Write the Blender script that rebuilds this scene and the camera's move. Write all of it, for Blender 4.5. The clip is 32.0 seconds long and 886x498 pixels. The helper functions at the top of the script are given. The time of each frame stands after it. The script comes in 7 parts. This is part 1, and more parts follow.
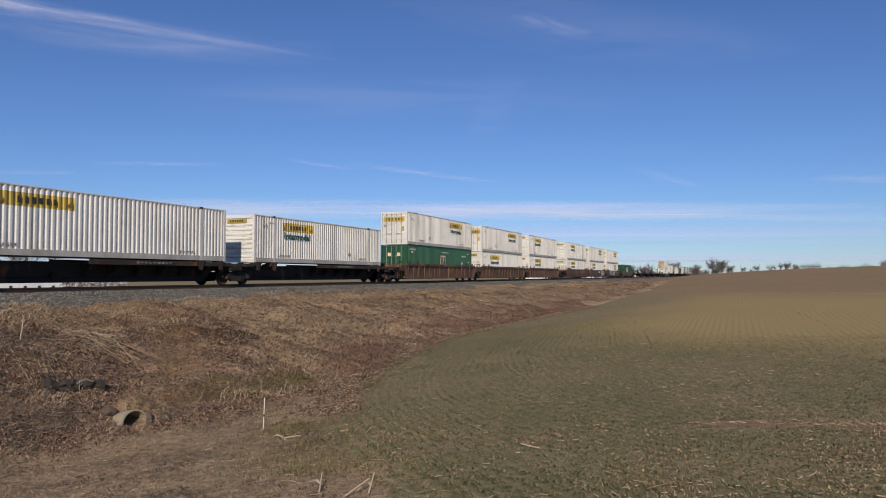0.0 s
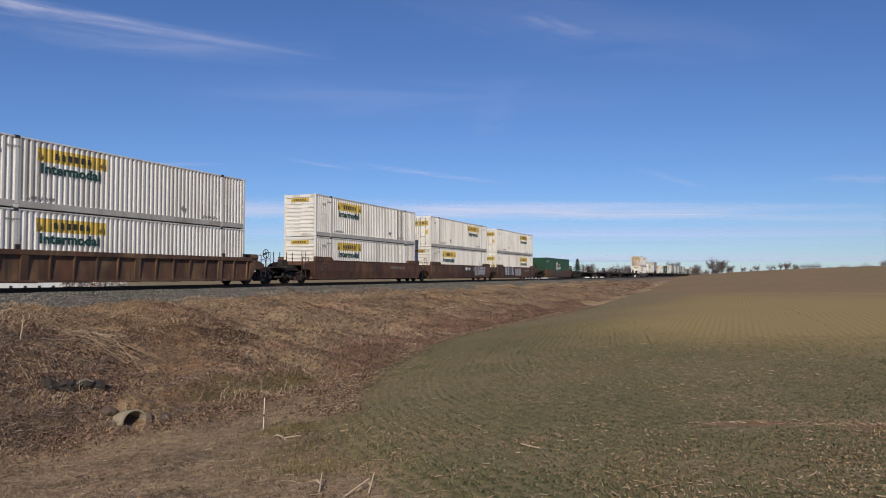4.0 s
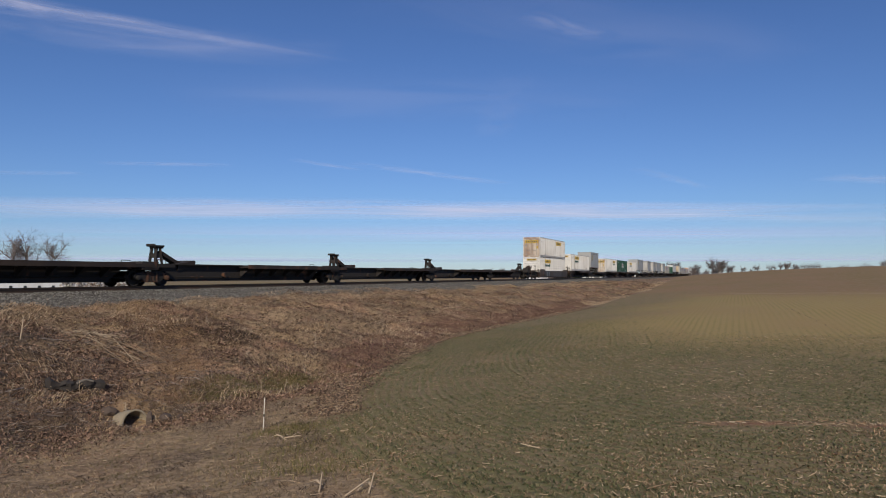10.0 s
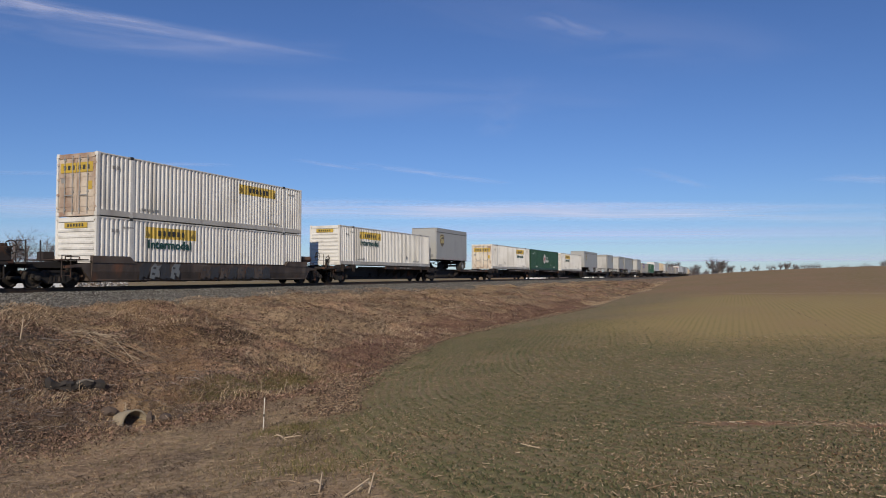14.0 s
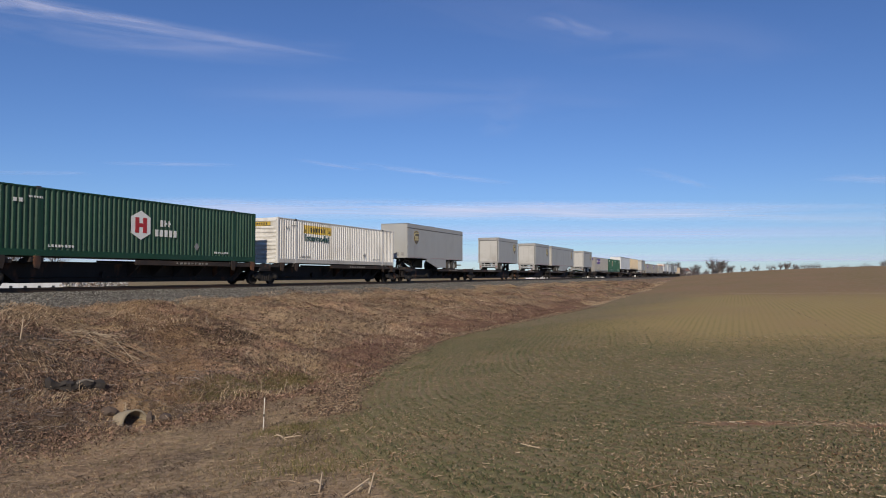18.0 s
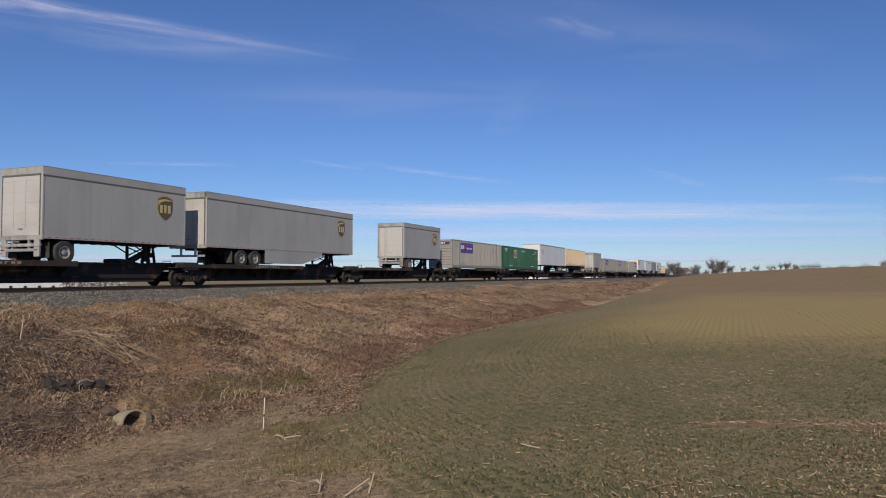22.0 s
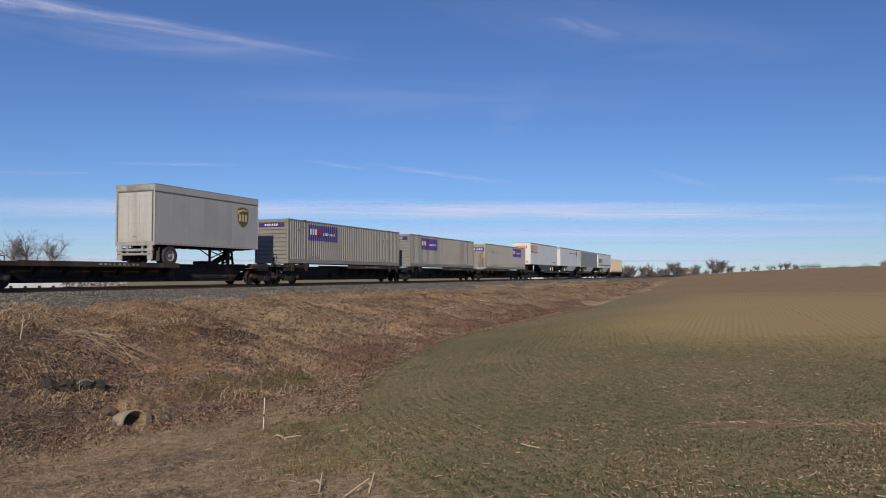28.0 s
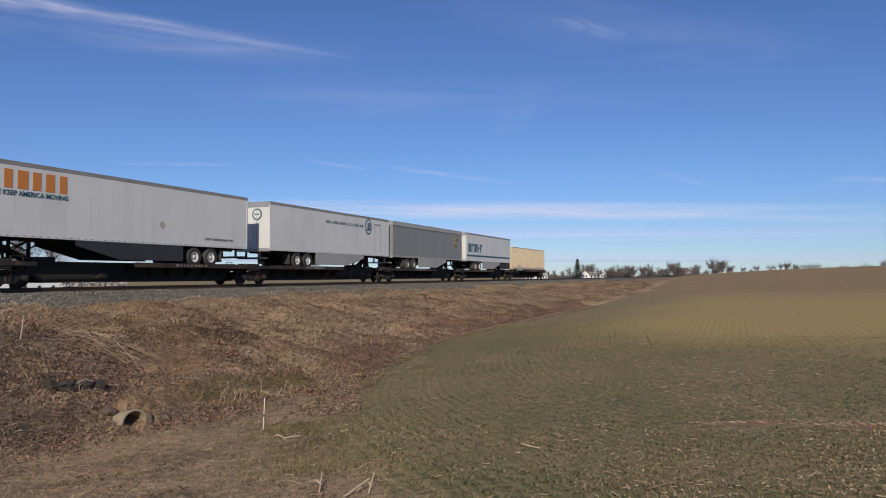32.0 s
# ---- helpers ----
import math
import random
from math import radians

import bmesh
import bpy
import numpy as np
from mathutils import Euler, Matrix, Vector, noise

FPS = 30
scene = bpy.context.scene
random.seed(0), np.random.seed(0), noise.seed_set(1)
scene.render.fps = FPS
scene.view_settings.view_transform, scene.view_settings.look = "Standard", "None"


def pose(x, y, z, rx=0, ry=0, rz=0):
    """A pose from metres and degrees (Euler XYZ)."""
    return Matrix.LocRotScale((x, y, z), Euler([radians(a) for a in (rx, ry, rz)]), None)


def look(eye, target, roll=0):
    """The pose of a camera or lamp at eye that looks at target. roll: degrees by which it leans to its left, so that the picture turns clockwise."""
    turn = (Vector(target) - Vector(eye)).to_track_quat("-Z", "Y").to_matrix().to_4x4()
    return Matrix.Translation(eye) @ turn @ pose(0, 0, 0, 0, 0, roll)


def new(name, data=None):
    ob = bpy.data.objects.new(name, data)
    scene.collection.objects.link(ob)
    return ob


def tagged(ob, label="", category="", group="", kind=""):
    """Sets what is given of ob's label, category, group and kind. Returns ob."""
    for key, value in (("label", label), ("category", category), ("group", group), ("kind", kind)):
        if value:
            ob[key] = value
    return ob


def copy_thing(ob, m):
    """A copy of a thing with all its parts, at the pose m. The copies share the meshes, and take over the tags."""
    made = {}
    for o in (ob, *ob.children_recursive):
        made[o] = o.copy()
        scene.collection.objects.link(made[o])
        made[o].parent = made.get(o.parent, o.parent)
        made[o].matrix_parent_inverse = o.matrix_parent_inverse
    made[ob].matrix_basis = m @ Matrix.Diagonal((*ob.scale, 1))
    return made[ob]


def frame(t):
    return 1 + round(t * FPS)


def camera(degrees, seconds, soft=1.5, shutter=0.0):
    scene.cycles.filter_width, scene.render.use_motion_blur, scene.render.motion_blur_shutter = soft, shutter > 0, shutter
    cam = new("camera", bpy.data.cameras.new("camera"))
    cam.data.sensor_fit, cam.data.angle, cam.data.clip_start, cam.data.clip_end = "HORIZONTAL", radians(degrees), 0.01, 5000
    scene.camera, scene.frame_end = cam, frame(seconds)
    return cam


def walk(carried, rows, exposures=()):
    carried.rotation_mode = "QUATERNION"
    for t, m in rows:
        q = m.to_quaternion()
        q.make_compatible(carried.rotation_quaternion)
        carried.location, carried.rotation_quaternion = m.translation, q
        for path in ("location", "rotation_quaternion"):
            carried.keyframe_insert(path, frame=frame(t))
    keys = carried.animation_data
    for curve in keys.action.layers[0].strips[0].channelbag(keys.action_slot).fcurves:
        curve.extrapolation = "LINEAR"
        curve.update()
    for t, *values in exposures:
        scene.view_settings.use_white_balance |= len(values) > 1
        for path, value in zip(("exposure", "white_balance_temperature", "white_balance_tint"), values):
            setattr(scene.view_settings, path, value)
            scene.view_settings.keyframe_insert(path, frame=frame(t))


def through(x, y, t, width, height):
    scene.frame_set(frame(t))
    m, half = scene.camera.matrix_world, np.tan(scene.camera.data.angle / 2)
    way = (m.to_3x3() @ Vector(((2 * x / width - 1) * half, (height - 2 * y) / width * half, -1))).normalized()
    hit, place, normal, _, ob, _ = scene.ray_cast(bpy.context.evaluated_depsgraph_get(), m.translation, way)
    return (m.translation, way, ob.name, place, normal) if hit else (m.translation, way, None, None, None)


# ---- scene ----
# Metres; z = 0 is the top of the rails, the track runs along +y at x = TRACK.
SECONDS = 32.0
SPEED = 19.35
HELD = 0.645
TRACK = -27.8
EYE = (0.0, 0.0, 0.55)

cam = camera(64.316, SECONDS, soft=1.0, shutter=0.06)
STAND = pose(*EYE, 92.126, 0, 22.622)
walk(cam, [(0, STAND), (SECONDS, STAND)], exposures=[(0, -0.06), (3.5, -0.05), (7, -0.04), (9, -0.14), (11, -0.2), (14, -0.12), (17, -0.04), (20, -0.04), (24, -0.04), (28, -0.04), (SECONDS, -0.02)])

# ---- light ----
SUN_TO = Vector((1.35, -3.6, 2.3)).normalized()
elev = math.asin(SUN_TO.z)
world = bpy.data.worlds.new("sky")
scene.world = world
world.use_nodes = True
wn, wl = world.node_tree.nodes, world.node_tree.links
wn.clear()
sky_tex = wn.new("ShaderNodeTexSky")
sky_tex.sky_type = "NISHITA"
sky_tex.sun_disc = False
sky_tex.sun_elevation = elev
sky_tex.sun_rotation = math.atan2(SUN_TO.x, SUN_TO.y)
sky_tex.altitude = 250
sky_tex.air_density = 1.0
sky_tex.dust_density = 0.05
sky_tex.ozone_density = 4.0
bg = wn.new("ShaderNodeBackground")
bg.inputs["Strength"].default_value = 0.08
wout = wn.new("ShaderNodeOutputWorld")
tint = wn.new("ShaderNodeMix")
tint.data_type, tint.blend_type = "RGBA", "MULTIPLY"
tint.inputs[0].default_value = 1.0
tint.inputs[7].default_value = (0.69, 0.846, 1.18, 1)
wl.new(sky_tex.outputs[0], tint.inputs[6])
wl.new(tint.outputs[2], bg.inputs[0])
wl.new(bg.outputs[0], wout.inputs[0])

sun = new("sun", bpy.data.lights.new("sun", "SUN"))
sun.data.energy = 4.45
sun.data.angle = radians(0.53)
sun.data.color = (1.0, 0.893, 0.74)
sun.matrix_world = look(tuple(SUN_TO * 100), (0, 0, 0))


# ---- mesh and material helpers ----
class Shape:
    """Vertices and faces gathered for one part."""

    def __init__(self):
        self.v, self.f, self.smooth = [], [], False

    def add(self, verts, faces):
        n = len(self.v)
        self.v.extend(verts)
        self.f.extend(tuple(i + n for i in f) for f in faces)
        return self

    def box(self, x0, x1, y0, y1, z0, z1, bev=0.0):
        b = min(bev, (x1 - x0) / 2.1, (y1 - y0) / 2.1, (z1 - z0) / 2.1)
        if b <= 0:
            v = [(x, y, z) for z in (z0, z1) for y in (y0, y1) for x in (x0, x1)]
            f = [(0, 2, 3, 1), (4, 5, 7, 6), (0, 1, 5, 4), (2, 6, 7, 3), (0, 4, 6, 2), (1, 3, 7, 5)]
            return self.add(v, f)
        ring = lambda z, d: [(x0 + d + b, y0 + d, z), (x1 - d - b, y0 + d, z), (x1 - d, y0 + d + b, z), (x1 - d, y1 - d - b, z),
                             (x1 - d - b, y1 - d, z), (x0 + d + b, y1 - d, z), (x0 + d, y1 - d - b, z), (x0 + d, y0 + d + b, z)]
        v = ring(z0, b * 0.5) + ring(z0 + b, 0) + ring(z1 - b, 0) + ring(z1, b * 0.5)
        f = [tuple(reversed(range(8))), tuple(range(24, 32))]
        for k in range(3):
            f += [(k * 8 + i, k * 8 + (i + 1) % 8, k * 8 + 8 + (i + 1) % 8, k * 8 + 8 + i) for i in range(8)]
        return self.add(v, f)

    def loft(self, rings, caps=True):
        """Closed rings of equal count, joined one to the next."""
        n = len(rings[0])
        v = [p for r in rings for p in r]
        f = [(k * n + i, k * n + (i + 1) % n, (k + 1) * n + (i + 1) % n, (k + 1) * n + i)
             for k in range(len(rings) - 1) for i in range(n)]
        if caps:
            f += [tuple(reversed(range(n))), tuple(range((len(rings) - 1) * n, len(rings) * n))]
        return self.add(v, f)

    def prism(self, outline, axis, a, b):
        """A closed outline in the plane across axis, drawn out from a to b."""
        put = {"x": lambda p, t: (t, p[0], p[1]), "y": lambda p, t: (p[0], t, p[1]), "z": lambda p, t: (p[0], p[1], t)}[axis]
        return self.loft([[put(p, a) for p in outline], [put(p, b) for p in outline]])

    def tube(self, p, q, r0, r1=None, n=8):
        p, q = Vector(p), Vector(q)
        d = (q - p).normalized()
        s = d.orthogonal().normalized()
        t = d.cross(s)
        r1 = r0 if r1 is None else r1
        ring = lambda c, r: [tuple(c + (s * math.cos(2 * math.pi * i / n) + t * math.sin(2 * math.pi * i / n)) * r) for i in range(n)]
        return self.loft([ring(p, r0), ring(q, r1)])

    def bar(self, p, q, w, h):
        """A square bar from p to q."""
        p, q = Vector(p), Vector(q)
        d = (q - p).normalized()
        s = d.cross(Vector((0, 0, 1)))
        s = (s if s.length > 1e-4 else Vector((1, 0, 0))).normalized()
        t = s.cross(d)
        ring = lambda c: [tuple(c + s * a * w / 2 + t * b * h / 2) for a, b in ((-1, -1), (1, -1), (1, 1), (-1, 1))]
        return self.loft([ring(p), ring(q)])

    def lathe(self, profile, centre, n=20, caps=True):
        """A profile of (radius, x) turned about the x axis through centre."""
        c = Vector(centre)
        rings = []
        for r, x in profile:
            rings.append([(c.x + x, c.y + r * math.cos(2 * math.pi * i / n), c.z + r * math.sin(2 * math.pi * i / n)) for i in range(n)])
        return self.loft(rings, caps)

    def waves(self, x, y0, y1, z0, z1, pitch, depth, side=1, back=0.03):
        """A pressed panel standing in the y-z plane at x: upright ribs with sloped flanks, with thickness."""
        n = max(1, round((y1 - y0) / pitch))
        p = (y1 - y0) / n
        line = []
        for k in range(n):
            y = y0 + k * p
            line += [(0, y), (0, y + p * 0.36), (-depth, y + p * 0.5), (-depth, y + p * 0.86)]
        line.append((0, y1))
        xs = [(x + side * d, y) for d, y in line]
        m = len(xs)
        v = [(a, b, z) for z in (z0, z1) for a, b in xs]
        w = [(x - side * (depth + back), b, z) for z in (z0, z1) for b in (y0, y1)]
        f = [(i, i + 1, m + i + 1, m + i) for i in range(m - 1)]
        f = f if side > 0 else [tuple(reversed(q)) for q in f]
        self.add(v, f)
        return self.add(w, [(0, 2, 3, 1) if side > 0 else (1, 3, 2, 0)])

    def mesh(self, name, material, smooth=False):
        me = bpy.data.meshes.new(name)
        me.from_pydata(self.v, [], self.f)
        me.materials.append(material)
        if smooth or self.smooth:
            me.shade_smooth()
            me.set_sharp_from_angle(angle=radians(35))
        me.update()
        return me


def part(name, shape, material, parent=None, label="", at=None, smooth=False):
    """One mesh object; under a thing or a part when parent is given. shape: a Shape, or a mesh that alike parts share."""
    me = shape.mesh(name, material, smooth) if isinstance(shape, Shape) else shape
    ob = new(name, me)
    ob.parent = parent
    if at is not None:
        ob.matrix_basis = at
    if label:
        ob["label"] = label
    if name in ("marking", "lettering", "number_bars", "floor_frame", "floor_framing", "reflective_tape", "shield_bars", "ring_bars", "placard_bars"):
        ob["kind"] = "stuff"
    return ob


def thing(name, label, category, at=None, group="", kind=""):
    ob = new(name)
    ob.empty_display_size = 0.2
    tagged(ob, label, category, group, kind)
    if at is not None:
        ob.matrix_basis = at
    return ob


def nodes_of(name):
    m = bpy.data.materials.new(name)
    m.use_nodes = True
    t = m.node_tree
    return m, t.nodes, t.links, t.nodes["Principled BSDF"]


def paint(name, colour, rough=0.5, metal=0.0, stain=(0.12, 0.09, 0.06), dirt=0.3, grain=0.06, scale=3.0, bump=0.02, streak=0.0, rust=0.0, tone=0.0, faded=None):
    """A worn surface: fine grain, broad soiling, upright run-off streaks and rust blooms; tone: each object a little lighter or darker; faded: a sun-bleached colour in broad patches."""
    m, n, l, b = nodes_of(name)
    co = n.new("ShaderNodeTexCoord")

    def noise_at(s, stretch=(1, 1, 1), detail=4.0):
        mp = n.new("ShaderNodeMapping")
        mp.inputs["Scale"].default_value = stretch
        l.new(co.outputs["Object"], mp.inputs[0])
        info = n.new("ShaderNodeObjectInfo")
        add = n.new("ShaderNodeVectorMath")
        add.operation = "MULTIPLY_ADD"
        l.new(info.outputs["Random"], add.inputs[0])
        add.inputs[1].default_value = (37.0, 53.0, 19.0)
        l.new(mp.outputs[0], add.inputs[2])
        t = n.new("ShaderNodeTexNoise")
        t.inputs["Scale"].default_value = s
        t.inputs["Detail"].default_value = detail
        l.new(add.outputs[0], t.inputs["Vector"])
        return t.outputs["Fac"]

    def ramp(fac, lo, hi):
        r = n.new("ShaderNodeMapRange")
        r.inputs["From Min"].default_value, r.inputs["From Max"].default_value = lo, hi
        l.new(fac, r.inputs["Value"])
        return r.outputs["Result"]

    def mix(fac, a, c, amount=1.0):
        x = n.new("ShaderNodeMix")
        x.data_type = "RGBA"
        if amount < 1.0:
            k = n.new("ShaderNodeMath")
            k.operation = "MULTIPLY"
            k.inputs[1].default_value = amount
            l.new(fac, k.inputs[0])
            fac = k.outputs[0]
        l.new(fac, x.inputs[0])
        for s, v in ((x.inputs[6], a), (x.inputs[7], c)):
            if isinstance(v, tuple):
                s.default_value = (*v, 1)
            else:
                l.new(v, s)
        return x.outputs[2]

    fine = noise_at(scale * 14)
    dark = tuple(c * (1 - grain * 2) for c in colour)
    light = tuple(min(1, c * (1 + grain)) for c in colour)
    col = mix(ramp(fine, 0.3, 0.7), dark, light)
    if faded:
        col = mix(ramp(noise_at(scale * 0.5, (1, 1, 0.6), 5.0), 0.46, 0.62), col, faded, 0.8)
    col = mix(ramp(noise_at(scale * 0.35), 0.48, 0.75), col, stain, dirt)
    if streak:
        col = mix(ramp(noise_at(scale * 1.6, (1, 1, 0.06), 3.0), 0.52, 0.72), col, stain, streak)
    if rust:
        col = mix(ramp(noise_at(scale * 0.8, (1, 1, 0.5), 6.0), 0.6 - rust * 0.2, 0.72), col, (0.16, 0.065, 0.03), 0.85)
    if tone:
        info = n.new("ShaderNodeObjectInfo")
        h = n.new("ShaderNodeHueSaturation")
        l.new(ramp_pair(n, l, info.outputs["Random"], 1 - tone, 1 + tone), h.inputs["Value"])
        l.new(col, h.inputs["Color"])
        col = h.outputs[0]
    l.new(col, b.inputs["Base Color"])
    b.inputs["Metallic"].default_value = metal
    rr = n.new("ShaderNodeMapRange")
    rr.inputs["To Min"].default_value, rr.inputs["To Max"].default_value = max(0.05, rough - 0.1), min(1, rough + 0.15)
    l.new(noise_at(scale * 0.9), rr.inputs["Value"])
    l.new(rr.outputs[0], b.inputs["Roughness"])
    if bump:
        bp = n.new("ShaderNodeBump")
        bp.inputs["Strength"].default_value = 0.35
        bp.inputs["Distance"].default_value = bump
        l.new(noise_at(scale * 5), bp.inputs["Height"])
        l.new(bp.outputs[0], b.inputs["Normal"])
    return m


def ramp_pair(n, l, fac, lo, hi):
    r = n.new("ShaderNodeMapRange")
    r.inputs["To Min"].default_value, r.inputs["To Max"].default_value = lo, hi
    l.new(fac, r.inputs["Value"])
    return r.outputs["Result"]


def step(e0, e1, x):
    t = np.clip((x - e0) / (e1 - e0), 0, 1)
    return t * t * (3 - 2 * t)


# ---- materials ----
WHITE = paint("white_paint", (0.66, 0.64, 0.595), 0.5, stain=(0.30, 0.265, 0.215), dirt=0.45, scale=0.9, streak=0.55, tone=0.06)
SOOTY = paint("sooty_white_paint", (0.68, 0.66, 0.61), 0.55, stain=(0.22, 0.19, 0.16), dirt=0.55, scale=0.9, streak=0.6)
RUSTY = paint("rusted_white_paint", (0.58, 0.5, 0.4), 0.65, stain=(0.19, 0.068, 0.03), dirt=0.9, scale=1.3, streak=0.85, rust=1.15)
FLECKED = paint("rust_stained_cream_paint", (0.64, 0.58, 0.48), 0.6, stain=(0.36, 0.2, 0.1), dirt=0.6, scale=1.6, streak=0.75, rust=0.35)
BROWNED = paint("brown_streaked_grey_paint", (0.36, 0.34, 0.3), 0.6, stain=(0.12, 0.085, 0.055), dirt=0.75, scale=1.6, streak=0.95, rust=0.2)
HUNTER = paint("deep_green_paint", (0.007, 0.045, 0.019), 0.45, stain=(0.014, 0.032, 0.02), dirt=0.35, scale=0.9, streak=0.4, faded=(0.01, 0.055, 0.024))
DRAB = paint("drab_grey_paint", (0.225, 0.215, 0.2), 0.55, stain=(0.15, 0.13, 0.105), dirt=0.4, scale=0.9, streak=0.45)
MARK = paint("faded_grey_marking", (0.27, 0.262, 0.245), 0.6, dirt=0.4)
GRUBBY = paint("grubby_grey_steel", (0.33, 0.32, 0.3), 0.6, stain=(0.09, 0.08, 0.068), dirt=0.85, scale=3.2, streak=0.5)
STRIP = paint("dark_roof_strip", (0.11, 0.108, 0.1), 0.6, dirt=0.3)
HONEY = paint("pale_gold_mark", (0.5, 0.42, 0.2), 0.45, dirt=0.15)
GREEN = paint("green_paint", (0.0115, 0.07, 0.03), 0.45, stain=(0.02, 0.042, 0.026), dirt=0.35, scale=0.9, streak=0.4, faded=(0.022, 0.1, 0.045))
GREY = paint("warm_grey_paint", (0.27, 0.257, 0.236), 0.5, stain=(0.185, 0.162, 0.13), dirt=0.35, scale=0.9, streak=0.4)
TAN = paint("tan_paint", (0.57, 0.455, 0.305), 0.5, stain=(0.4, 0.3, 0.19), dirt=0.35, scale=0.9, streak=0.35)
SILVER = paint("trailer_grey_skin", (0.345, 0.342, 0.325), 0.45, stain=(0.2, 0.195, 0.185), dirt=0.4, scale=0.9, streak=0.18, grain=0.02, bump=0.004)
SLATE = paint("slate_grey_skin", (0.22, 0.22, 0.213), 0.45, grain=0.02, bump=0.004, stain=(0.16, 0.16, 0.155), dirt=0.3, scale=0.7, streak=0.25)
CLEAN = paint("clean_white_skin", (0.63, 0.63, 0.615), 0.4, stain=(0.42, 0.4, 0.36), dirt=0.35, scale=0.9, streak=0.2, grain=0.02, bump=0.004)
CREAM = paint("cream_door", (0.45, 0.435, 0.4), 0.5, stain=(0.25, 0.225, 0.19), dirt=0.55, scale=1.6, streak=0.5)
ALUM = paint("dull_aluminium", (0.42, 0.42, 0.41), 0.45, metal=0.5, stain=(0.2, 0.19, 0.17), dirt=0.3)
TRIM = paint("grey_trim", (0.26, 0.255, 0.245), 0.5, dirt=0.25)
YELLOW = paint("yellow_sign", (0.48, 0.325, 0.045), 0.5, stain=(0.2, 0.15, 0.05), dirt=0.65, scale=1.6, tone=0.12)
INK = paint("black_lettering", (0.035, 0.035, 0.033), 0.55, dirt=0.1)
PINE = paint("dark_green_lettering", (0.012, 0.06, 0.048), 0.5, dirt=0.1)
PALE = paint("white_lettering", (0.74, 0.73, 0.69), 0.5, dirt=0.2)
RED = paint("red_mark", (0.40, 0.02, 0.025), 0.5, dirt=0.15)
ORANGE = paint("orange_lettering", (0.55, 0.2, 0.045), 0.55, stain=(0.5, 0.36, 0.22), dirt=0.4, scale=2)
PURPLE = paint("purple_sign", (0.045, 0.026, 0.17), 0.45, dirt=0.15)
UMBER = paint("brown_shield", (0.105, 0.074, 0.034), 0.4, dirt=0.1)
GOLD = paint("gold_mark", (0.38, 0.29, 0.1), 0.45, dirt=0.15)
NAVY = paint("dark_teal_mark", (0.03, 0.10, 0.13), 0.5, dirt=0.1)
BUFF = paint("cream_sign", (0.74, 0.58, 0.36), 0.5, dirt=0.2)
OXIDE = paint("brown_car_paint", (0.1, 0.048, 0.028), 0.7, stain=(0.03, 0.02, 0.015), dirt=0.8, scale=1.5, streak=0.8, rust=0.2, faded=(0.2, 0.12, 0.06))
OCHRE = paint("weathered_ochre_paint", (0.1, 0.042, 0.024), 0.65, stain=(0.03, 0.02, 0.015), dirt=0.85, scale=1.4, streak=0.7, rust=0.3, faded=(0.17, 0.085, 0.035))
SOOT = paint("dark_graffiti_brown", (0.07, 0.05, 0.038), 0.65, stain=(0.024, 0.02, 0.018), dirt=0.75, scale=1.5, streak=0.6, rust=0.25, faded=(0.12, 0.095, 0.075))
BLACK = paint("black_car_paint", (0.02, 0.0165, 0.0145), 0.85, stain=(0.036, 0.022, 0.017), dirt=0.5, scale=1.4, streak=0.3, rust=0.05)
DECK = paint("rusty_deck_edge", (0.026, 0.017, 0.013), 0.8, stain=(0.015, 0.012, 0.0105), dirt=0.6, scale=1.4, rust=0.12, faded=(0.055, 0.034, 0.022))
TRUCK = paint("truck_casting", (0.0135, 0.0115, 0.01), 0.9, stain=(0.02, 0.015, 0.0125), dirt=0.5, scale=2.0, rust=0.1)
STEEL = paint("wheel_steel", (0.02, 0.016, 0.0135), 0.75, metal=0.1, dirt=0.4, scale=2.5)
RUBBER = paint("tyre_rubber", (0.03, 0.029, 0.027), 0.85, stain=(0.11, 0.095, 0.075), dirt=0.5, scale=3)
RIM = paint("white_wheel_rim", (0.62, 0.61, 0.58), 0.45, stain=(0.25, 0.21, 0.17), dirt=0.4, scale=3)
SPRAY_A = paint("silver_spray_paint", (0.40, 0.40, 0.40), 0.5, stain=(0.14, 0.12, 0.11), dirt=0.6, scale=2.5)
SPRAY_B = paint("pale_blue_spray_paint", (0.17, 0.185, 0.19), 0.55, stain=(0.14, 0.12, 0.1), dirt=0.4, scale=2.5)
SPRAY_C = paint("dark_spray_paint", (0.04, 0.04, 0.042), 0.5, dirt=0.3, scale=2.5)
DIM = paint("faded_lettering", (0.25, 0.23, 0.2), 0.6, dirt=0.4)
GRIMY = paint("grimy_white_rail", (0.46, 0.44, 0.4), 0.6, stain=(0.2, 0.17, 0.14), dirt=0.6, scale=1.5, streak=0.4)
SKIRT = paint("black_skirt", (0.03, 0.03, 0.031), 0.5, stain=(0.06, 0.052, 0.045), dirt=0.4, scale=1.2)
AMBER = paint("yellowish_brown_car_paint", (0.125, 0.062, 0.024), 0.65, stain=(0.035, 0.022, 0.014), dirt=0.85, scale=1.3, streak=0.7, rust=0.3, faded=(0.2, 0.115, 0.038))
OLIVE = paint("faded_olive_mark", (0.24, 0.17, 0.045), 0.55, dirt=0.3)


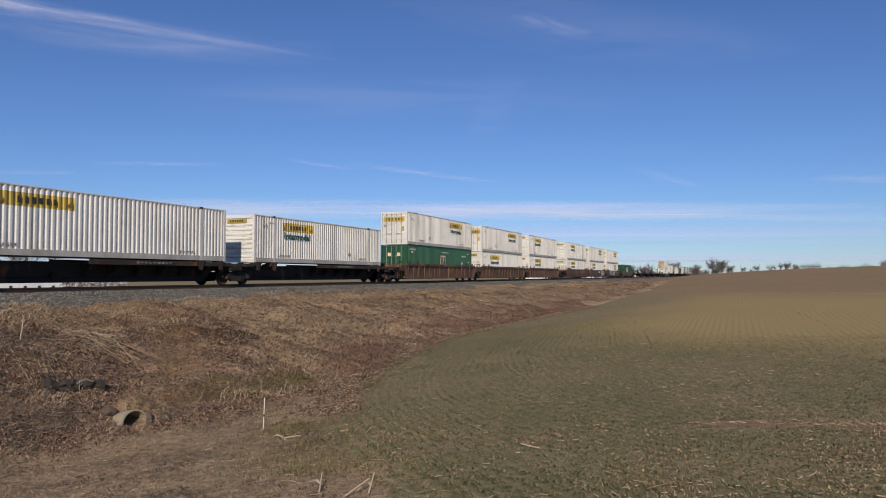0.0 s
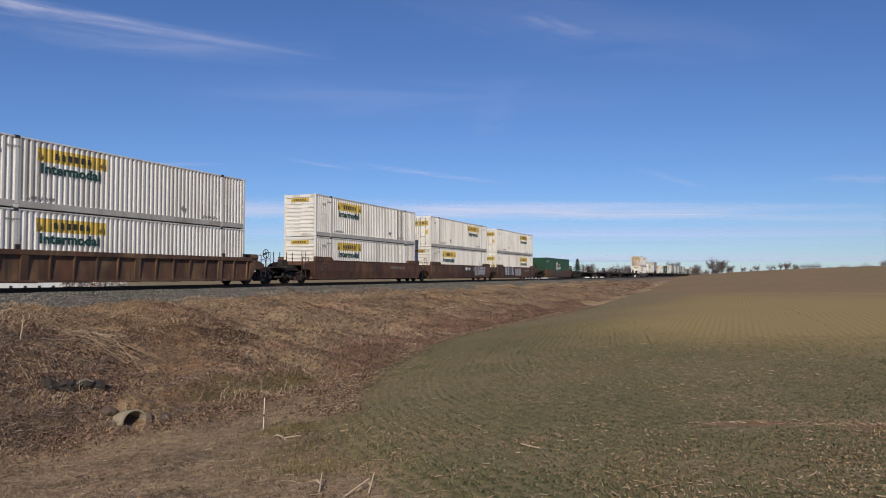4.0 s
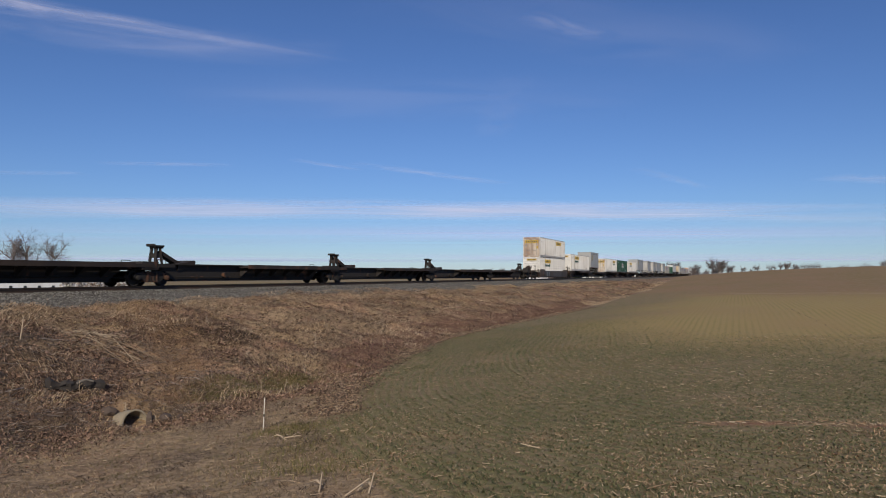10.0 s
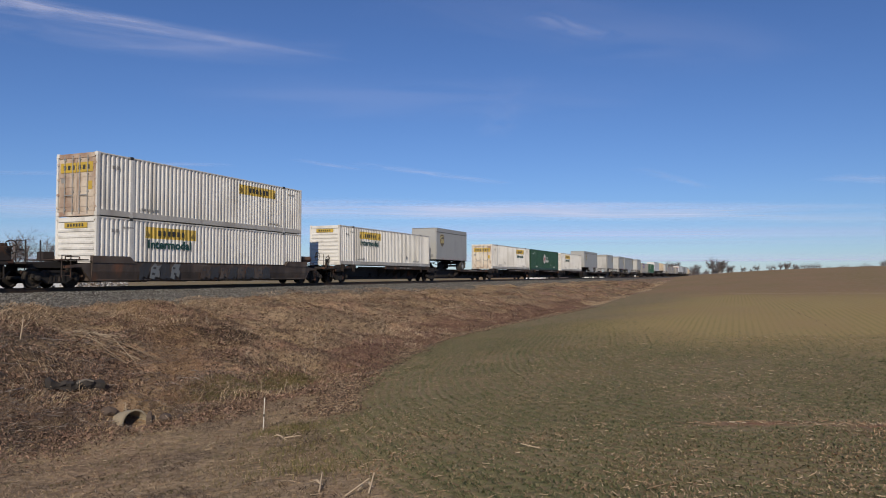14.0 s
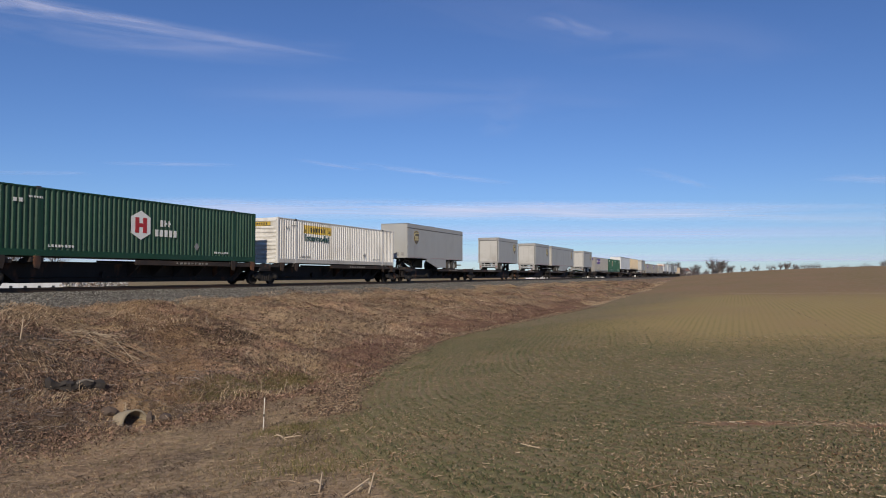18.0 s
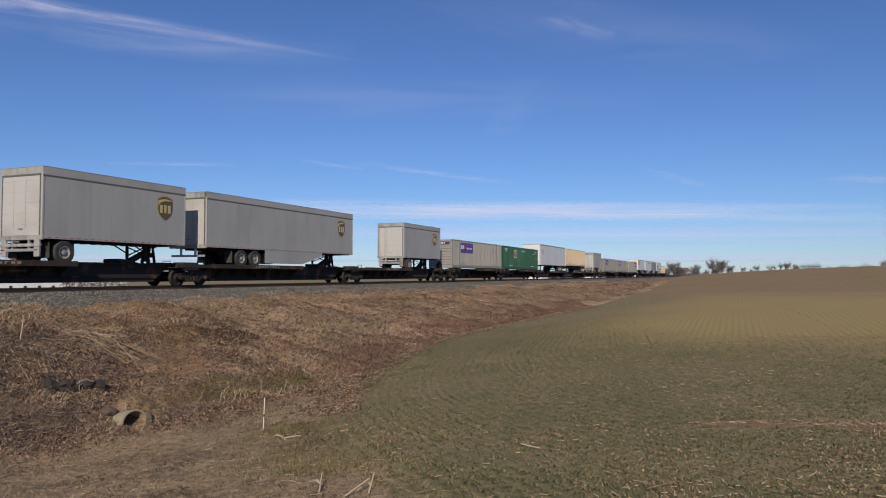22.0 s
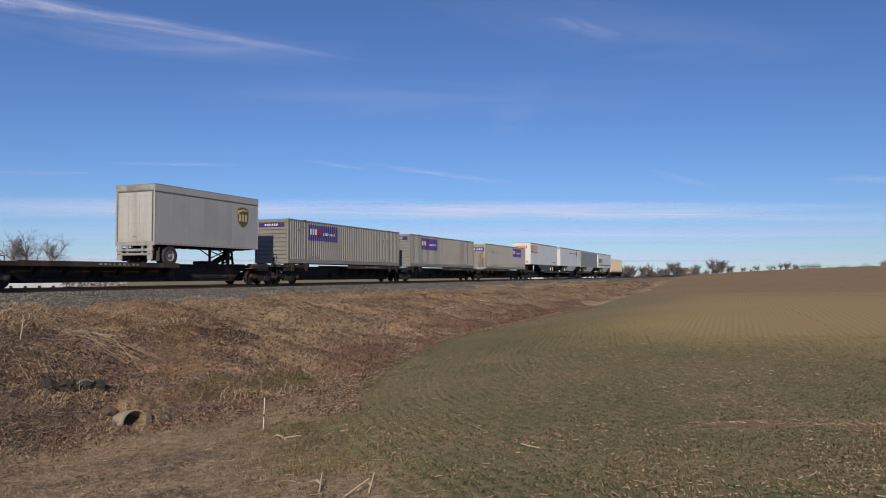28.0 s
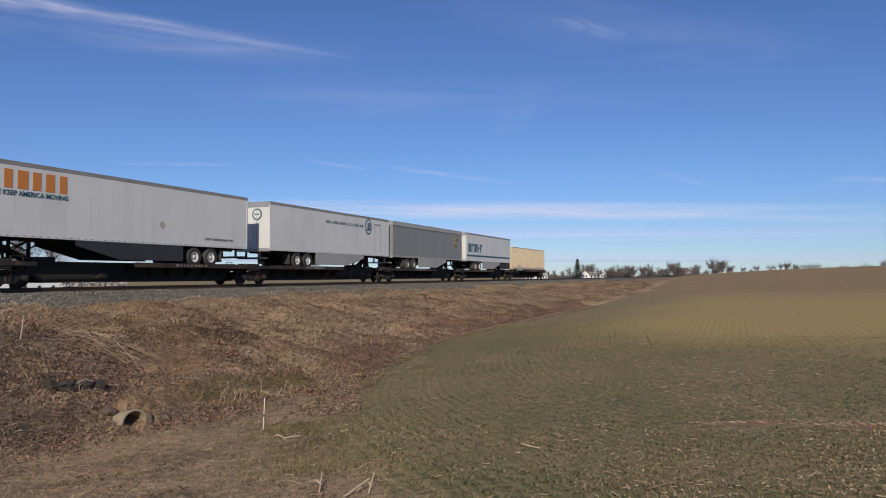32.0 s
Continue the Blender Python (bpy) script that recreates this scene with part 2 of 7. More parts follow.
# ---- the lie of the land ----
TOE_Y = np.array([-80, 0, 8, 12, 19, 30, 40, 55, 100, 190, 260, 600])
TOE_X = np.array([-11.6, -11.4, -11.0, -10.4, -10.1, -12.3, -11.9, -11.3, -11.7, -15.6, -20.5, -21.5])
TOE_Z = np.array([-2.2, -2.3, -2.36, -2.36, -2.32, -2.22, -2.12, -2.02, -1.5, -0.42, -0.1, 0.0])
BANK_X, BANK_Z = -23.6, -0.5


def land(x, y):
    """Height of the ground: field, ditch, bank, track bed and the low ground behind the track."""
    x, y = np.asarray(x, float), np.asarray(y, float)
    tx, tz = np.interp(y, TOE_Y, TOE_X), np.interp(y, TOE_Y, TOE_Z)
    d = np.maximum(x - tx, 0)
    rise = 4.9 * (1 - np.exp(-d / 48)) * (1 - 0.5 * step(120, 400, d))
    field = tz + rise - step(260, 420, y) * (rise * 0.5 + 0.4)
    k = np.clip((tx - x) / np.maximum(tx - BANK_X, 0.5), 0, 1)
    bank = tz + (BANK_Z - tz) * (0.55 * k + 0.45 * step(0, 1, k)) + 0.18 * np.sin(math.pi * k) * step(0, 1, -tz)
    near = np.where(x > tx, field, bank)
    bed = BANK_Z + (-0.2 - BANK_Z) * step(-23.6, -25.7, x)
    back = -0.2 - 0.35 * step(-30, -32.5, x) - 1.1 * step(-33, -42, x)
    z = np.where(x > BANK_X, near, np.where(x > TRACK, bed, back))
    return z


def lattice(x, y, size, seed):
    """Smooth random values between -1 and 1 over the plan, about size metres across."""
    r = np.random.RandomState(seed)
    t = r.uniform(-1, 1, (64, 64))
    u, v = np.asarray(x, float) / size, np.asarray(y, float) / size
    i, j = np.floor(u).astype(int), np.floor(v).astype(int)
    a, b = u - i, v - j
    a, b = a * a * (3 - 2 * a), b * b * (3 - 2 * b)
    g = lambda p, q: t[p % 64, q % 64]
    return (g(i, j) * (1 - a) + g(i + 1, j) * a) * (1 - b) + (g(i, j + 1) * (1 - a) + g(i + 1, j + 1) * a) * b


# the seeded field's edge
EDGE_Y = np.array([-60, 2.0, 4.5, 6.1, 7.6, 9.3, 12.3, 15.9, 19.8, 27, 38, 51, 75, 110, 190, 260, 900])
EDGE_X = np.array([9.0, 0.2, -1.6, -3.0, -4.6, -6.0, -7.9, -9.5, -10.7, -11.9, -11.6, -10.7, -10.8, -11.2, -15.0, -20, -21])


def edge(y):
    s = 0.8
    return (np.interp(y - s, EDGE_Y, EDGE_X) + 2 * np.interp(y, EDGE_Y, EDGE_X) + np.interp(y + s, EDGE_Y, EDGE_X)) / 4


def furrow(x, y):
    """Distance into the field, across the seeded rows."""
    g = (edge(np.asarray(y) + 0.5) - edge(np.asarray(y) - 0.5))
    return (x - edge(y)) / np.sqrt(1 + g * g)


def ground_z(x, y):
    """The land with its lumps and hollows."""
    z = land(x, y)
    tx = np.interp(y, TOE_Y, TOE_X)
    far = 1 - step(120, 260, np.abs(y))
    bank = step(0, 1.5, tx - x + 0.6) * step(0, 1.2, x - BANK_X)
    rough = 0.24 * lattice(x, y, 2.3, 3) + 0.15 * lattice(x, y, 0.8, 4)
    turf = step(0, 1, edge(y) - x) * (0.05 * lattice(x, y, 1.1, 5) + 0.02 * lattice(x, y, 0.4, 6))
    field = step(0, 1, x - edge(y)) * (0.035 * lattice(x, y, 3.1, 7) + 0.15 * lattice(x, y, 22, 8))
    bed = step(0, 0.6, BANK_X - x) * 0.02 * lattice(x, y, 0.5, 9)
    mound = 0.42 * np.exp(-(((x + 11.75) / 0.5) ** 2 + ((y - 11.1) / 0.55) ** 2))
    mouth = -0.2 * np.exp(-(((x + 11.12) / 0.4) ** 2 + ((y - 10.58) / 0.3) ** 2))
    return z + mound + mouth + far * (bank * rough + np.where(x > BANK_X, turf, 0) + field + bed)


def spread(points):
    """A list of stations from (start, spacing) pairs."""
    out = []
    for (a, d), (b, _) in zip(points[:-1], points[1:]):
        out += list(np.arange(a, b - d * 0.3, d))
    return np.array(out + [points[-1][0]])


gx = spread([(-4200, 700), (-700, 90), (-160, 20), (-60, 5), (-36, 0.5), (-24.5, 0.22), (4, 0.5), (12, 2), (40, 12), (160, 60), (700, 700), (4200, 0)])
gy = spread([(-900, 120), (-60, 10), (-5, 1), (2, 0.22), (32, 0.5), (60, 1.2), (120, 4), (280, 15), (700, 120), (1400, 700), (4900, 0)])
GX, GY = np.meshgrid(gx, gy)
GZ = ground_z(GX, GY)
n = len(gx)
cells = np.arange(len(gy) * n).reshape(len(gy), n)
quads = np.stack([cells[:-1, :-1], cells[:-1, 1:], cells[1:, 1:], cells[1:, :-1]], -1).reshape(-1, 4)


def raw_mesh(name, verts, faces, material, smooth=True):
    """A mesh from arrays; faces all of one count."""
    me = bpy.data.meshes.new(name)
    k = faces.shape[1]
    me.vertices.add(len(verts))
    me.vertices.foreach_set("co", np.ascontiguousarray(verts, np.float32).ravel())
    me.loops.add(faces.size)
    me.loops.foreach_set("vertex_index", np.ascontiguousarray(faces, np.int32).ravel())
    me.polygons.add(len(faces))
    me.polygons.foreach_set("loop_start", np.arange(0, faces.size, k, dtype=np.int32))
    if smooth:
        me.polygons.foreach_set("use_smooth", np.ones(len(faces), bool))
    me.update(calc_edges=True)
    me.materials.append(material)
    return me


def give(me, name, values):
    me.attributes.new(name, "FLOAT", "POINT").data.foreach_set("value", np.ascontiguousarray(values, np.float32).ravel())


def ground_material():
    m, nd, l, b = nodes_of("bare_ground")

    def value(name):
        a = nd.new("ShaderNodeAttribute")
        a.attribute_name = name
        return a.outputs["Fac"]

    geo = nd.new("ShaderNodeNewGeometry")

    def noise_at(s, stretch=(1, 1, 1), detail=5.0):
        mp = nd.new("ShaderNodeMapping")
        mp.inputs["Scale"].default_value = stretch
        l.new(geo.outputs["Position"], mp.inputs[0])
        t = nd.new("ShaderNodeTexNoise")
        t.inputs["Scale"].default_value, t.inputs["Detail"].default_value = s, detail
        l.new(mp.outputs[0], t.inputs["Vector"])
        return t.outputs["Fac"]

    def band(fac, lo, hi):
        r = nd.new("ShaderNodeMapRange")
        r.inputs["From Min"].default_value, r.inputs["From Max"].default_value = lo, hi
        l.new(fac, r.inputs["Value"])
        return r.outputs["Result"]

    def mix(fac, a, c):
        x = nd.new("ShaderNodeMix")
        x.data_type = "RGBA"
        if isinstance(fac, float):
            x.inputs[0].default_value = fac
        else:
            l.new(fac, x.inputs[0])
        for s, v in ((x.inputs[6], a), (x.inputs[7], c)):
            if isinstance(v, tuple):
                s.default_value = (*v, 1)
            else:
                l.new(v, s)
        return x.outputs[2]

    def times(a, k):
        x = nd.new("ShaderNodeMath")
        x.operation = "MULTIPLY"
        l.new(a, x.inputs[0])
        if isinstance(k, float):
            x.inputs[1].default_value = k
        else:
            l.new(k, x.inputs[1])
        return x.outputs[0]

    # dead thatch on the bank and the verge
    thatch = mix(band(noise_at(1.3), 0.4, 0.62), (0.15, 0.098, 0.06), (0.26, 0.18, 0.11))
    thatch = mix(band(noise_at(0.35), 0.47, 0.6), thatch, (0.235, 0.122, 0.086))
    thatch = mix(band(noise_at(0.6, (1, 1, 2)), 0.52, 0.62), thatch, (0.075, 0.05, 0.034))
    thatch = mix(band(noise_at(24, detail=3.0), 0.42, 0.7), thatch, (0.42, 0.31, 0.185))
    thatch = mix(band(noise_at(7, detail=5.0), 0.5, 0.66), thatch, (0.05, 0.034, 0.022))
    thatch = mix(times(value("turf"), 0.65), thatch, mix(band(noise_at(9), 0.35, 0.65), (0.22, 0.155, 0.095), (0.43, 0.32, 0.2)))
    thatch = mix(value("mulch"), thatch, mix(band(noise_at(6), 0.35, 0.65), (0.045, 0.032, 0.024), (0.11, 0.075, 0.052)))
    thatch = mix(times(value("green"), band(noise_at(3.5), 0.35, 0.65)), thatch, (0.14, 0.135, 0.055))
    thatch = mix(times(value("worn"), 0.7), thatch, mix(band(noise_at(9), 0.35, 0.65), (0.075, 0.05, 0.036), (0.16, 0.11, 0.075)))
    # worn run of rusty earth down the bank, purplish ground at its foot
    thatch = mix(value("gully"), thatch, mix(band(noise_at(5), 0.35, 0.65), (0.21, 0.135, 0.08), (0.38, 0.265, 0.155)))
    thatch = mix(times(value("foot"), 0.55), thatch, mix(band(noise_at(6), 0.35, 0.65), (0.09, 0.048, 0.036), (0.21, 0.115, 0.08)))
    # seeded soil with rows
    soil = mix(band(noise_at(5), 0.35, 0.65), (0.185, 0.132, 0.075), (0.29, 0.212, 0.122))
    soil = mix(band(noise_at(30, detail=2.0), 0.55, 0.75), soil, (0.367, 0.281, 0.178))
    wave = nd.new("ShaderNodeMath")
    wave.operation = "SINE"
    l.new(times(value("row"), 2 * math.pi / 0.19), wave.inputs[0])
    rows = times(band(wave.outputs[0], -0.2, 0.9), band(noise_at(1.1), 0.25, 0.6))
    crop = mix(band(noise_at(0.16, (1, 0.4, 1)), 0.42, 0.6), (0.14, 0.15, 0.064), (0.2, 0.182, 0.078))
    soil = mix(times(rows, 0.85), soil, crop)
    broad = nd.new("ShaderNodeMath")
    broad.operation = "SINE"
    where = nd.new("ShaderNodeSeparateXYZ")
    l.new(geo.outputs["Position"], where.inputs[0])
    l.new(times(where.outputs[0], 2 * math.pi / 0.2), broad.inputs[0])
    drilled = mix(times(band(broad.outputs[0], -0.3, 0.8), band(noise_at(0.5, (1, 0.3, 1)), 0.25, 0.6)), (0.345, 0.255, 0.105), (0.285, 0.222, 0.085))
    drilled = mix(band(noise_at(0.22, (1, 0.5, 1)), 0.42, 0.66), drilled, (0.33, 0.23, 0.105))
    soil = mix(times(value("stand"), 0.85), soil, drilled)
    brown = mix(band(noise_at(0.1, (1, 0.35, 1), 7.0), 0.4, 0.62), (0.265, 0.168, 0.09), (0.225, 0.162, 0.074))
    brown = mix(band(noise_at(2.5, (1, 0.4, 1), 6.0), 0.5, 0.7), brown, (0.29, 0.2, 0.13))
    soil = mix(times(value("brow"), 0.8), soil, brown)
    soil = mix(value("bare"), soil, (0.25, 0.13, 0.08))
    soil = mix(times(value("ridge"), band(noise_at(2.2), 0.3, 0.5)), soil, mix(band(noise_at(8), 0.4, 0.62), (0.085, 0.055, 0.036), (0.23, 0.155, 0.1)))
    soil = mix(value("pale"), soil, (0.36, 0.26, 0.17))
    stone = mix(band(noise_at(14, detail=3.0), 0.35, 0.7), (0.07, 0.064, 0.055), (0.19, 0.175, 0.152))
    stone = mix(band(noise_at(0.5), 0.45, 0.7), stone, (0.12, 0.107, 0.09))
    col = mix(value("field"), thatch, soil)
    col = mix(value("ballast"), col, stone)
    l.new(col, b.inputs["Base Color"])
    b.inputs["Roughness"].default_value = 0.95
    b.inputs["Specular IOR Level"].default_value = 0.15
    bp = nd.new("ShaderNodeBump")
    bp.inputs["Strength"].default_value, bp.inputs["Distance"].default_value = 0.7, 0.06
    l.new(noise_at(11, detail=6.0), bp.inputs["Height"])
    l.new(bp.outputs[0], b.inputs["Normal"])
    return m


GROUND = ground_material()
gme = raw_mesh("ground", np.stack([GX, GY, GZ], -1).reshape(-1, 3), quads, GROUND)
into = furrow(GX, GY)
give(gme, "field", np.where(GX > BANK_X, step(-0.15, 0.35, into + 0.3 * lattice(GX, GY, 1.0, 11)), step(-36, -60, GX)))
give(gme, "row", into)
give(gme, "ballast", step(BANK_X + 1.3, BANK_X + 0.8, GX - 0.016 * np.clip(GY, 0, 120) + 0.3 * lattice(GX, GY, 1.2, 12)) * step(-33.2, -32.0, GX))
give(gme, "green", np.maximum(0.3 * step(2.0, 0.4, np.hypot((GX + 5.6) * 1.3, (GY - 8.3) * 0.8) + 0.9 * lattice(GX, GY, 0.7, 29)), step(1.0, 0.2, np.hypot((GX + 11.2) / 1.1, (GY - 14.9) / 2.6))))
# thin pale stand on the brow of the field, and a bare drill miss near the edge
give(gme, "stand", step(15.5, 25, GY + GX * 0.55 + 1.5 * lattice(GX, GY, 7, 13)) * step(74, 50, GY + 2.3 * GX + 3 * lattice(GX, GY, 9, 20)) * step(3.5, 9.5, into + 1.5 * lattice(GX, GY, 6, 15)))
give(gme, "bare", step(0.16, 0.04, np.abs(GY - 9.2 + (GX - 0.6) * 0.08 + 0.05 * lattice(GX, GY, 0.7, 14))) * step(-1.0, 0.4, GX) * step(-0.5, 0.2, lattice(GX, GY, 0.8, 18)) * 0.95)
give(gme, "ridge", step(1.0, 0.45, np.abs(into - 0.25) / (0.75 + 0.008 * GY) + 0.35 * lattice(GX, GY, 0.9, 27)) * step(9.5, 11.5, GY) * step(70, 45, GY))
give(gme, "brow", step(44, 72, GY + 2.3 * GX + 3 * lattice(GX, GY, 9, 20)))
# a pale drill line along the brow
give(gme, "pale", 0.4 * step(0.6, 0.2, np.abs(GY + 2.3 * GX - 61) / 2.5 + 0.1 * lattice(GX, GY, 2.0, 21)) * step(-2, 0.5, GX))
# the worn run down the bank to the culvert, and the foot of the bank
RUN_X = np.array([-22.5, -19.5, -16.15, -14.0, -11.9, -11.4])
RUN_Y = np.array([20.2, 19.0, 16.9, 15.0, 12.65, 11.7])


def near_run(x, y):
    """How much of the worn run lies here: 1 along its middle."""
    d = np.abs(y - np.interp(x, RUN_X, RUN_Y) + 0.5 * lattice(x, y, 1.4, 23))
    return step(1.5, 0.35, d / (0.75 + 0.05 * (x + 23))) * step(-21.6, -19.4, x) * step(-10.7, -11.4, x)


def near_foot(x, y):
    """The purplish strip that follows the bank's foot."""
    up = np.interp(y, TOE_Y, TOE_X) - x + 0.7 * lattice(x, y, 1.9, 87)
    return step(-0.5, 0.2, up) * step(1.9 + 0.05 * y, 0.5, up) * step(15, 21, y) * step(75, 48, y)



def damp(x, y):
    """The damp hollow of the ditch, where grass stays green."""
    return step(1.0, 0.3, np.hypot((x + 11.2) / 1.0, (y - 14.9) / 2.4) + 0.3 * lattice(x, y, 0.8, 28))


def worn(x, y):
    """Dark trodden streaks across the verge."""
    u, v = (x + y) * 0.25, (x - y) * 0.7
    return step(0.0, 0.45, lattice(u, v, 0.55, 25) + 0.5 * lattice(u, v, 0.2, 26)) * step(-12.5, -11, x) * step(0.3, -0.5, x - edge(y))


give(gme, "worn", 0.4 * worn(GX, GY) * step(20, 15, GY))
give(gme, "gully", 0.75 * near_run(GX, GY))
give(gme, "foot", near_foot(GX, GY))
give(gme, "turf", step(-0.6, 0.9, GX - np.interp(GY, TOE_Y, TOE_X)) * step(24, 16, GY))
give(gme, "mulch", 0.85 * step(-0.1, 0.5, lattice(GX, GY, 1.3, 17) + 0.35) * step(0.6, -1.2, GX - np.interp(GY, TOE_Y, TOE_X) + 0.9 * lattice(GX, GY, 1.1, 19)) * step(-21.5, -19, GX) * step(15, 9.5, GY + 0.35 * GX + 5))
ground = tagged(new("ground", gme), "brown winter field, dead-grass bank and gravel track bed", "ground", kind="structure")

# ---- track ----
RAIL = paint("rail_steel", (0.06, 0.042, 0.03), 0.55, metal=0.4, stain=(0.11, 0.05, 0.025), dirt=0.5, scale=2)
TIE = paint("creosoted_tie", (0.055, 0.042, 0.032), 0.85, stain=(0.11, 0.095, 0.08), dirt=0.5, scale=3)
track = thing("railway_track", "single railway track on grey ballast", "track", pose(TRACK, 0, 0), kind="structure")
for s in (1, -1):
    prof = [(-0.075, -0.18), (0.075, -0.18), (0.075, -0.165), (0.012, -0.14), (0.012, -0.045), (0.037, -0.03), (0.037, -0.004), (0.03, 0.0),
            (-0.03, 0.0), (-0.037, -0.004), (-0.037, -0.03), (-0.012, -0.045), (-0.012, -0.14), (-0.075, -0.165)]
    part("rail", Shape().prism([(p + s * 0.755, q) for p, q in prof], "y", -800, 900), RAIL, track)
tie_mesh = Shape().box(-1.3, 1.3, -0.115, 0.115, -0.36, -0.185, 0.015).mesh("tie", TIE)
for k in range(240):
    part("tie", tie_mesh, TIE, track, at=pose(0.02 * math.sin(k * 7.3), 8 + k * 0.5, 0))


def scatter_stones(name, count, seed, size, place, material, heap=0.0):
    """Loose angular stones joined into one mesh."""
    r = np.random.RandomState(seed)
    x, y = place(r, count)
    z = ground_z(x, y) + heap * r.uniform(0, 1, count) ** 1.5
    base = np.array([(1, 0, 0), (-1, 0, 0), (0, 1, 0), (0, -1, 0), (0, 0, 1), (0, 0, -1)], float)
    tri = np.array([(0, 2, 4), (2, 1, 4), (1, 3, 4), (3, 0, 4), (2, 0, 5), (1, 2, 5), (3, 1, 5), (0, 3, 5)])
    s = r.uniform(0.5, 1.2, (count, 1, 1)) * size
    v = base[None] * r.uniform(0.6, 1.2, (count, 6, 3)) * s
    a = r.uniform(0, 6.28, count)
    ca, sa = np.cos(a)[:, None], np.sin(a)[:, None]
    v = np.stack([v[..., 0] * ca - v[..., 1] * sa, v[..., 0] * sa + v[..., 1] * ca, v[..., 2] * 0.8], -1)
    v += np.stack([x, y, z + s[:, 0, 0] * 0.3], -1)[:, None]
    f = tri[None] + (np.arange(count) * 6)[:, None, None]
    return raw_mesh(name, v.reshape(-1, 3), f.reshape(-1, 3), material, smooth=False)


def island_material(name, colours, rough=0.9, patch=(), patch_scale=0.3, through=0.0):
    """One colour of several for each loose piece; patch: colours that gather in places."""
    m, nd, l, b = nodes_of(name)
    geo = nd.new("ShaderNodeNewGeometry")
    r = nd.new("ShaderNodeValToRGB")
    r.color_ramp.interpolation = "LINEAR"
    while len(r.color_ramp.elements) < len(colours):
        r.color_ramp.elements.new(0.5)
    for k, c in enumerate(colours):
        r.color_ramp.elements[k].position = k / max(1, len(colours) - 1)
        r.color_ramp.elements[k].color = (*c, 1)
    l.new(geo.outputs["Random Per Island"], r.inputs[0])
    col = r.outputs[0]
    for k, (c, lo, hi, amount) in enumerate(patch):
        t = nd.new("ShaderNodeTexNoise")
        t.inputs["Scale"].default_value = patch_scale * (1 + 0.7 * k)
        t.inputs["Detail"].default_value = 3.0
        mp = nd.new("ShaderNodeMapping")
        mp.inputs["Location"].default_value = (11.0 * k, 5.0 * k, 0)
        l.new(geo.outputs["Position"], mp.inputs[0])
        l.new(mp.outputs[0], t.inputs["Vector"])
        mr = nd.new("ShaderNodeMapRange")
        mr.inputs["From Min"].default_value, mr.inputs["From Max"].default_value = lo, hi
        mr.inputs["To Max"].default_value = amount
        l.new(t.outputs["Fac"], mr.inputs["Value"])
        x = nd.new("ShaderNodeMix")
        x.data_type = "RGBA"
        l.new(mr.outputs[0], x.inputs[0])
        l.new(col, x.inputs[6])
        x.inputs[7].default_value = (*c, 1)
        col = x.outputs[2]
    l.new(col, b.inputs["Base Color"])
    b.inputs["Roughness"].default_value = rough
    b.inputs["Specular IOR Level"].default_value = 0.2
    if through:
        tr = nd.new("ShaderNodeBsdfTranslucent")
        l.new(col, tr.inputs["Color"])
        ms = nd.new("ShaderNodeMixShader")
        ms.inputs[0].default_value = through
        out = nd["Material Output"]
        l.new(b.outputs[0], ms.inputs[1])
        l.new(tr.outputs[0], ms.inputs[2])
        l.new(ms.outputs[0], out.inputs["Surface"])
    return m


LOOSE = island_material("loose_ballast", ((0.05, 0.046, 0.04), (0.105, 0.097, 0.085), (0.25, 0.24, 0.215), (0.085, 0.075, 0.062)))


def on_bed(r, c):
    y = 13 + 110 * r.uniform(0, 1, c) ** 1.8
    return r.uniform(-27.1, BANK_X + 1.1, c) + 0.016 * y + 0.3 * lattice(np.zeros(c), y, 1.0, 2), y


tagged(new("ballast_stones", scatter_stones("ballast_stones", 30000, 5, 0.045, on_bed, LOOSE)), "loose grey crushed-stone ballast beside the rails", "gravel", kind="stuff")


# ---- grass, crop and litter ----
def blades(name, x, y, height, width, lean, material, seed, heading=None, sink=0.02):
    """Bent, tapered blades joined into one mesh: three triangles each."""
    r = np.random.RandomState(seed)
    c = len(x)
    z = ground_z(x, y) - sink
    a = r.uniform(0, 2 * np.pi, c) if heading is None else heading
    d = np.stack([np.cos(a), np.sin(a), np.zeros(c)], -1)
    turn = r.uniform(0, 2 * np.pi, c)
    w = np.stack([np.cos(turn), np.sin(turn), np.zeros(c)], -1) * (width / 2)[:, None]
    p = np.stack([x, y, z], -1)
    up = np.array([0, 0, 1.0])
    h, k = height[:, None], lean[:, None]
    mid = p + up * h * 0.6 * np.sqrt(np.maximum(0.05, 1 - 0.45 * k * k)) + d * h * 0.4 * k
    tip = p + up * h * np.maximum(0.12, 1 - 0.75 * k) + d * h * 0.95 * k
    v = np.stack([p - w, p + w, mid + w * 0.75, mid - w * 0.75, tip], 1)
    f = np.array([(0, 1, 2), (0, 2, 3), (3, 2, 4)])[None] + (np.arange(c) * 5)[:, None, None]
    return raw_mesh(name, v.reshape(-1, 3), f.reshape(-1, 3), material, smooth=False)


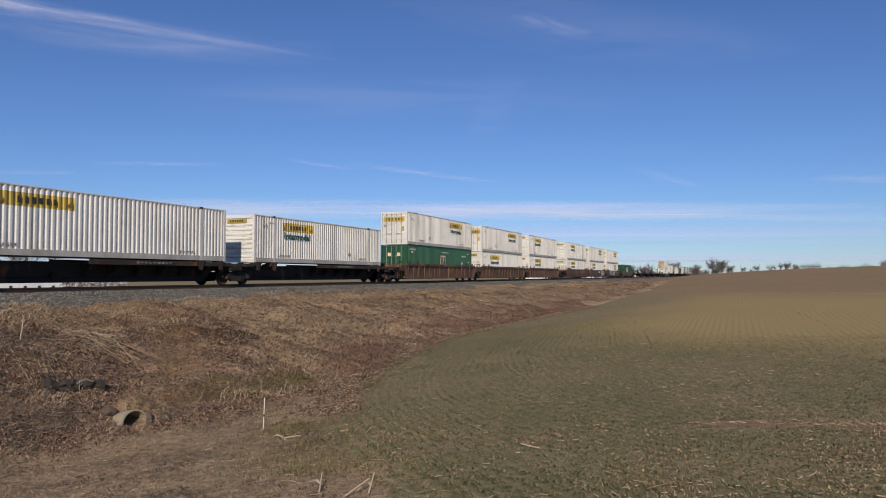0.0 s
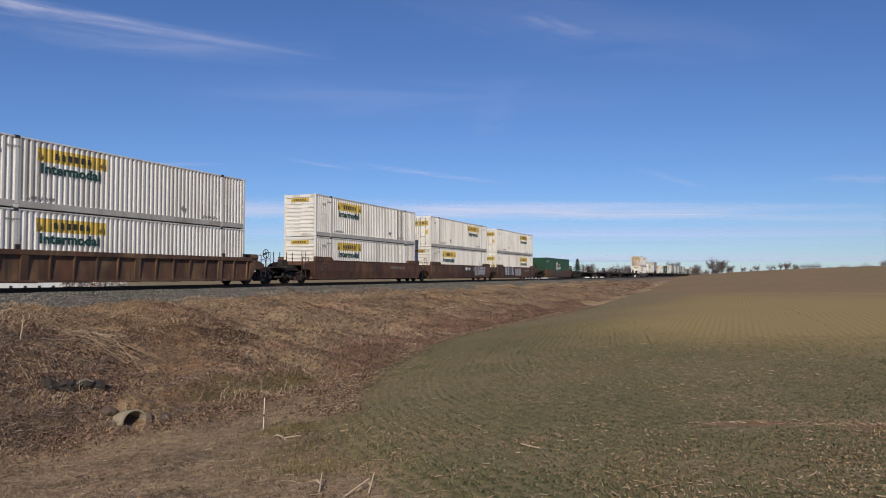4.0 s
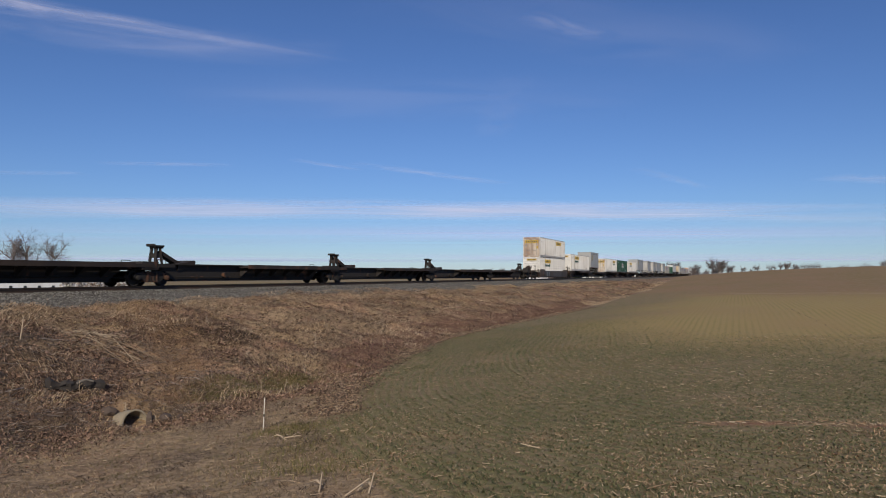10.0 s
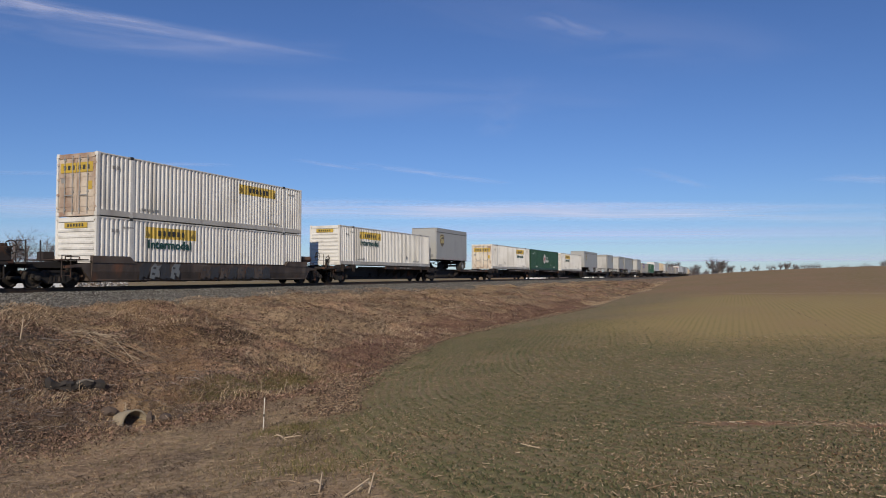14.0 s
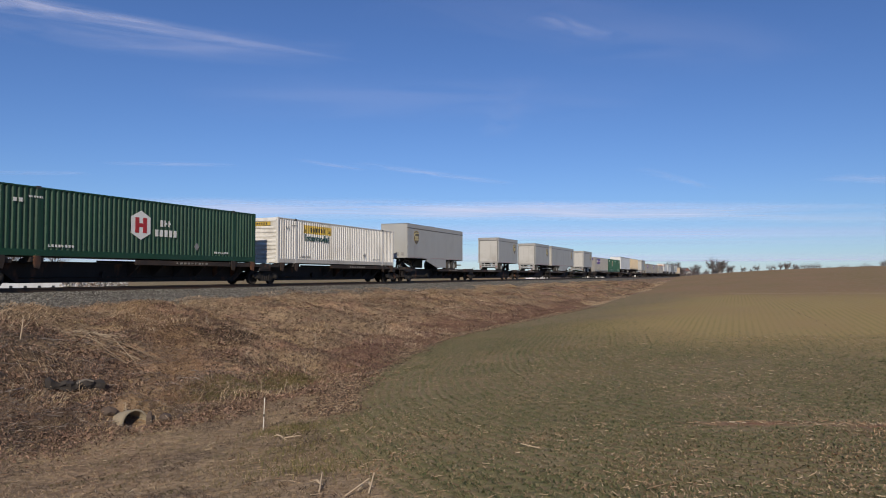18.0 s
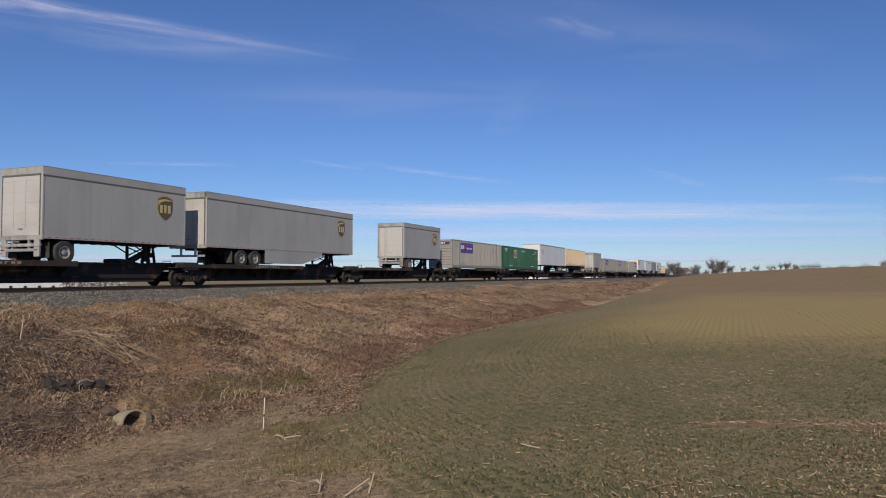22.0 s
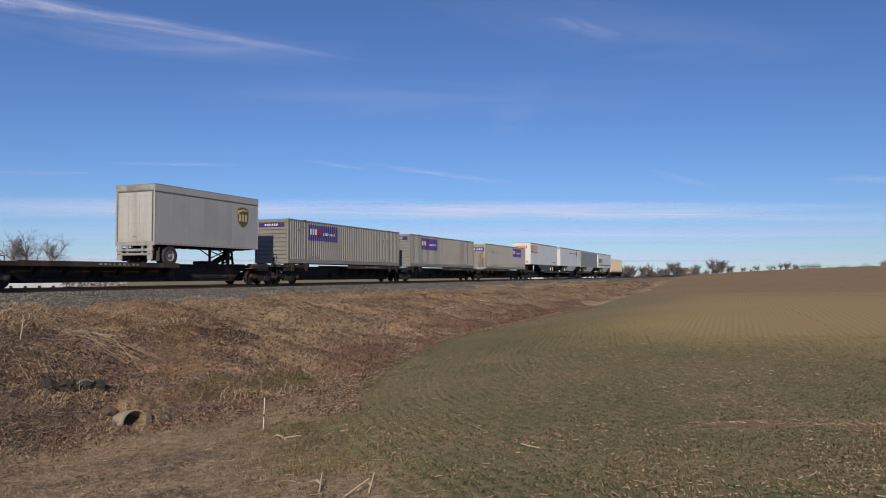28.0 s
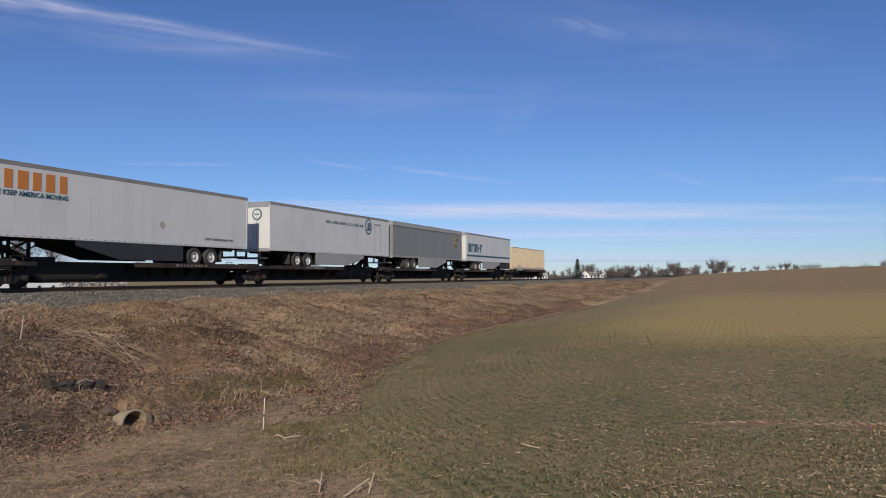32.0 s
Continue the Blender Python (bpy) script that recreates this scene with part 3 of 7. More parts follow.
STRAW = island_material("dead_grass", ((0.19, 0.124, 0.0772), (0.332, 0.218, 0.136), (0.454, 0.315, 0.193), (0.596, 0.44, 0.278), (0.263, 0.166, 0.108)), 0.8,
                        patch=(((0.34, 0.172, 0.122), 0.45, 0.56, 0.65), ((0.123, 0.0842, 0.0608), 0.48, 0.54, 0.92), ((0.6, 0.44, 0.235), 0.54, 0.6, 0.85)), patch_scale=0.6, through=0.25)
MAROON = island_material("reddish_stems", ((0.15, 0.08, 0.064), (0.22, 0.12, 0.093), (0.3, 0.182, 0.132), (0.105, 0.062, 0.05)), 0.8, through=0.2)
VERGE = island_material("mown_dead_grass", ((0.2, 0.14, 0.0829), (0.34, 0.244, 0.15), (0.53, 0.4, 0.26), (0.255, 0.17, 0.104), (0.18, 0.158, 0.0747)), 0.85,
                        patch=(((0.0799, 0.055, 0.04), 0.5, 0.55, 0.92), ((0.4, 0.3, 0.175), 0.52, 0.58, 0.75), ((0.13, 0.115, 0.05), 0.54, 0.62, 0.6)), patch_scale=0.95, through=0.2)
FRESH = island_material("green_grass", ((0.13, 0.125, 0.05), (0.2, 0.172, 0.07), (0.28, 0.215, 0.1)), 0.75, through=0.25)
WHEAT = island_material("winter_wheat", ((0.085, 0.105, 0.048), (0.135, 0.155, 0.066), (0.205, 0.205, 0.092), (0.36, 0.29, 0.165)), 0.65,
                        patch=(((0.242, 0.205, 0.0935), 0.5, 0.66, 0.55),), patch_scale=0.25, through=0.25)
CHAFF = island_material("crop_residue", ((0.24, 0.142, 0.083), (0.35, 0.235, 0.14), (0.45, 0.335, 0.215), (0.2, 0.116, 0.068), (0.5, 0.405, 0.28)), 0.8)
SNAG = island_material("grey_twigs", ((0.07, 0.055, 0.047), (0.12, 0.095, 0.08), (0.2, 0.165, 0.14), (0.34, 0.28, 0.23)), 0.85)
STEMS = island_material("dead_stem_colour", ((0.13, 0.09, 0.06), (0.24, 0.175, 0.115), (0.36, 0.285, 0.2), (0.11, 0.07, 0.046)), 0.8)

rg = np.random.RandomState(21)


def bank_points(count, y1, power):
    y = 3 + (y1 - 3) * rg.uniform(0, 1, count) ** power
    tx = np.interp(y, TOE_Y, TOE_X)
    x = tx + 0.3 + (BANK_X + 0.95 + 0.016 * y - tx) * rg.uniform(0, 1, count)
    clump = lattice(x, y, 0.55, 31) + 0.6 * lattice(x, y, 1.7, 32) + rg.uniform(-0.5, 0.5, count)
    dark = step(-0.1, 0.5, lattice(x, y, 1.3, 17) + 0.35) * step(-21.5, -19, x) * step(15, 9.5, y + 0.35 * x + 5)
    ok = (clump > -0.25) & (rg.uniform(0, 1, count) > 0.9 * dark) & (np.hypot(x + 10.9, y - 10.5) > 0.5)
    return x[ok], y[ok], clump[ok]


bx, by, bc = bank_points(230000, 130, 1.9)
ok = rg.uniform(0, 1, len(bx)) > 0.6 * near_run(bx, by) + 0.5 * near_foot(bx, by)
bx, by, bc = bx[ok], by[ok], bc[ok]
m = len(bx)
fall = rg.normal(0, 0.9, m) + 4.0 * lattice(bx, by, 0.6, 33) + 2.0 * lattice(bx, by, 2.2, 35)
tall = (0.07 + 0.15 * rg.uniform(0, 1, m) ** 1.5 + 0.09 * np.clip(bc, 0, 1)) * (0.75 + 0.5 * np.clip(lattice(bx, by, 3.0, 34) + 0.3, 0, 1)) * (0.35 + 0.65 * step(BANK_X + 1.0, BANK_X + 4.0, bx - 0.016 * by))
wide = rg.uniform(0.006, 0.016, m) * (1 + by / 70)
tagged(new("bank_grass", blades("bank_grass", bx, by, tall, wide, rg.uniform(0.85, 1.4, m), STRAW, 1, fall)),
       "matted dead straw-coloured grass on the railway bank", "grass", kind="stuff")

# short rusty grass in the worn run
c = 30000
k = rg.uniform(0, 1, c) ** 0.8
ux = -21 + 9.9 * k
uy = np.interp(ux, RUN_X, RUN_Y) + rg.normal(0, 0.6, c)
RUSSET = island_material("russet_grass", ((0.23, 0.14, 0.0828), (0.38, 0.253, 0.149), (0.54, 0.385, 0.23), (0.322, 0.196, 0.127)), 0.8, through=0.2)
tagged(new("russet_grass", blades("russet_grass", ux, uy, rg.uniform(0.05, 0.16, c), rg.uniform(0.007, 0.015, c), rg.uniform(0.9, 1.4, c), RUSSET, 12, rg.normal(-0.3, 0.8, c))),
       "short russet grass on the worn run above the culvert", "grass", kind="stuff")


def flakes(x, y, size, material, seed):
    """Curled dead leaves: two folded triangles each, lying at all angles."""
    r = np.random.RandomState(seed)
    c = len(x)
    p = np.stack([x, y, ground_z(x, y) + r.uniform(0.0, 0.07, c)], -1)
    a, b = r.uniform(0, 6.283, c), r.normal(0, 0.7, c)
    u = np.stack([np.cos(a) * np.cos(b), np.sin(a) * np.cos(b), np.sin(b)], -1) * size[:, None]
    g = r.normal(0, 0.6, c)
    w = np.stack([-np.sin(a) * np.cos(g), np.cos(a) * np.cos(g), np.sin(g)], -1) * (size * r.uniform(0.08, 0.26, c))[:, None]
    lift = np.array([0, 0, 1.0]) * (size * r.uniform(0.05, 0.35, c))[:, None]
    v = np.stack([p - u * 0.5, p + w + lift, p + u * 0.5, p - w + lift], 1)
    f = np.array([(0, 2, 1), (0, 3, 2)])[None] + (np.arange(c) * 4)[:, None, None]
    return raw_mesh("leaves", v.reshape(-1, 3), f.reshape(-1, 3), material, smooth=False)


# fringe along the top of the bank
fy = 10 + 110 * rg.uniform(0, 1, 44000) ** 1.5
fx = BANK_X + 1.65 + 0.016 * fy + rg.normal(0.45, 0.85, 44000) + 0.3 * lattice(0 * fy, fy, 2.2, 39)
FAIR = island_material("bleached_grass", ((0.36, 0.25, 0.155), (0.52, 0.385, 0.245), (0.66, 0.52, 0.35)), 0.8, through=0.25)
LEAF = island_material("dead_leaves", ((0.0336, 0.024, 0.018), (0.06, 0.0408, 0.03), (0.108, 0.072, 0.0504), (0.204, 0.138, 0.096)), 0.85)
tagged(new("fringe_grass", blades("fringe_grass", fx, fy, rg.uniform(0.09, 0.23, 44000), rg.uniform(0.007, 0.014, 44000) * (1 + fy / 70), rg.uniform(0.7, 1.35, 44000), FAIR, 2, rg.normal(0, 0.7, 44000) + 2 * lattice(fx, fy, 1.1, 24))),
       "pale dry grass along the gravel edge", "grass", kind="stuff")

# dark tangled brush low on the near bank, and spills of pale grass
c = 95000
uy = 3 + 42 * rg.uniform(0, 1, c) ** 1.8
ux = np.interp(uy, TOE_Y, TOE_X) + 0.3 + rg.normal(0, 0.45, c) - 11.5 * rg.uniform(0, 1, c) ** 0.9
ok = (lattice(ux, uy, 1.1, 81) + 0.7 * lattice(ux, uy, 0.45, 82) + rg.uniform(-0.4, 0.4, c) > -0.4 + 0.09 * np.clip(uy - 10, 0, 20)) & (np.hypot(ux + 11.1, uy - 10.55) > 0.6) & (near_run(ux, uy) < rg.uniform(0.0, 0.8, c)) & (damp(ux, uy) < rg.uniform(0.0, 0.9, c))
ux, uy = ux[ok], uy[ok]
m = len(ux)
tagged(new("brush", blades("brush", ux, uy, rg.uniform(0.05, 0.2, m), rg.uniform(0.008, 0.022, m), rg.uniform(0.8, 1.4, m), LEAF, 6)), "dark tangled dead brush on the lower bank", "brush", kind="stuff")
c = 9000
ux, uy = rg.normal(-15.4, 0.9, c), rg.normal(18.0, 0.9, c)
ok = lattice(ux, uy, 0.7, 95) + rg.uniform(-0.3, 0.3, c) > -0.1
ux, uy = ux[ok], uy[ok] + 0.3 * (ux[ok] + 15.4)
m = len(ux)
tagged(new("brush", blades("brush", ux, uy, rg.uniform(0.06, 0.18, m), rg.uniform(0.008, 0.02, m), rg.uniform(0.8, 1.4, m), LEAF, 8)), "dark tangled dead weeds midway up the bank", "brush", kind="stuff")
# fallen leaves caught in the brush, and specks of them all over the bank
FALLEN = island_material("fallen_leaves", ((0.0605, 0.0403, 0.0309), (0.134, 0.0847, 0.0605), (0.242, 0.155, 0.108), (0.403, 0.262, 0.186), (0.0941, 0.0605, 0.0444), (0.323, 0.202, 0.141)), 0.8)
c = 80000
uy = 4 + 14 * rg.uniform(0, 1, c) ** 1.2
ux = np.interp(uy, TOE_Y, TOE_X) + 0.5 - 10.5 * rg.uniform(0, 1, c) + np.abs(rg.normal(0, 0.9, c))
ok = (lattice(ux, uy, 0.9, 83) + rg.uniform(-0.7, 0.7, c) > -0.3 + 0.12 * np.clip(uy - 12, 0, 8)) & (np.hypot(ux + 11.1, uy - 10.55) > 0.45) & (near_run(ux, uy) < rg.uniform(0.0, 0.7, c)) & (damp(ux, uy) < rg.uniform(0.0, 0.8, c))
ux, uy = ux[ok], uy[ok]
tagged(new("fallen_leaves", flakes(ux, uy, rg.uniform(0.03, 0.1, len(ux)) * (0.45 + 0.05 * uy), FALLEN, 84)), "curled brown fallen leaves caught in the brush", "leaves", kind="stuff")
c = 26000
uy = 12 + 38 * rg.uniform(0, 1, c) ** 1.5
tx = np.interp(uy, TOE_Y, TOE_X)
ux = tx + (BANK_X + 1.2 - tx) * rg.uniform(0, 1, c)
tagged(new("fallen_leaves", flakes(ux, uy, rg.uniform(0.03, 0.09, c) * (1 + uy / 60), FALLEN, 85)), "brown leaves and crumbs strewn over the bank", "leaves", kind="stuff")
c = 40000
uy = 10 + 40 * rg.uniform(0, 1, c) ** 1.5
ux = np.interp(uy, TOE_Y, TOE_X) + 0.2 + (BANK_X - np.interp(uy, TOE_Y, TOE_X)) * rg.uniform(0, 1, c)
ok = lattice(ux * 0.45, uy + ux * 0.6, 1.6, 85) + rg.uniform(-0.15, 0.15, c) > 0.13
ux, uy = ux[ok], uy[ok]
m = len(ux)
tagged(new("pale_grass", blades("pale_grass", ux, uy, rg.uniform(0.12, 0.34, m), rg.uniform(0.009, 0.018, m) * (1 + uy / 70), rg.uniform(0.6, 1.3, m), FAIR, 7, rg.normal(0, 0.5, m) + 3 * lattice(ux, uy, 1.2, 86))),
       "tufts of bleached grass spilling down the bank", "grass", kind="stuff")

# reddish stems along the foot of the bank
c = 80000
uy = 13 + 62 * rg.uniform(0, 1, c) ** 1.5
ux = np.interp(uy, TOE_Y, TOE_X) + 0.2 - (2.1 + 0.05 * uy) * rg.uniform(0, 1, c) ** 1.2
ok = near_foot(ux, uy) > rg.uniform(0.15, 1.1, c)
ux, uy = ux[ok], uy[ok]
m = len(ux)
tagged(new("red_stems", blades("red_stems", ux, uy, rg.uniform(0.06, 0.2, m), rg.uniform(0.007, 0.014, m) * (1 + uy / 60), rg.uniform(0.7, 1.35, m), MAROON, 9)), "reddish-brown dead stems along the bank foot", "brush", kind="stuff")

# pale grass along the far foot of the bank
c = 9000
uy = 58 + 120 * rg.uniform(0, 1, c) ** 1.3
ux = np.interp(uy, TOE_Y, TOE_X) + 0.1 + rg.normal(0, 0.45, c)
ok = lattice(ux * 0, uy, 5.0, 93) + rg.uniform(-0.3, 0.3, c) > 0.05
ux, uy, c = ux[ok], uy[ok], int(ok.sum())
tagged(new("toe_grass", blades("toe_grass", ux, uy, rg.uniform(0.08, 0.26, c), rg.uniform(0.02, 0.04, c), rg.uniform(0.4, 1.2, c), FAIR, 10)), "pale dry grass along the far bank foot", "grass", kind="stuff")

# pale long stems lying fanned down the bank


def lying(name, x, y, heading, long, thick, material, label):
    """Long thin stems lying along the ground, both ends down."""
    sh = Shape()
    for a, b, h, ln, r in zip(x, y, heading, long, thick):
        q = (a + ln * math.cos(h), b + ln * math.sin(h))
        za, zb = (float(ground_z(np.array(u), np.array(v))) for u, v in ((a, b), q))
        sh.tube((a, b, za + 0.09), (*q, zb + 0.05), r, r * 0.6, 5)
    tagged(new(name, sh.mesh(name, material)), label, "stems", kind="stuff")


c = 34
k = rg.uniform(0, 1, c)
lying("long_stems", -18.6 + 2.6 * k, 15.25 - 0.7 * k + rg.normal(0, 0.22, c), rg.normal(-0.22, 0.2, c), rg.uniform(0.7, 2.2, c), rg.uniform(0.008, 0.016, c), STEMS, "fan of pale long dead stems lying on the bank")
c = 46
lying("long_stems", rg.uniform(-19, -12, c), rg.uniform(8.5, 15, c), rg.normal(-0.2, 0.9, c), rg.uniform(0.25, 0.9, c), rg.uniform(0.006, 0.014, c), SNAG, "loose grey-brown sticks on the lower bank")

# short dead turf between ditch and field
vx = rg.uniform(-13.5, 2, 180000)
vy = 2.2 + 17 * rg.uniform(0, 1, 180000) ** 1.1
ok = (vx < edge(vy) + 0.25 + 0.35 * lattice(vx, vy, 0.7, 36)) & (vx > np.interp(vy, TOE_Y, TOE_X) - 1.2) & (np.hypot(vx + 10.9, vy - 10.5) > 0.42) & (rg.uniform(0, 1, len(vx)) > 0.2 * worn(vx, vy))
vx, vy = vx[ok], vy[ok]
m = len(vx)
tagged(new("verge_grass", blades("verge_grass", vx, vy, rg.uniform(0.03, 0.085, m), rg.uniform(0.004, 0.01, m), rg.uniform(0.8, 1.4, m), VERGE, 3, 5 * lattice(vx, vy, 0.35, 37) + rg.normal(0, 1.0, m), 0.0)),
       "flattened short dead grass beside the ditch", "grass", kind="stuff")
vx, vy = rg.uniform(-16, 6, 12000), rg.uniform(-12, 2.4, 12000)
ok = (vx < edge(vy) + 0.25) & (np.hypot(vx, vy) > 0.8)
vx, vy = vx[ok], vy[ok]
m = len(vx)
tagged(new("verge_grass", blades("verge_grass", vx, vy, rg.uniform(0.05, 0.17, m), rg.uniform(0.008, 0.018, m), rg.uniform(0.6, 1.2, m), VERGE, 5, 2.2 * lattice(vx, vy, 0.9, 37) + rg.normal(0, 0.6, m))),
       "flattened short dead grass on the field margin", "grass", kind="stuff")
qx, qy = [], []
for cx, cy, sx, sy, c in ((-5.6, 8.3, 0.35, 0.7, 900), (-11.3, 14.6, 0.4, 1.0, 9000), (-11.3, 16.3, 0.35, 0.8, 6000), (-11.2, 13.2, 0.35, 0.4, 2500), (-4.6, 7.2, 0.4, 0.3, 800), (-6.7, 9.7, 0.3, 0.4, 1200)):
    qx.append(rg.normal(cx, sx, c))
    qy.append(rg.normal(cy, sy, c))
qx, qy = np.concatenate(qx), np.concatenate(qy)
m = len(qx)
tagged(new("green_grass", blades("green_grass", qx, qy, rg.uniform(0.05, 0.14, m), rg.uniform(0.006, 0.012, m), rg.uniform(0.3, 1.0, m), FRESH, 4)),
       "small patches of green grass in the damp ditch", "grass", kind="stuff")


def wheat(count, y0, y1, power, gap, blade, seed, fade):
    """Young crop in drilled rows that run along the field's edge, thinning out towards the brow."""
    r = np.random.RandomState(seed)
    y = y0 + (y1 - y0) * r.uniform(0, 1, count) ** power
    g = edge(y + 0.5) - edge(y - 0.5)
    reach = (0.19 * y + 3.0 - edge(y)) / np.sqrt(1 + g * g)
    k = np.floor(r.uniform(0, 1, count) * reach / gap)
    into = k * gap + 0.12 + r.normal(0, 0.034, count)
    x = edge(y) + into * np.sqrt(1 + g * g)
    thin = 0.45 * lattice(x, y, 0.6, 41) + 0.35 * lattice(x, y, 2.4, 42) + 0.5 * lattice(x * 0.3, y + 0.1 * x, 0.9, 43) + r.uniform(-0.8, 0.8, count) > -0.62
    keep = r.uniform(0, 1, count) < step(y1, y1 - fade, y) * step(y0, y0 + 1.2, y) * (1 - 0.995 * step(14, 25, y + 0.55 * x) * step(4, 10, into)) * (1 - 0.8 * step(0.9, 0.3, np.abs(into - 0.25)) * step(9.5, 11.5, y))
    bare = (np.abs(y - 9.2 + (x - 0.6) * 0.08) < 0.15) & (x > -0.5)
    ok = thin & keep & ~bare
    x, y = x[ok], y[ok]
    m = len(x)
    return blades("wheat", x, y, r.uniform(0.6, 1.45, m) * blade, r.uniform(0.5, 1.1, m) * blade * 0.14 * (1 + y / 30), r.uniform(0.9, 1.5, m), WHEAT, seed)


tagged(new("young_wheat", wheat(560000, 3.6, 36, 1.35, 0.19, 0.074, 51, 12)), "young green winter wheat in drilled rows", "crop", kind="stuff")
tagged(new("young_wheat", wheat(150000, 17, 85, 1.6, 0.19, 0.07, 52, 45)), "young green winter wheat on the rising field", "crop", kind="stuff")
# the crop goes on to both sides
rc = np.random.RandomState(53)
oy = -7 + 30 * rc.uniform(0, 1, 110000)
lane = np.floor(rc.uniform(0, 62, 110000)) * 0.19 + 0.12
ox = edge(oy) + lane + rc.normal(0, 0.036, 110000)
ok = ((ox > 0.19 * oy + 2.9) | (oy < 4.2 + rc.uniform(-0.6, 0.6, 110000))) & (rc.uniform(0, 1, 110000) < step(12, 5, ox) * step(-7, -1, oy)) & (np.hypot(ox, oy) > 1.0)
ox, oy = ox[ok], oy[ok]
m = len(ox)
tagged(new("young_wheat", blades("wheat", ox, oy, rc.uniform(0.04, 0.1, m), rc.uniform(0.014, 0.028, m), rc.uniform(0.7, 1.35, m), WHEAT, 53)), "young green winter wheat near the field margin", "crop", kind="stuff")


def litter(name, count, seed, long, thick, region, material, label):
    """Short flat pieces of stalk lying on the ground."""
    r = np.random.RandomState(seed)
    x, y = region(r, count)
    m = len(x)
    z = ground_z(x, y) + 0.02
    a = r.uniform(0, 2 * np.pi, m)
    ln = r.uniform(0.25, 1.0, m) ** 1.6 * long
    d = np.stack([np.cos(a), np.sin(a), r.normal(0, 0.18, m)], -1) * (ln / 2)[:, None]
    w = np.stack([-np.sin(a), np.cos(a), np.zeros(m)], -1) * (thick * r.uniform(0.5, 1.2, m) / 2)[:, None]
    u = np.array([0, 0, 1.0]) * thick * 0.7
    p = np.stack([x, y, z], -1)
    v = np.stack([p - d - w, p - d + w, p - d + u, p + d - w, p + d + w, p + d + u], 1)
    f = np.array([(0, 1, 4), (0, 4, 3), (1, 2, 5), (1, 5, 4), (2, 0, 3), (2, 3, 5)])[None] + (np.arange(m) * 6)[:, None, None]
    tagged(new(name, raw_mesh(name, v.reshape(-1, 3), f.reshape(-1, 3), material, smooth=False)), label, "litter", kind="stuff")


def in_field(r, c):
    y = 2.5 + 19 * r.uniform(0, 1, c) ** 1.5
    x = edge(y) + (0.19 * y + 3 - edge(y)) * r.uniform(0, 1, c)
    ok = lattice(x, y, 0.9, 61) + r.uniform(-0.7, 0.7, c) > 0.0
    return x[ok], y[ok]


def on_strip(r, c):
    x = -0.8 + 4.8 * r.uniform(0, 1, c) ** 0.7
    return x, 9.2 - (x - 0.6) * 0.08 + r.normal(0, 0.09, c)


def on_verge(r, c):
    x, y = r.uniform(-12, 0, c), 2.5 + 14 * r.uniform(0, 1, c)
    ok = x < edge(y) + 0.9
    return x[ok], y[ok]


def on_bank(r, c):
    y = 5 + 70 * r.uniform(0, 1, c) ** 1.6
    tx = np.interp(y, TOE_Y, TOE_X)
    x = tx - r.uniform(0, 1, c) * (tx - BANK_X)
    ok = lattice(x, y, 1.4, 63) > 0.05
    return x[ok], y[ok]


rf = np.random.RandomState(71)
fx, fy = in_field(rf, 75000)
m = len(fx)
tagged(new("leaf_litter", blades("leaf_litter", fx, fy, rf.uniform(0.015, 0.05, m), rf.uniform(0.005, 0.014, m), rf.uniform(0.8, 1.4, m), CHAFF, 77, sink=0.0)), "brown crumbled leaf litter between the crop rows", "litter", kind="stuff")
fx = rf.uniform(-4.5, 4.5, 30000)
fy = 3.5 + 5.2 * rf.uniform(0, 1, 30000)
ok = (fx > edge(fy)) & (lattice(fx, fy, 0.45, 67) + 0.5 * lattice(fx, fy, 1.6, 68) + rf.uniform(-0.5, 0.5, 30000) > 0.3)
tagged(new("leaf_crumbs", flakes(fx[ok], fy[ok], rf.uniform(0.015, 0.045, int(ok.sum())), CHAFF, 69)), "orange-brown leaf crumbs gathered between the crop rows", "litter", kind="stuff")
litter("crop_residue", 150, 70, 0.26, 0.014, in_field, FAIR, "long bleached stalks lying across the crop rows")
litter("crop_residue", 5200, 75, 0.085, 0.008, in_field, FAIR, "pale broken stalks lying between the crop rows")
litter("crop_residue", 420, 72, 0.09, 0.009, on_strip, CHAFF, "pale stalks heaped along a bare strip")
litter("verge_litter", 4200, 73, 0.12, 0.008, on_verge, CHAFF, "scattered pale stalk pieces on dead turf")


def on_brush(r, c):
    y = 5 + 11 * r.uniform(0, 1, c)
    return np.interp(y, TOE_Y, TOE_X) - 8.5 * r.uniform(0, 1, c), y


litter("brush_twigs", 7000, 76, 0.42, 0.009, on_brush, SNAG, "tangle of grey-brown twigs on the lower bank")
litter("dead_stems", 3600, 74, 0.8, 0.011, on_bank, STEMS, "long pale dead weed stems on the bank")

# crumbled clods and stubble turned up along the field's edge
CLOD = island_material("soil_clods", ((0.05, 0.034, 0.024), (0.085, 0.058, 0.04), (0.14, 0.098, 0.066), (0.2, 0.14, 0.095)))


def on_edge(r, c):
    y = 11 + 42 * r.uniform(0, 1, c) ** 1.2
    return edge(y) + 0.25 + r.normal(0.0, 0.26, c) * (1 + y / 80) + 0.12 * lattice(0 * y, y, 1.5, 91), y


tagged(new("soil_clods", scatter_stones("soil_clods", 9000, 78, 0.04, on_edge, CLOD)), "dark crumbled soil clods along the field edge", "soil", kind="stuff")


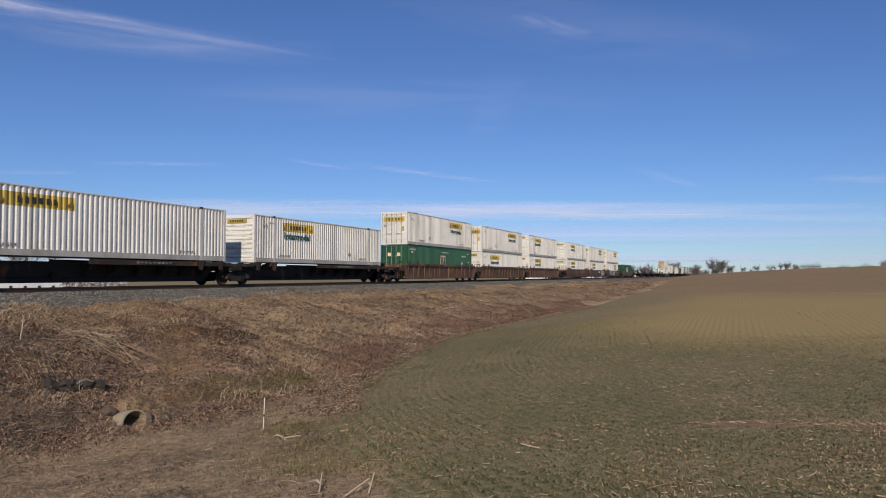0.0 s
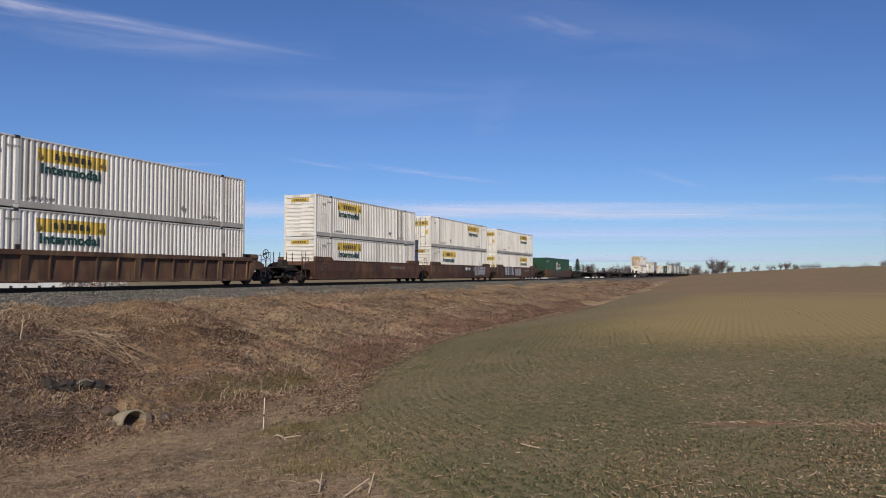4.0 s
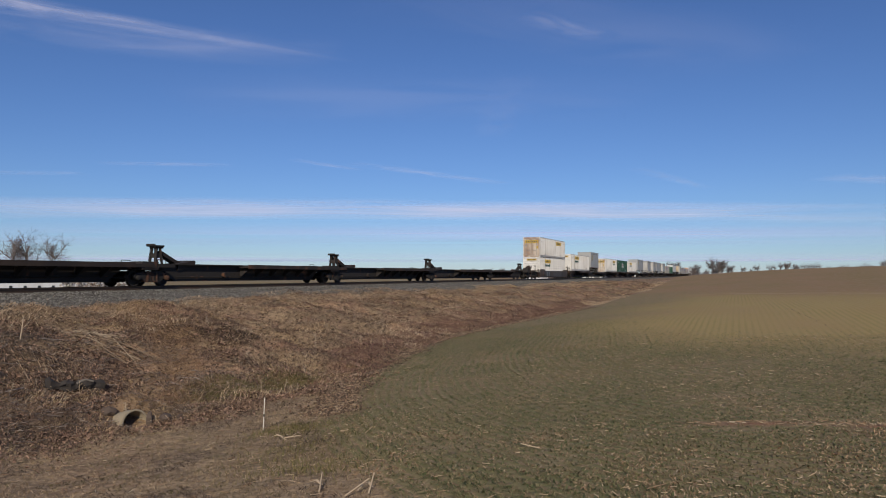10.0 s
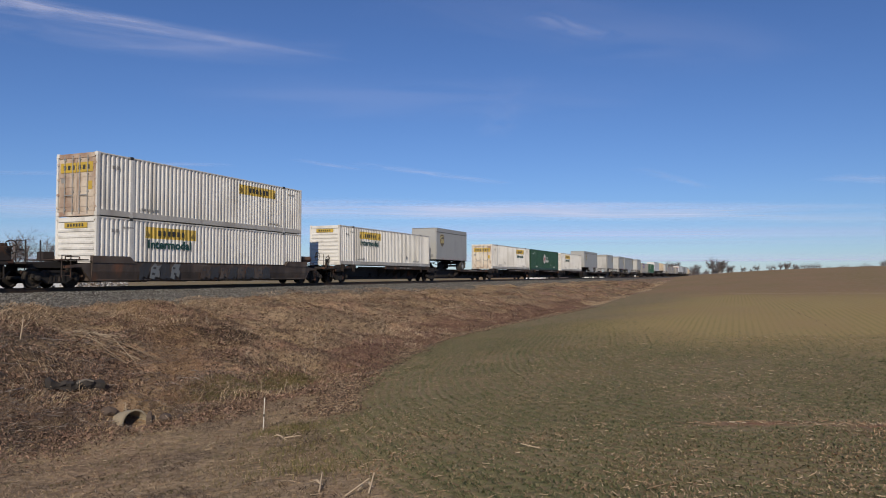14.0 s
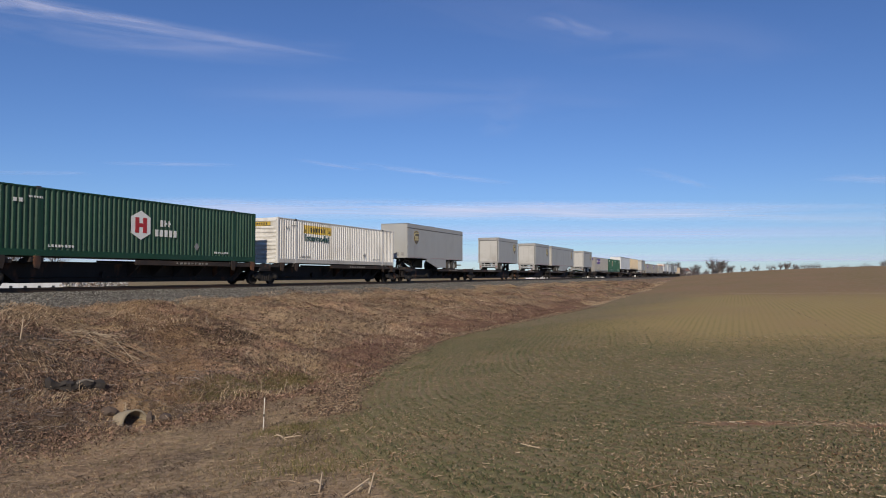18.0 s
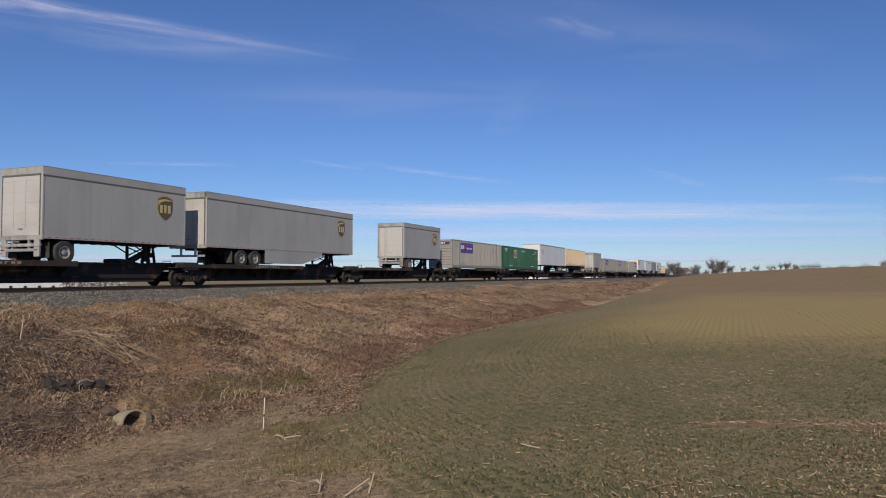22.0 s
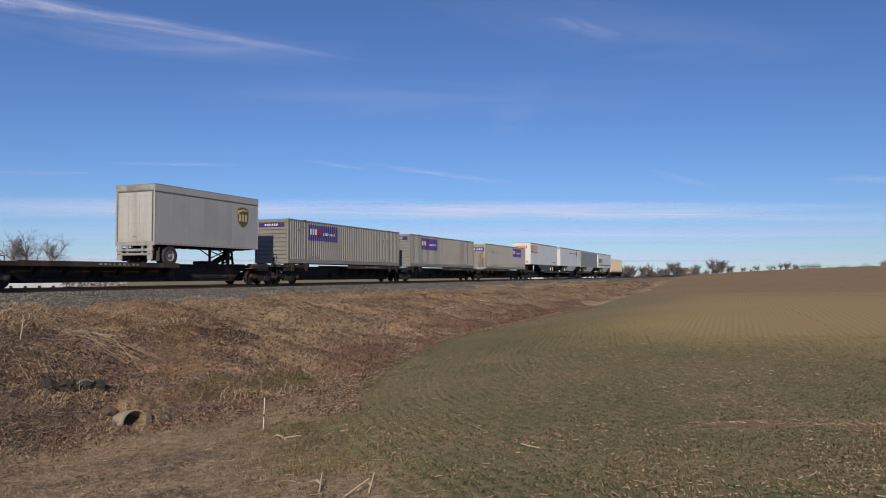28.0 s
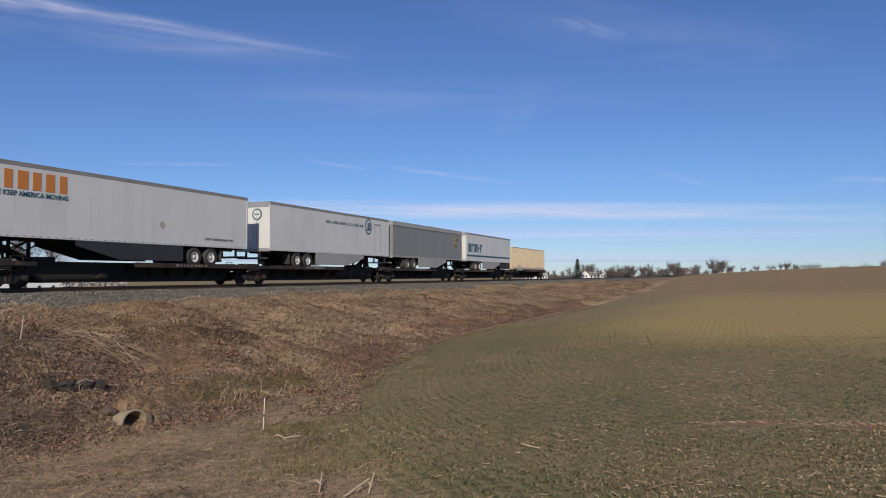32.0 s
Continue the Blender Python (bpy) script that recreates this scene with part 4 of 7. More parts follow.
def on_wheeling(r, c):
    y = r.uniform(21, 32, c)
    one = r.uniform(0, 1, c) < 0.75
    y = np.where(one, y, 20 + (y - 20) * 0.4)
    return np.where(one, 4.17 - 0.0715 * y, -3.5 + 0.077 * y) + r.normal(0, 0.035, c), y


tagged(new("soil_clods", scatter_stones("soil_clods", 80, 80, 0.016, on_wheeling, CLOD)), "dark soil turned up along a wheel line", "soil", kind="stuff")
litter("edge_stubble", 3200, 79, 0.2, 0.009, on_edge, CHAFF, "pale stubble turned up along the field edge")


# ---- the train's loads ----
LETTERS = {}


def words(text, height, material, squeeze=1.0, fat=0.03, gap=1.0):
    """The flat mesh of a line of writing that reads along +y and faces +x, centred."""
    key = (text, height, material.name, squeeze, fat)
    if key not in LETTERS:
        cu = bpy.data.curves.new("writing", "FONT")
        cu.body, cu.size, cu.extrude, cu.align_x, cu.align_y = text, height * 1.38, 0.006, "CENTER", "CENTER"
        cu.resolution_u = 3
        cu.offset = height * fat
        cu.space_character = gap
        ob = bpy.data.objects.new("writing", cu)
        me = bpy.data.meshes.new_from_object(ob)
        me.transform(Matrix(((0, 0, 1, 0), (squeeze, 0, 0, 0), (0, 1, 0, 0), (0, 0, 0, 1))))
        me.materials.clear()
        me.materials.append(material)
        bpy.data.objects.remove(ob)
        bpy.data.curves.remove(cu)
        LETTERS[key] = me
    return LETTERS[key]


def plate(s, side, x, y0, y1, z0, z1, thick=0.008):
    """A thin plate on the flank at x of the given side."""
    a, b = (x, x + thick) if side > 0 else (-x - thick, -x)
    return s.box(a, b, min(y0, y1), max(y0, y1), z0, z1)


def glyphs(s, side, x, y0, y1, z0, z1, count, seed, fill=0.62):
    """Plain bars that stand for a line of letters."""
    r = random.Random(seed)
    w = (y1 - y0) / count
    for k in range(count):
        a = y0 + k * w + w * (1 - fill) / 2
        h = z1 - z0
        if r.random() < 0.5:
            plate(s, side, x, a, a + w * fill, z0, z1)
        else:
            plate(s, side, x, a, a + w * fill * 0.42, z0, z1)
            zc = z0 + h * r.choice((0.0, 0.38, 0.72))
            plate(s, side, x, a + w * fill * 0.42, a + w * fill, zc, zc + h * 0.28)
    return s


def blocks(s, side, x, y0, y1, z0, z1, count, fill=0.6):
    """A row of plain upright blocks that stands for a wordmark."""
    w = (y1 - y0) / count
    for k in range(count):
        f = fill * (1, 0.85, 1.1, 0.9)[k % 4]
        plate(s, side, x, y0 + w * (k + 0.5 - f / 2), y0 + w * (k + 0.5 + f / 2), z0, z1)
    return s


def ngon(s, side, x, pts, thick=0.008):
    """A flat outline of (y, z) on the flank."""
    a, b = (x, x + thick) if side > 0 else (-x - thick, -x)
    return s.prism(pts if side > 0 else [p for p in reversed(pts)], "x", a, b)


def shield(y, z, w, h):
    pts = [(-0.5, 0.38), (-0.25, 0.47), (0, 0.5), (0.25, 0.47), (0.5, 0.38), (0.5, -0.05), (0.4, -0.27), (0.2, -0.42), (0, -0.5),
           (-0.2, -0.42), (-0.4, -0.27), (-0.5, -0.05)]
    return [(y + a * w, z + b * h) for a, b in pts]


L53, WIDE, TALL = 16.15, 2.59, 2.9
HALF = L53 / 2


def on_ribs(a, count):
    """A span of whole ribs of the middle panel that starts nearest to a."""
    p = 12.02 / 45
    a = -6.01 + round((a + 6.01) / p) * p
    return a, a + count * p


def box_sign(c, brand, nose, side):
    """What is painted on one long side; nose: -1 when the closed end is at -y."""
    x = 1.285

    def yy(d):
        return nose * (HALF - d)

    if brand == "yellow" or brand == "yellow_plain":
        m = yy(4.55)
        a, b = on_ribs(m - 1.78, 13)
        panel = Shape().waves(side * 1.284, a, b, 2.02, 2.58, 0.267, 0.05, side, 0.001)
        p = part("sign_panel", panel, YELLOW, c, "yellow sign panel")
        ink = blocks(Shape(), side, x + 0.003, m - 0.95, m + 0.98, 2.17, 2.43, 6, 0.55)
        dart = Shape()
        for e in (-1, 1):
            ngon(dart, side, x + 0.003, [(m + e * 1.66, 2.14), (m + e * 1.66, 2.36), (m + e * 1.58, 2.4), (m + e * 1.4, 2.2), (m + e * 1.42, 2.14)][::e])
        part("lettering", ink, INK, p)
        part("lettering", dart, OLIVE, p)
        if brand == "yellow":
            part("lettering", words("Intermodal", 0.42, PINE, 1.08, 0.042, 1.07), PINE, c, "dark green lettering",
                 at=pose(side * (x + 0.004), m - 0.05, 1.72, 0, 0, 0 if side > 0 else 180))
    elif brand in ("cream_square", "cream_low"):
        m, low = (-3.07, 1.47) if brand == "cream_square" else (0.05, 1.1)
        p = part("sign_panel", plate(Shape(), side, x, m - 0.62, m + 0.62, low, low + 1.02), BUFF, c, "cream square sign")
        part("lettering", glyphs(Shape(), side, x + 0.009, m - 0.5, m + 0.5, low + 0.16, low + 0.88, 3, 8, 0.8), INK, p)
    elif brand == "hexagon":
        m = -0.7
        hexa = [(m, 2.36), (m + 0.6, 2.04), (m + 0.6, 1.26), (m, 0.94), (m - 0.6, 1.26), (m - 0.6, 2.04)]
        p = part("sign_panel", ngon(Shape(), side, x, hexa[::-1]), PALE, c, "white hexagon sign")
        bars = plate(Shape(), side, x + 0.009, m - 0.36, m - 0.12, 1.28, 2.02)
        plate(bars, side, x + 0.009, m + 0.12, m + 0.36, 1.28, 2.02)
        plate(bars, side, x + 0.009, m - 0.12, m + 0.12, 1.56, 1.74)
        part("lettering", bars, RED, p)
        more = glyphs(Shape(), side, x, m + 1.2, m + 2.0, 1.66, 1.98, 3, 3)
        glyphs(more, side, x, m + 0.85, m + 2.4, 1.16, 1.5, 5, 4)
        part("lettering", more, PALE, c, "white lettering bars")
    elif brand == "purple":
        m = yy(4.1)
        p = part("sign_panel", Shape().waves(side * 1.284, *on_ribs(m - 1.82, 14), 1.58, 2.65, 0.267, 0.05, side, 0.001), PURPLE, c, "purple sign panel")
        part("lettering", blocks(Shape(), side, x + 0.003, m - 1.62, m - 0.72, 1.98, 2.38, 3, 0.62), PALE, p)
        part("lettering", blocks(Shape(), side, x + 0.003, m - 0.7, m - 0.12, 1.98, 2.32, 2, 0.62), RED, p)
        part("lettering", glyphs(Shape(), side, x + 0.003, m + 0.05, m + 1.6, 1.98, 2.16, 9, 6, 0.45), PALE, p)
    # small unreadable markings
    ink = PALE if brand in ("cream_square", "cream_low", "hexagon") else MARK
    marks = glyphs(Shape(), side, x, yy(1.5), yy(1.5) + 0.7 , 2.42, 2.5, 6, 1) if brand != "none" else Shape()
    glyphs(marks, side, x, -HALF + 2.4, -HALF + 3.7, 0.42, 0.53, 8, 2)
    glyphs(marks, side, x, HALF - 3.6, HALF - 2.4, 0.42, 0.53, 8, 3)
    glyphs(marks, side, x, -HALF + 0.8, -HALF + 1.3, 2.2, 2.36, 2, 4)
    if brand[:5] == "cream":
        glyphs(marks, side, x, -0.2, 1.5, 2.36, 2.46, 9, 9)
        glyphs(marks, side, x, HALF - 3.0, HALF - 1.8, 2.1, 2.24, 4, 6)
        glyphs(marks, side, x, HALF - 1.2, HALF - 0.9, 1.5, 1.64, 2, 7)
        glyphs(marks, side, x, -HALF + 0.5, -HALF + 1.9, 2.44, 2.58, 7, 12)
    part("marking", marks, ink, c, "small unreadable markings")
    if brand in ("purple", "yellow", "hexagon", "cream_square", "cream_low"):
        spots = {"purple": (13.1, 13.9), "cream_square": (3.9,), "cream_low": (2.9,)}.get(brand, (11.2,))
        for q in spots:
            m, z, r = yy(q), {"purple": 2.05, "cream_square": 1.75, "cream_low": 1.42}.get(brand, 0.75), 0.2 if brand != "cream_square" else 0.15
            d = ngon(Shape(), side, x, [(m, z - r), (m + r, z), (m, z + r), (m - r, z)])
            part("diamond_mark", d, PALE if brand == "cream_low" else TRIM, c)


PROTO = {}


def container(brand, nose, label, m, skin=None, end_skin=None, grime=False, group="containers on the train"):
    """A 53-foot steel box. nose: -1 when the closed ribbed end leads, +1 when the doors lead. Stands on z = 0, centred on y."""
    key = (brand, nose, skin, end_skin, grime)
    skin = skin or {"yellow": WHITE, "yellow_plain": WHITE, "cream_square": GREEN, "cream_low": GREEN, "hexagon": HUNTER, "purple": GREY, "none": TAN}[brand]
    if key in PROTO:
        c = copy_thing(PROTO[key], m)
        return tagged(c, label)
    c = thing("freight_container", label, "container", m, group)
    PROTO[key] = c
    ends = end_skin or skin
    for s in (1, -1):
        for a, b in ((-HALF + 0.09, -6.19), (-6.01, 6.01), (6.19, HALF - 0.09)):
            part("side_panel", Shape().waves(s * 1.28, a, b, 0.2, 2.82, 0.27, 0.05, s, 0.02), skin, c)
        part("bottom_rail", Shape().box(*sorted((s * 1.2, s * 1.29)), -HALF + 0.16, HALF - 0.16, 0.03, 0.3, 0.012), GRIMY if skin in (WHITE, SOOTY) else skin, c)
        part("top_rail", Shape().box(*sorted((s * 1.2, s * 1.288)), -HALF + 0.16, HALF - 0.16, 2.82, 2.885, 0.01), skin, c)
        for y in (-HALF + 0.085, -6.1, 6.1, HALF - 0.085):
            part("post", Shape().box(*sorted((s * 1.19, s * 1.292)), y - 0.085, y + 0.085, 0.17, 2.8, 0.012), skin, c)
        for y in (-HALF + 0.09, HALF - 0.09):
            for z in (0, 2.73):
                part("corner_casting", Shape().box(*sorted((s * 1.12, s * 1.295)), y - 0.09, y + 0.09, z, z + 0.17, 0.012), skin, c)
        for y in (-6.1, 6.1):
            for z in (0.0, 2.78):
                part("lift_casting", Shape().box(*sorted((s * 1.1, s * 1.297)), y - 0.11, y + 0.11, z, z + 0.135, 0.012), INK if z else skin, c)
        box_sign(c, brand, nose, s)
    part("roof", Shape().box(-1.2, 1.2, -HALF + 0.1, HALF - 0.1, 2.83, 2.87), skin, c)
    floor = Shape().box(-1.2, 1.2, -HALF + 0.1, HALF - 0.1, 0.12, 0.2)
    for k in range(24):
        y = -HALF + 0.5 + k * 0.66
        floor.box(-1.19, 1.19, y - 0.03, y + 0.03, 0.03, 0.12)
    part("floor_frame", floor, TRIM, c)
    # closed end
    e = nose
    yw = e * (HALF - 0.04)
    wall = Shape().box(-1.19, 1.19, *sorted((yw - e * 0.06, yw - e * 0.01)), 0.17, 2.73)
    nw = part("end_wall", wall, skin, c)
    rib = Shape().prism([(yw - e * 0.02, 0), (yw + e * 0.025, 0.04), (yw + e * 0.025, 0.13), (yw - e * 0.02, 0.17)][::-e], "x", -1.12, 1.12).mesh("end_rib", skin)
    for k in range(8):
        part("end_rib", rib, skin, nw, at=pose(0, 0, 0.28 + k * 0.27))
    if brand in ("yellow", "yellow_plain", "purple"):
        sg = part("end_sign", Shape().box(-0.72 if brand != "purple" else -0.98, 0.72 if brand != "purple" else 0.98,
                  *sorted((yw + e * 0.026, yw + e * 0.034)), 2.38, 2.62), PURPLE if brand == "purple" else YELLOW, nw)
        ink = Shape()
        for k in range(6):
            ink.box(-0.52 + k * 0.18, -0.42 + k * 0.18, *sorted((yw + e * 0.034, yw + e * 0.04)), 2.43, 2.57)
        part("lettering", ink, PALE if brand == "purple" else INK, sg)
    part("header", Shape().box(-1.12, 1.12, *sorted((yw - e * 0.07, yw + e * 0.035)), 2.66, 2.87, 0.01), skin, c)
    part("sill", Shape().box(-1.12, 1.12, *sorted((yw - e * 0.07, yw + e * 0.035)), 0.0, 0.22, 0.01), skin, c)
    # doors
    e = -nose
    yw = e * (HALF - 0.03)
    part("header", Shape().box(-1.12, 1.12, *sorted((yw - e * 0.1, yw + e * 0.025)), 2.66, 2.87, 0.01), ends, c)
    part("sill", Shape().box(-1.12, 1.12, *sorted((yw - e * 0.1, yw + e * 0.025)), 0.0, 0.19, 0.01), ends, c)
    for s in (1, -1):
        leaf = Shape().box(*sorted((s * 0.015, s * 1.16)), *sorted((yw - e * 0.05, yw)), 0.2, 2.65, 0.01)
        for k in range(5):
            z = 0.42 + k * 0.45
            leaf.box(*sorted((s * 0.1, s * 1.08)), *sorted((yw, yw + e * 0.018)), z, z + 0.2, 0.012)
        d = part("door", leaf, ends, c)
        for q in (0.22, 0.72):
            rod = Shape().tube((s * q, yw + e * 0.045, 0.1), (s * q, yw + e * 0.045, 2.76), 0.024, n=6)
            for z in (0.3, 1.1, 1.9, 2.6):
                rod.box(s * q - 0.05, s * q + 0.05, *sorted((yw, yw + e * 0.06)), z - 0.03, z + 0.03)
            rod.box(*sorted((s * q, s * (q - 0.3 if q > 0.5 else q + 0.3))), *sorted((yw + e * 0.04, yw + e * 0.06)), 0.93, 0.97)
            part("lock_rod", rod, TRIM, d)
        for z in (0.4, 1.0, 1.7, 2.4):
            part("hinge", Shape().box(*sorted((s * 1.1, s * 1.27)), *sorted((yw, yw + e * 0.03)), z - 0.05, z + 0.05), ends, d)
        if brand in ("yellow", "yellow_plain", "purple"):
            sg = part("end_sign", Shape().box(*sorted((s * 0.03, s * 1.02)), *sorted((yw + e * 0.02, yw + e * 0.026)), 2.0, 2.45), PURPLE if brand == "purple" else YELLOW, d)
            ink = Shape()
            for k in range(3):
                ink.box(*sorted((s * (0.12 + k * 0.27), s * (0.28 + k * 0.27))), *sorted((yw + e * 0.026, yw + e * 0.032)), 2.12, 2.33)
            part("lettering", ink, PALE if brand == "purple" else INK, sg)
            part("sticker", Shape().box(*sorted((s * 0.75, s * 0.98)), *sorted((yw + e * 0.02, yw + e * 0.026)), 1.2 if s > 0 else 1.55, 1.58 if s > 0 else 1.75), YELLOW if s > 0 else TRIM, d)
        elif brand != "none":
            part("sticker", Shape().box(*sorted((s * 0.3, s * 0.62)), *sorted((yw + e * 0.02, yw + e * 0.026)), 1.9, 2.2), BUFF, d)
    if grime:
        g = Shape().waves(1.2815, HALF - 3.6, HALF - 2.3, 0.25, 2.8, 0.24, 0.036, 1, 0.002)
        part("soot_streak", g, SOOT, c, "black soot streaks down the side")
    return c


def wheel_pair(parent, y, s, z, r=0.5, rim=None):
    """Twin tyres on one side of an axle."""
    w = part("wheel", Shape().lathe([(0.08, -0.02), (0.09, 0.03), (0.13, 0.035), (0.13, -0.02)], (s * 1.0, y, z), 12), TRIM, parent)
    for x in (s * 0.82, s * 1.13):
        part("tyre", Shape().lathe([(0.28, -0.13), (r - 0.03, -0.135), (r, -0.1), (r, 0.1), (r - 0.03, 0.135), (0.28, 0.13), (0.28, -0.13)], (x, y, z), 24, False), RUBBER, w, smooth=True)
    a, b = s * 1.13, s * 0.13
    part("rim", Shape().lathe([(0.285, -0.12 * s), (0.285, 0.12 * s), (0.25, 0.125 * s), (0.22, 0.05 * s), (0.12, 0.03 * s), (0.11, 0.11 * s), (0.05, 0.13 * s)][::s], (a, y, z), 20), rim or RIM, w, smooth=True)
    return w


def bogie(t, at, axles, gap=1.25, rim=None):
    """Axles, frame, flaps and bumper of a road trailer; at(d): the y of a point d from the rear end."""
    for k in range(axles):
        y = at(1.35 + k * gap) if axles > 1 else at(1.15)
        part("axle", Shape().tube((-1.0, y, 0.5), (1.0, y, 0.5), 0.075), TRUCK, t)
        for s in (1, -1):
            wheel_pair(t, y, s, 0.5, rim=rim)
    for s in (1, -1):
        part("frame_rail", Shape().box(*sorted((s * 0.42, s * 0.54)), *sorted((at(0.25), at(3.6 if axles > 1 else 2.2))), 0.68, 0.92), TRUCK, t)
        y = at(0.5 if axles > 1 else 0.42)
        part("mud_flap", Shape().box(*sorted((s * 0.7, s * 1.25)), y - 0.01, y + 0.01, 0.25, 0.92), RUBBER, t)


def landing_gear(t, at, z, d=2.6):
    for s in (1, -1):
        leg = Shape().box(s * 0.62 - 0.06, s * 0.62 + 0.06, *sorted((at(d) - 0.06, at(d) + 0.06)), 0.3, z, 0.01)
        leg.box(s * 0.62 - 0.13, s * 0.62 + 0.13, at(d) - 0.13, at(d) + 0.13, 0.2, 0.3, 0.02)
        part("landing_leg", leg, TRUCK, t)
        part("leg_brace", Shape().bar((s * 0.62, at(d), 0.62), (s * 0.62, at(d + 0.9), z), 0.05, 0.05), TRUCK, t)
    part("cross_brace", Shape().bar((-0.62, at(d), 0.5), (0.62, at(d), z - 0.1), 0.05, 0.05).bar((0.62, at(d), 0.5), (-0.62, at(d), z - 0.1), 0.05, 0.05), TRUCK, t)


def trailer(length, nose, skin, label, m, axles=2, brand="", rear="roll", trim=None, skirt="", low=1.05, group="trailers on the train", tuck=1.7, front=None):
    """A van trailer; wheels stand on z = 0. nose -1: the nose leads. low: height of the body's lower edge."""
    t = thing("semi_trailer", label, "trailer", m, group)
    h, top, w = length / 2, 4.06, 1.295
    trim = trim or TRIM
    fwd = lambda d: nose * (h - d)
    aft = lambda d: -nose * (h - d)
    skin_z0, skin_z1 = low + 0.14, top - 0.14
    core = Shape().box(-w + 0.02, w - 0.02, -h + 0.05, h - 0.05, low + 0.05, top - 0.05)
    part("body", core, skin, t)
    for s in (1, -1):
        n = max(4, round(length / 1.22))
        p = (length - 0.3) / n
        sheet = Shape().box(*sorted((s * (w - 0.03), s * (w - 0.004))), 0.003, p - 0.003, skin_z0, skin_z1).mesh("side_panel", skin)
        for k in range(n):
            part("side_panel", sheet, skin, t, at=pose(0, -h + 0.15 + k * p, 0))
        part("bottom_rail", Shape().box(*sorted((s * (w - 0.06), s * w)), -h + 0.03, h - 0.03, low, low + 0.14, 0.012), skin if brand != "shield" else SILVER, t)
        part("top_rail", Shape().box(*sorted((s * (w - 0.08), s * (w + 0.004))), -h + 0.02, h - 0.02, top - (0.34 if brand == "shield" else 0.16), top, 0.02), trim if brand != "shield" else SILVER, t)
        if brand == "shield":
            part("roof_strip", Shape().box(*sorted((s * (w - 0.03), s * (w + 0.008))), -h + 0.02, h - 0.02, top - 0.4, top - 0.33, 0.01), STRIP, t)
        tape = Shape()
        k = -h + 0.3
        while k < h - 0.5:
            plate(tape, s, w - 0.001, k, k + 0.15, low + 0.05, low + 0.08, 0.004)
            k += 0.36
        part("reflective_tape", tape, RED if brand == "shield" else TRIM, t)
        for e in (-1, 1):
            part("corner_post", Shape().box(*sorted((s * (w - 0.1), s * (w + 0.002))), *sorted((e * (h - 0.13), e * h)), low, top, 0.025), front if (front and e == nose) else skin, t)
    part("roof", Shape().box(-w - 0.008, w + 0.008, -h - 0.004, h + 0.004, top - 0.01, top + 0.025, 0.01), TRIM, t)
    y = fwd(0.02)
    part("nose_wall", Shape().box(-w + 0.1, w - 0.1, *sorted((y, y - nose * 0.05)), low, top - 0.03, 0.01), front or skin, t)
    part("coupler_plate", Shape().box(-0.55, 0.55, *sorted((fwd(0.4), fwd(1.6))), low - 0.06, low + 0.02), TRUCK, t)
    beams = Shape()
    for k in range(int(length / 0.6)):
        yy = -h + 0.4 + k * 0.6
        beams.box(-w + 0.06, w - 0.06, yy - 0.03, yy + 0.03, low - 0.05, low + 0.06)
    part("floor_framing", beams, TRUCK, t)
    tuck = tuck if axles > 1 else 0.0
    bogie(t, lambda d: aft(d + tuck), axles, rim=TRIM if brand == "shield" else None)
    for s in (1, -1):
        part("suspension_hanger", Shape().box(*sorted((s * 0.44, s * 0.52)), *sorted((aft(0.4), aft(3.2 + tuck if axles > 1 else 2.0))), 0.9, low), TRUCK, t)
    landing_gear(t, fwd, low, 2.5 if length > 10 else 2.0)
    # rear end
    y = aft(0.0)
    e = -nose
    for a, b in ((top - 0.3, top), (low - 0.05, low + 0.14)):
        part("rear_frame", Shape().box(-w, w, *sorted((y - e * 0.12, y)), a, b, 0.02), GRUBBY if brand == "shield" else ALUM, t)
    if rear == "roll":
        d = part("roll_up_door", Shape().box(-w + 0.12, w - 0.12, *sorted((y - e * 0.09, y - e * 0.03)), low + 0.15, top - 0.31, 0.004), CREAM, t)
        for q in (-0.42, 0.3):
            part("door_seam", Shape().box(q - 0.007, q + 0.007, *sorted((y - e * 0.035, y - e * 0.024)), low + 0.45, top - 0.5), MARK, d)
        for k in range(5):
            z = low + 0.6 + k * 0.46
            part("door_seam", Shape().box(-w + 0.14, w - 0.14, *sorted((y - e * 0.035, y - e * 0.026)), z, z + 0.006), MARK, d)
        for s in (1, -1):
            part("door_gasket", Shape().box(*sorted((s * (w - 0.17), s * (w - 0.12))), *sorted((y - e * 0.05, y - e * 0.012)), low + 0.14, top - 0.3), STRIP, t)
        part("door_gasket", Shape().box(-w + 0.12, w - 0.12, *sorted((y - e * 0.05, y - e * 0.012)), top - 0.36, top - 0.3), STRIP, t)
        part("door_handle", Shape().box(-0.12, 0.12, *sorted((y - e * 0.03, y - e * 0.0)), low + 0.4, low + 0.46), TRIM, d)
    else:
        for s in (1, -1):
            d = part("door", Shape().box(*sorted((s * 0.012, s * (w - 0.1))), *sorted((y - e * 0.08, y - e * 0.02)), low + 0.15, top - 0.31, 0.01), skin, t)
            part("lock_rod", Shape().tube((s * 0.35, y + e * 0.02, low + 0.05), (s * 0.35, y + e * 0.02, top - 0.2), 0.02, n=6), ALUM, d)
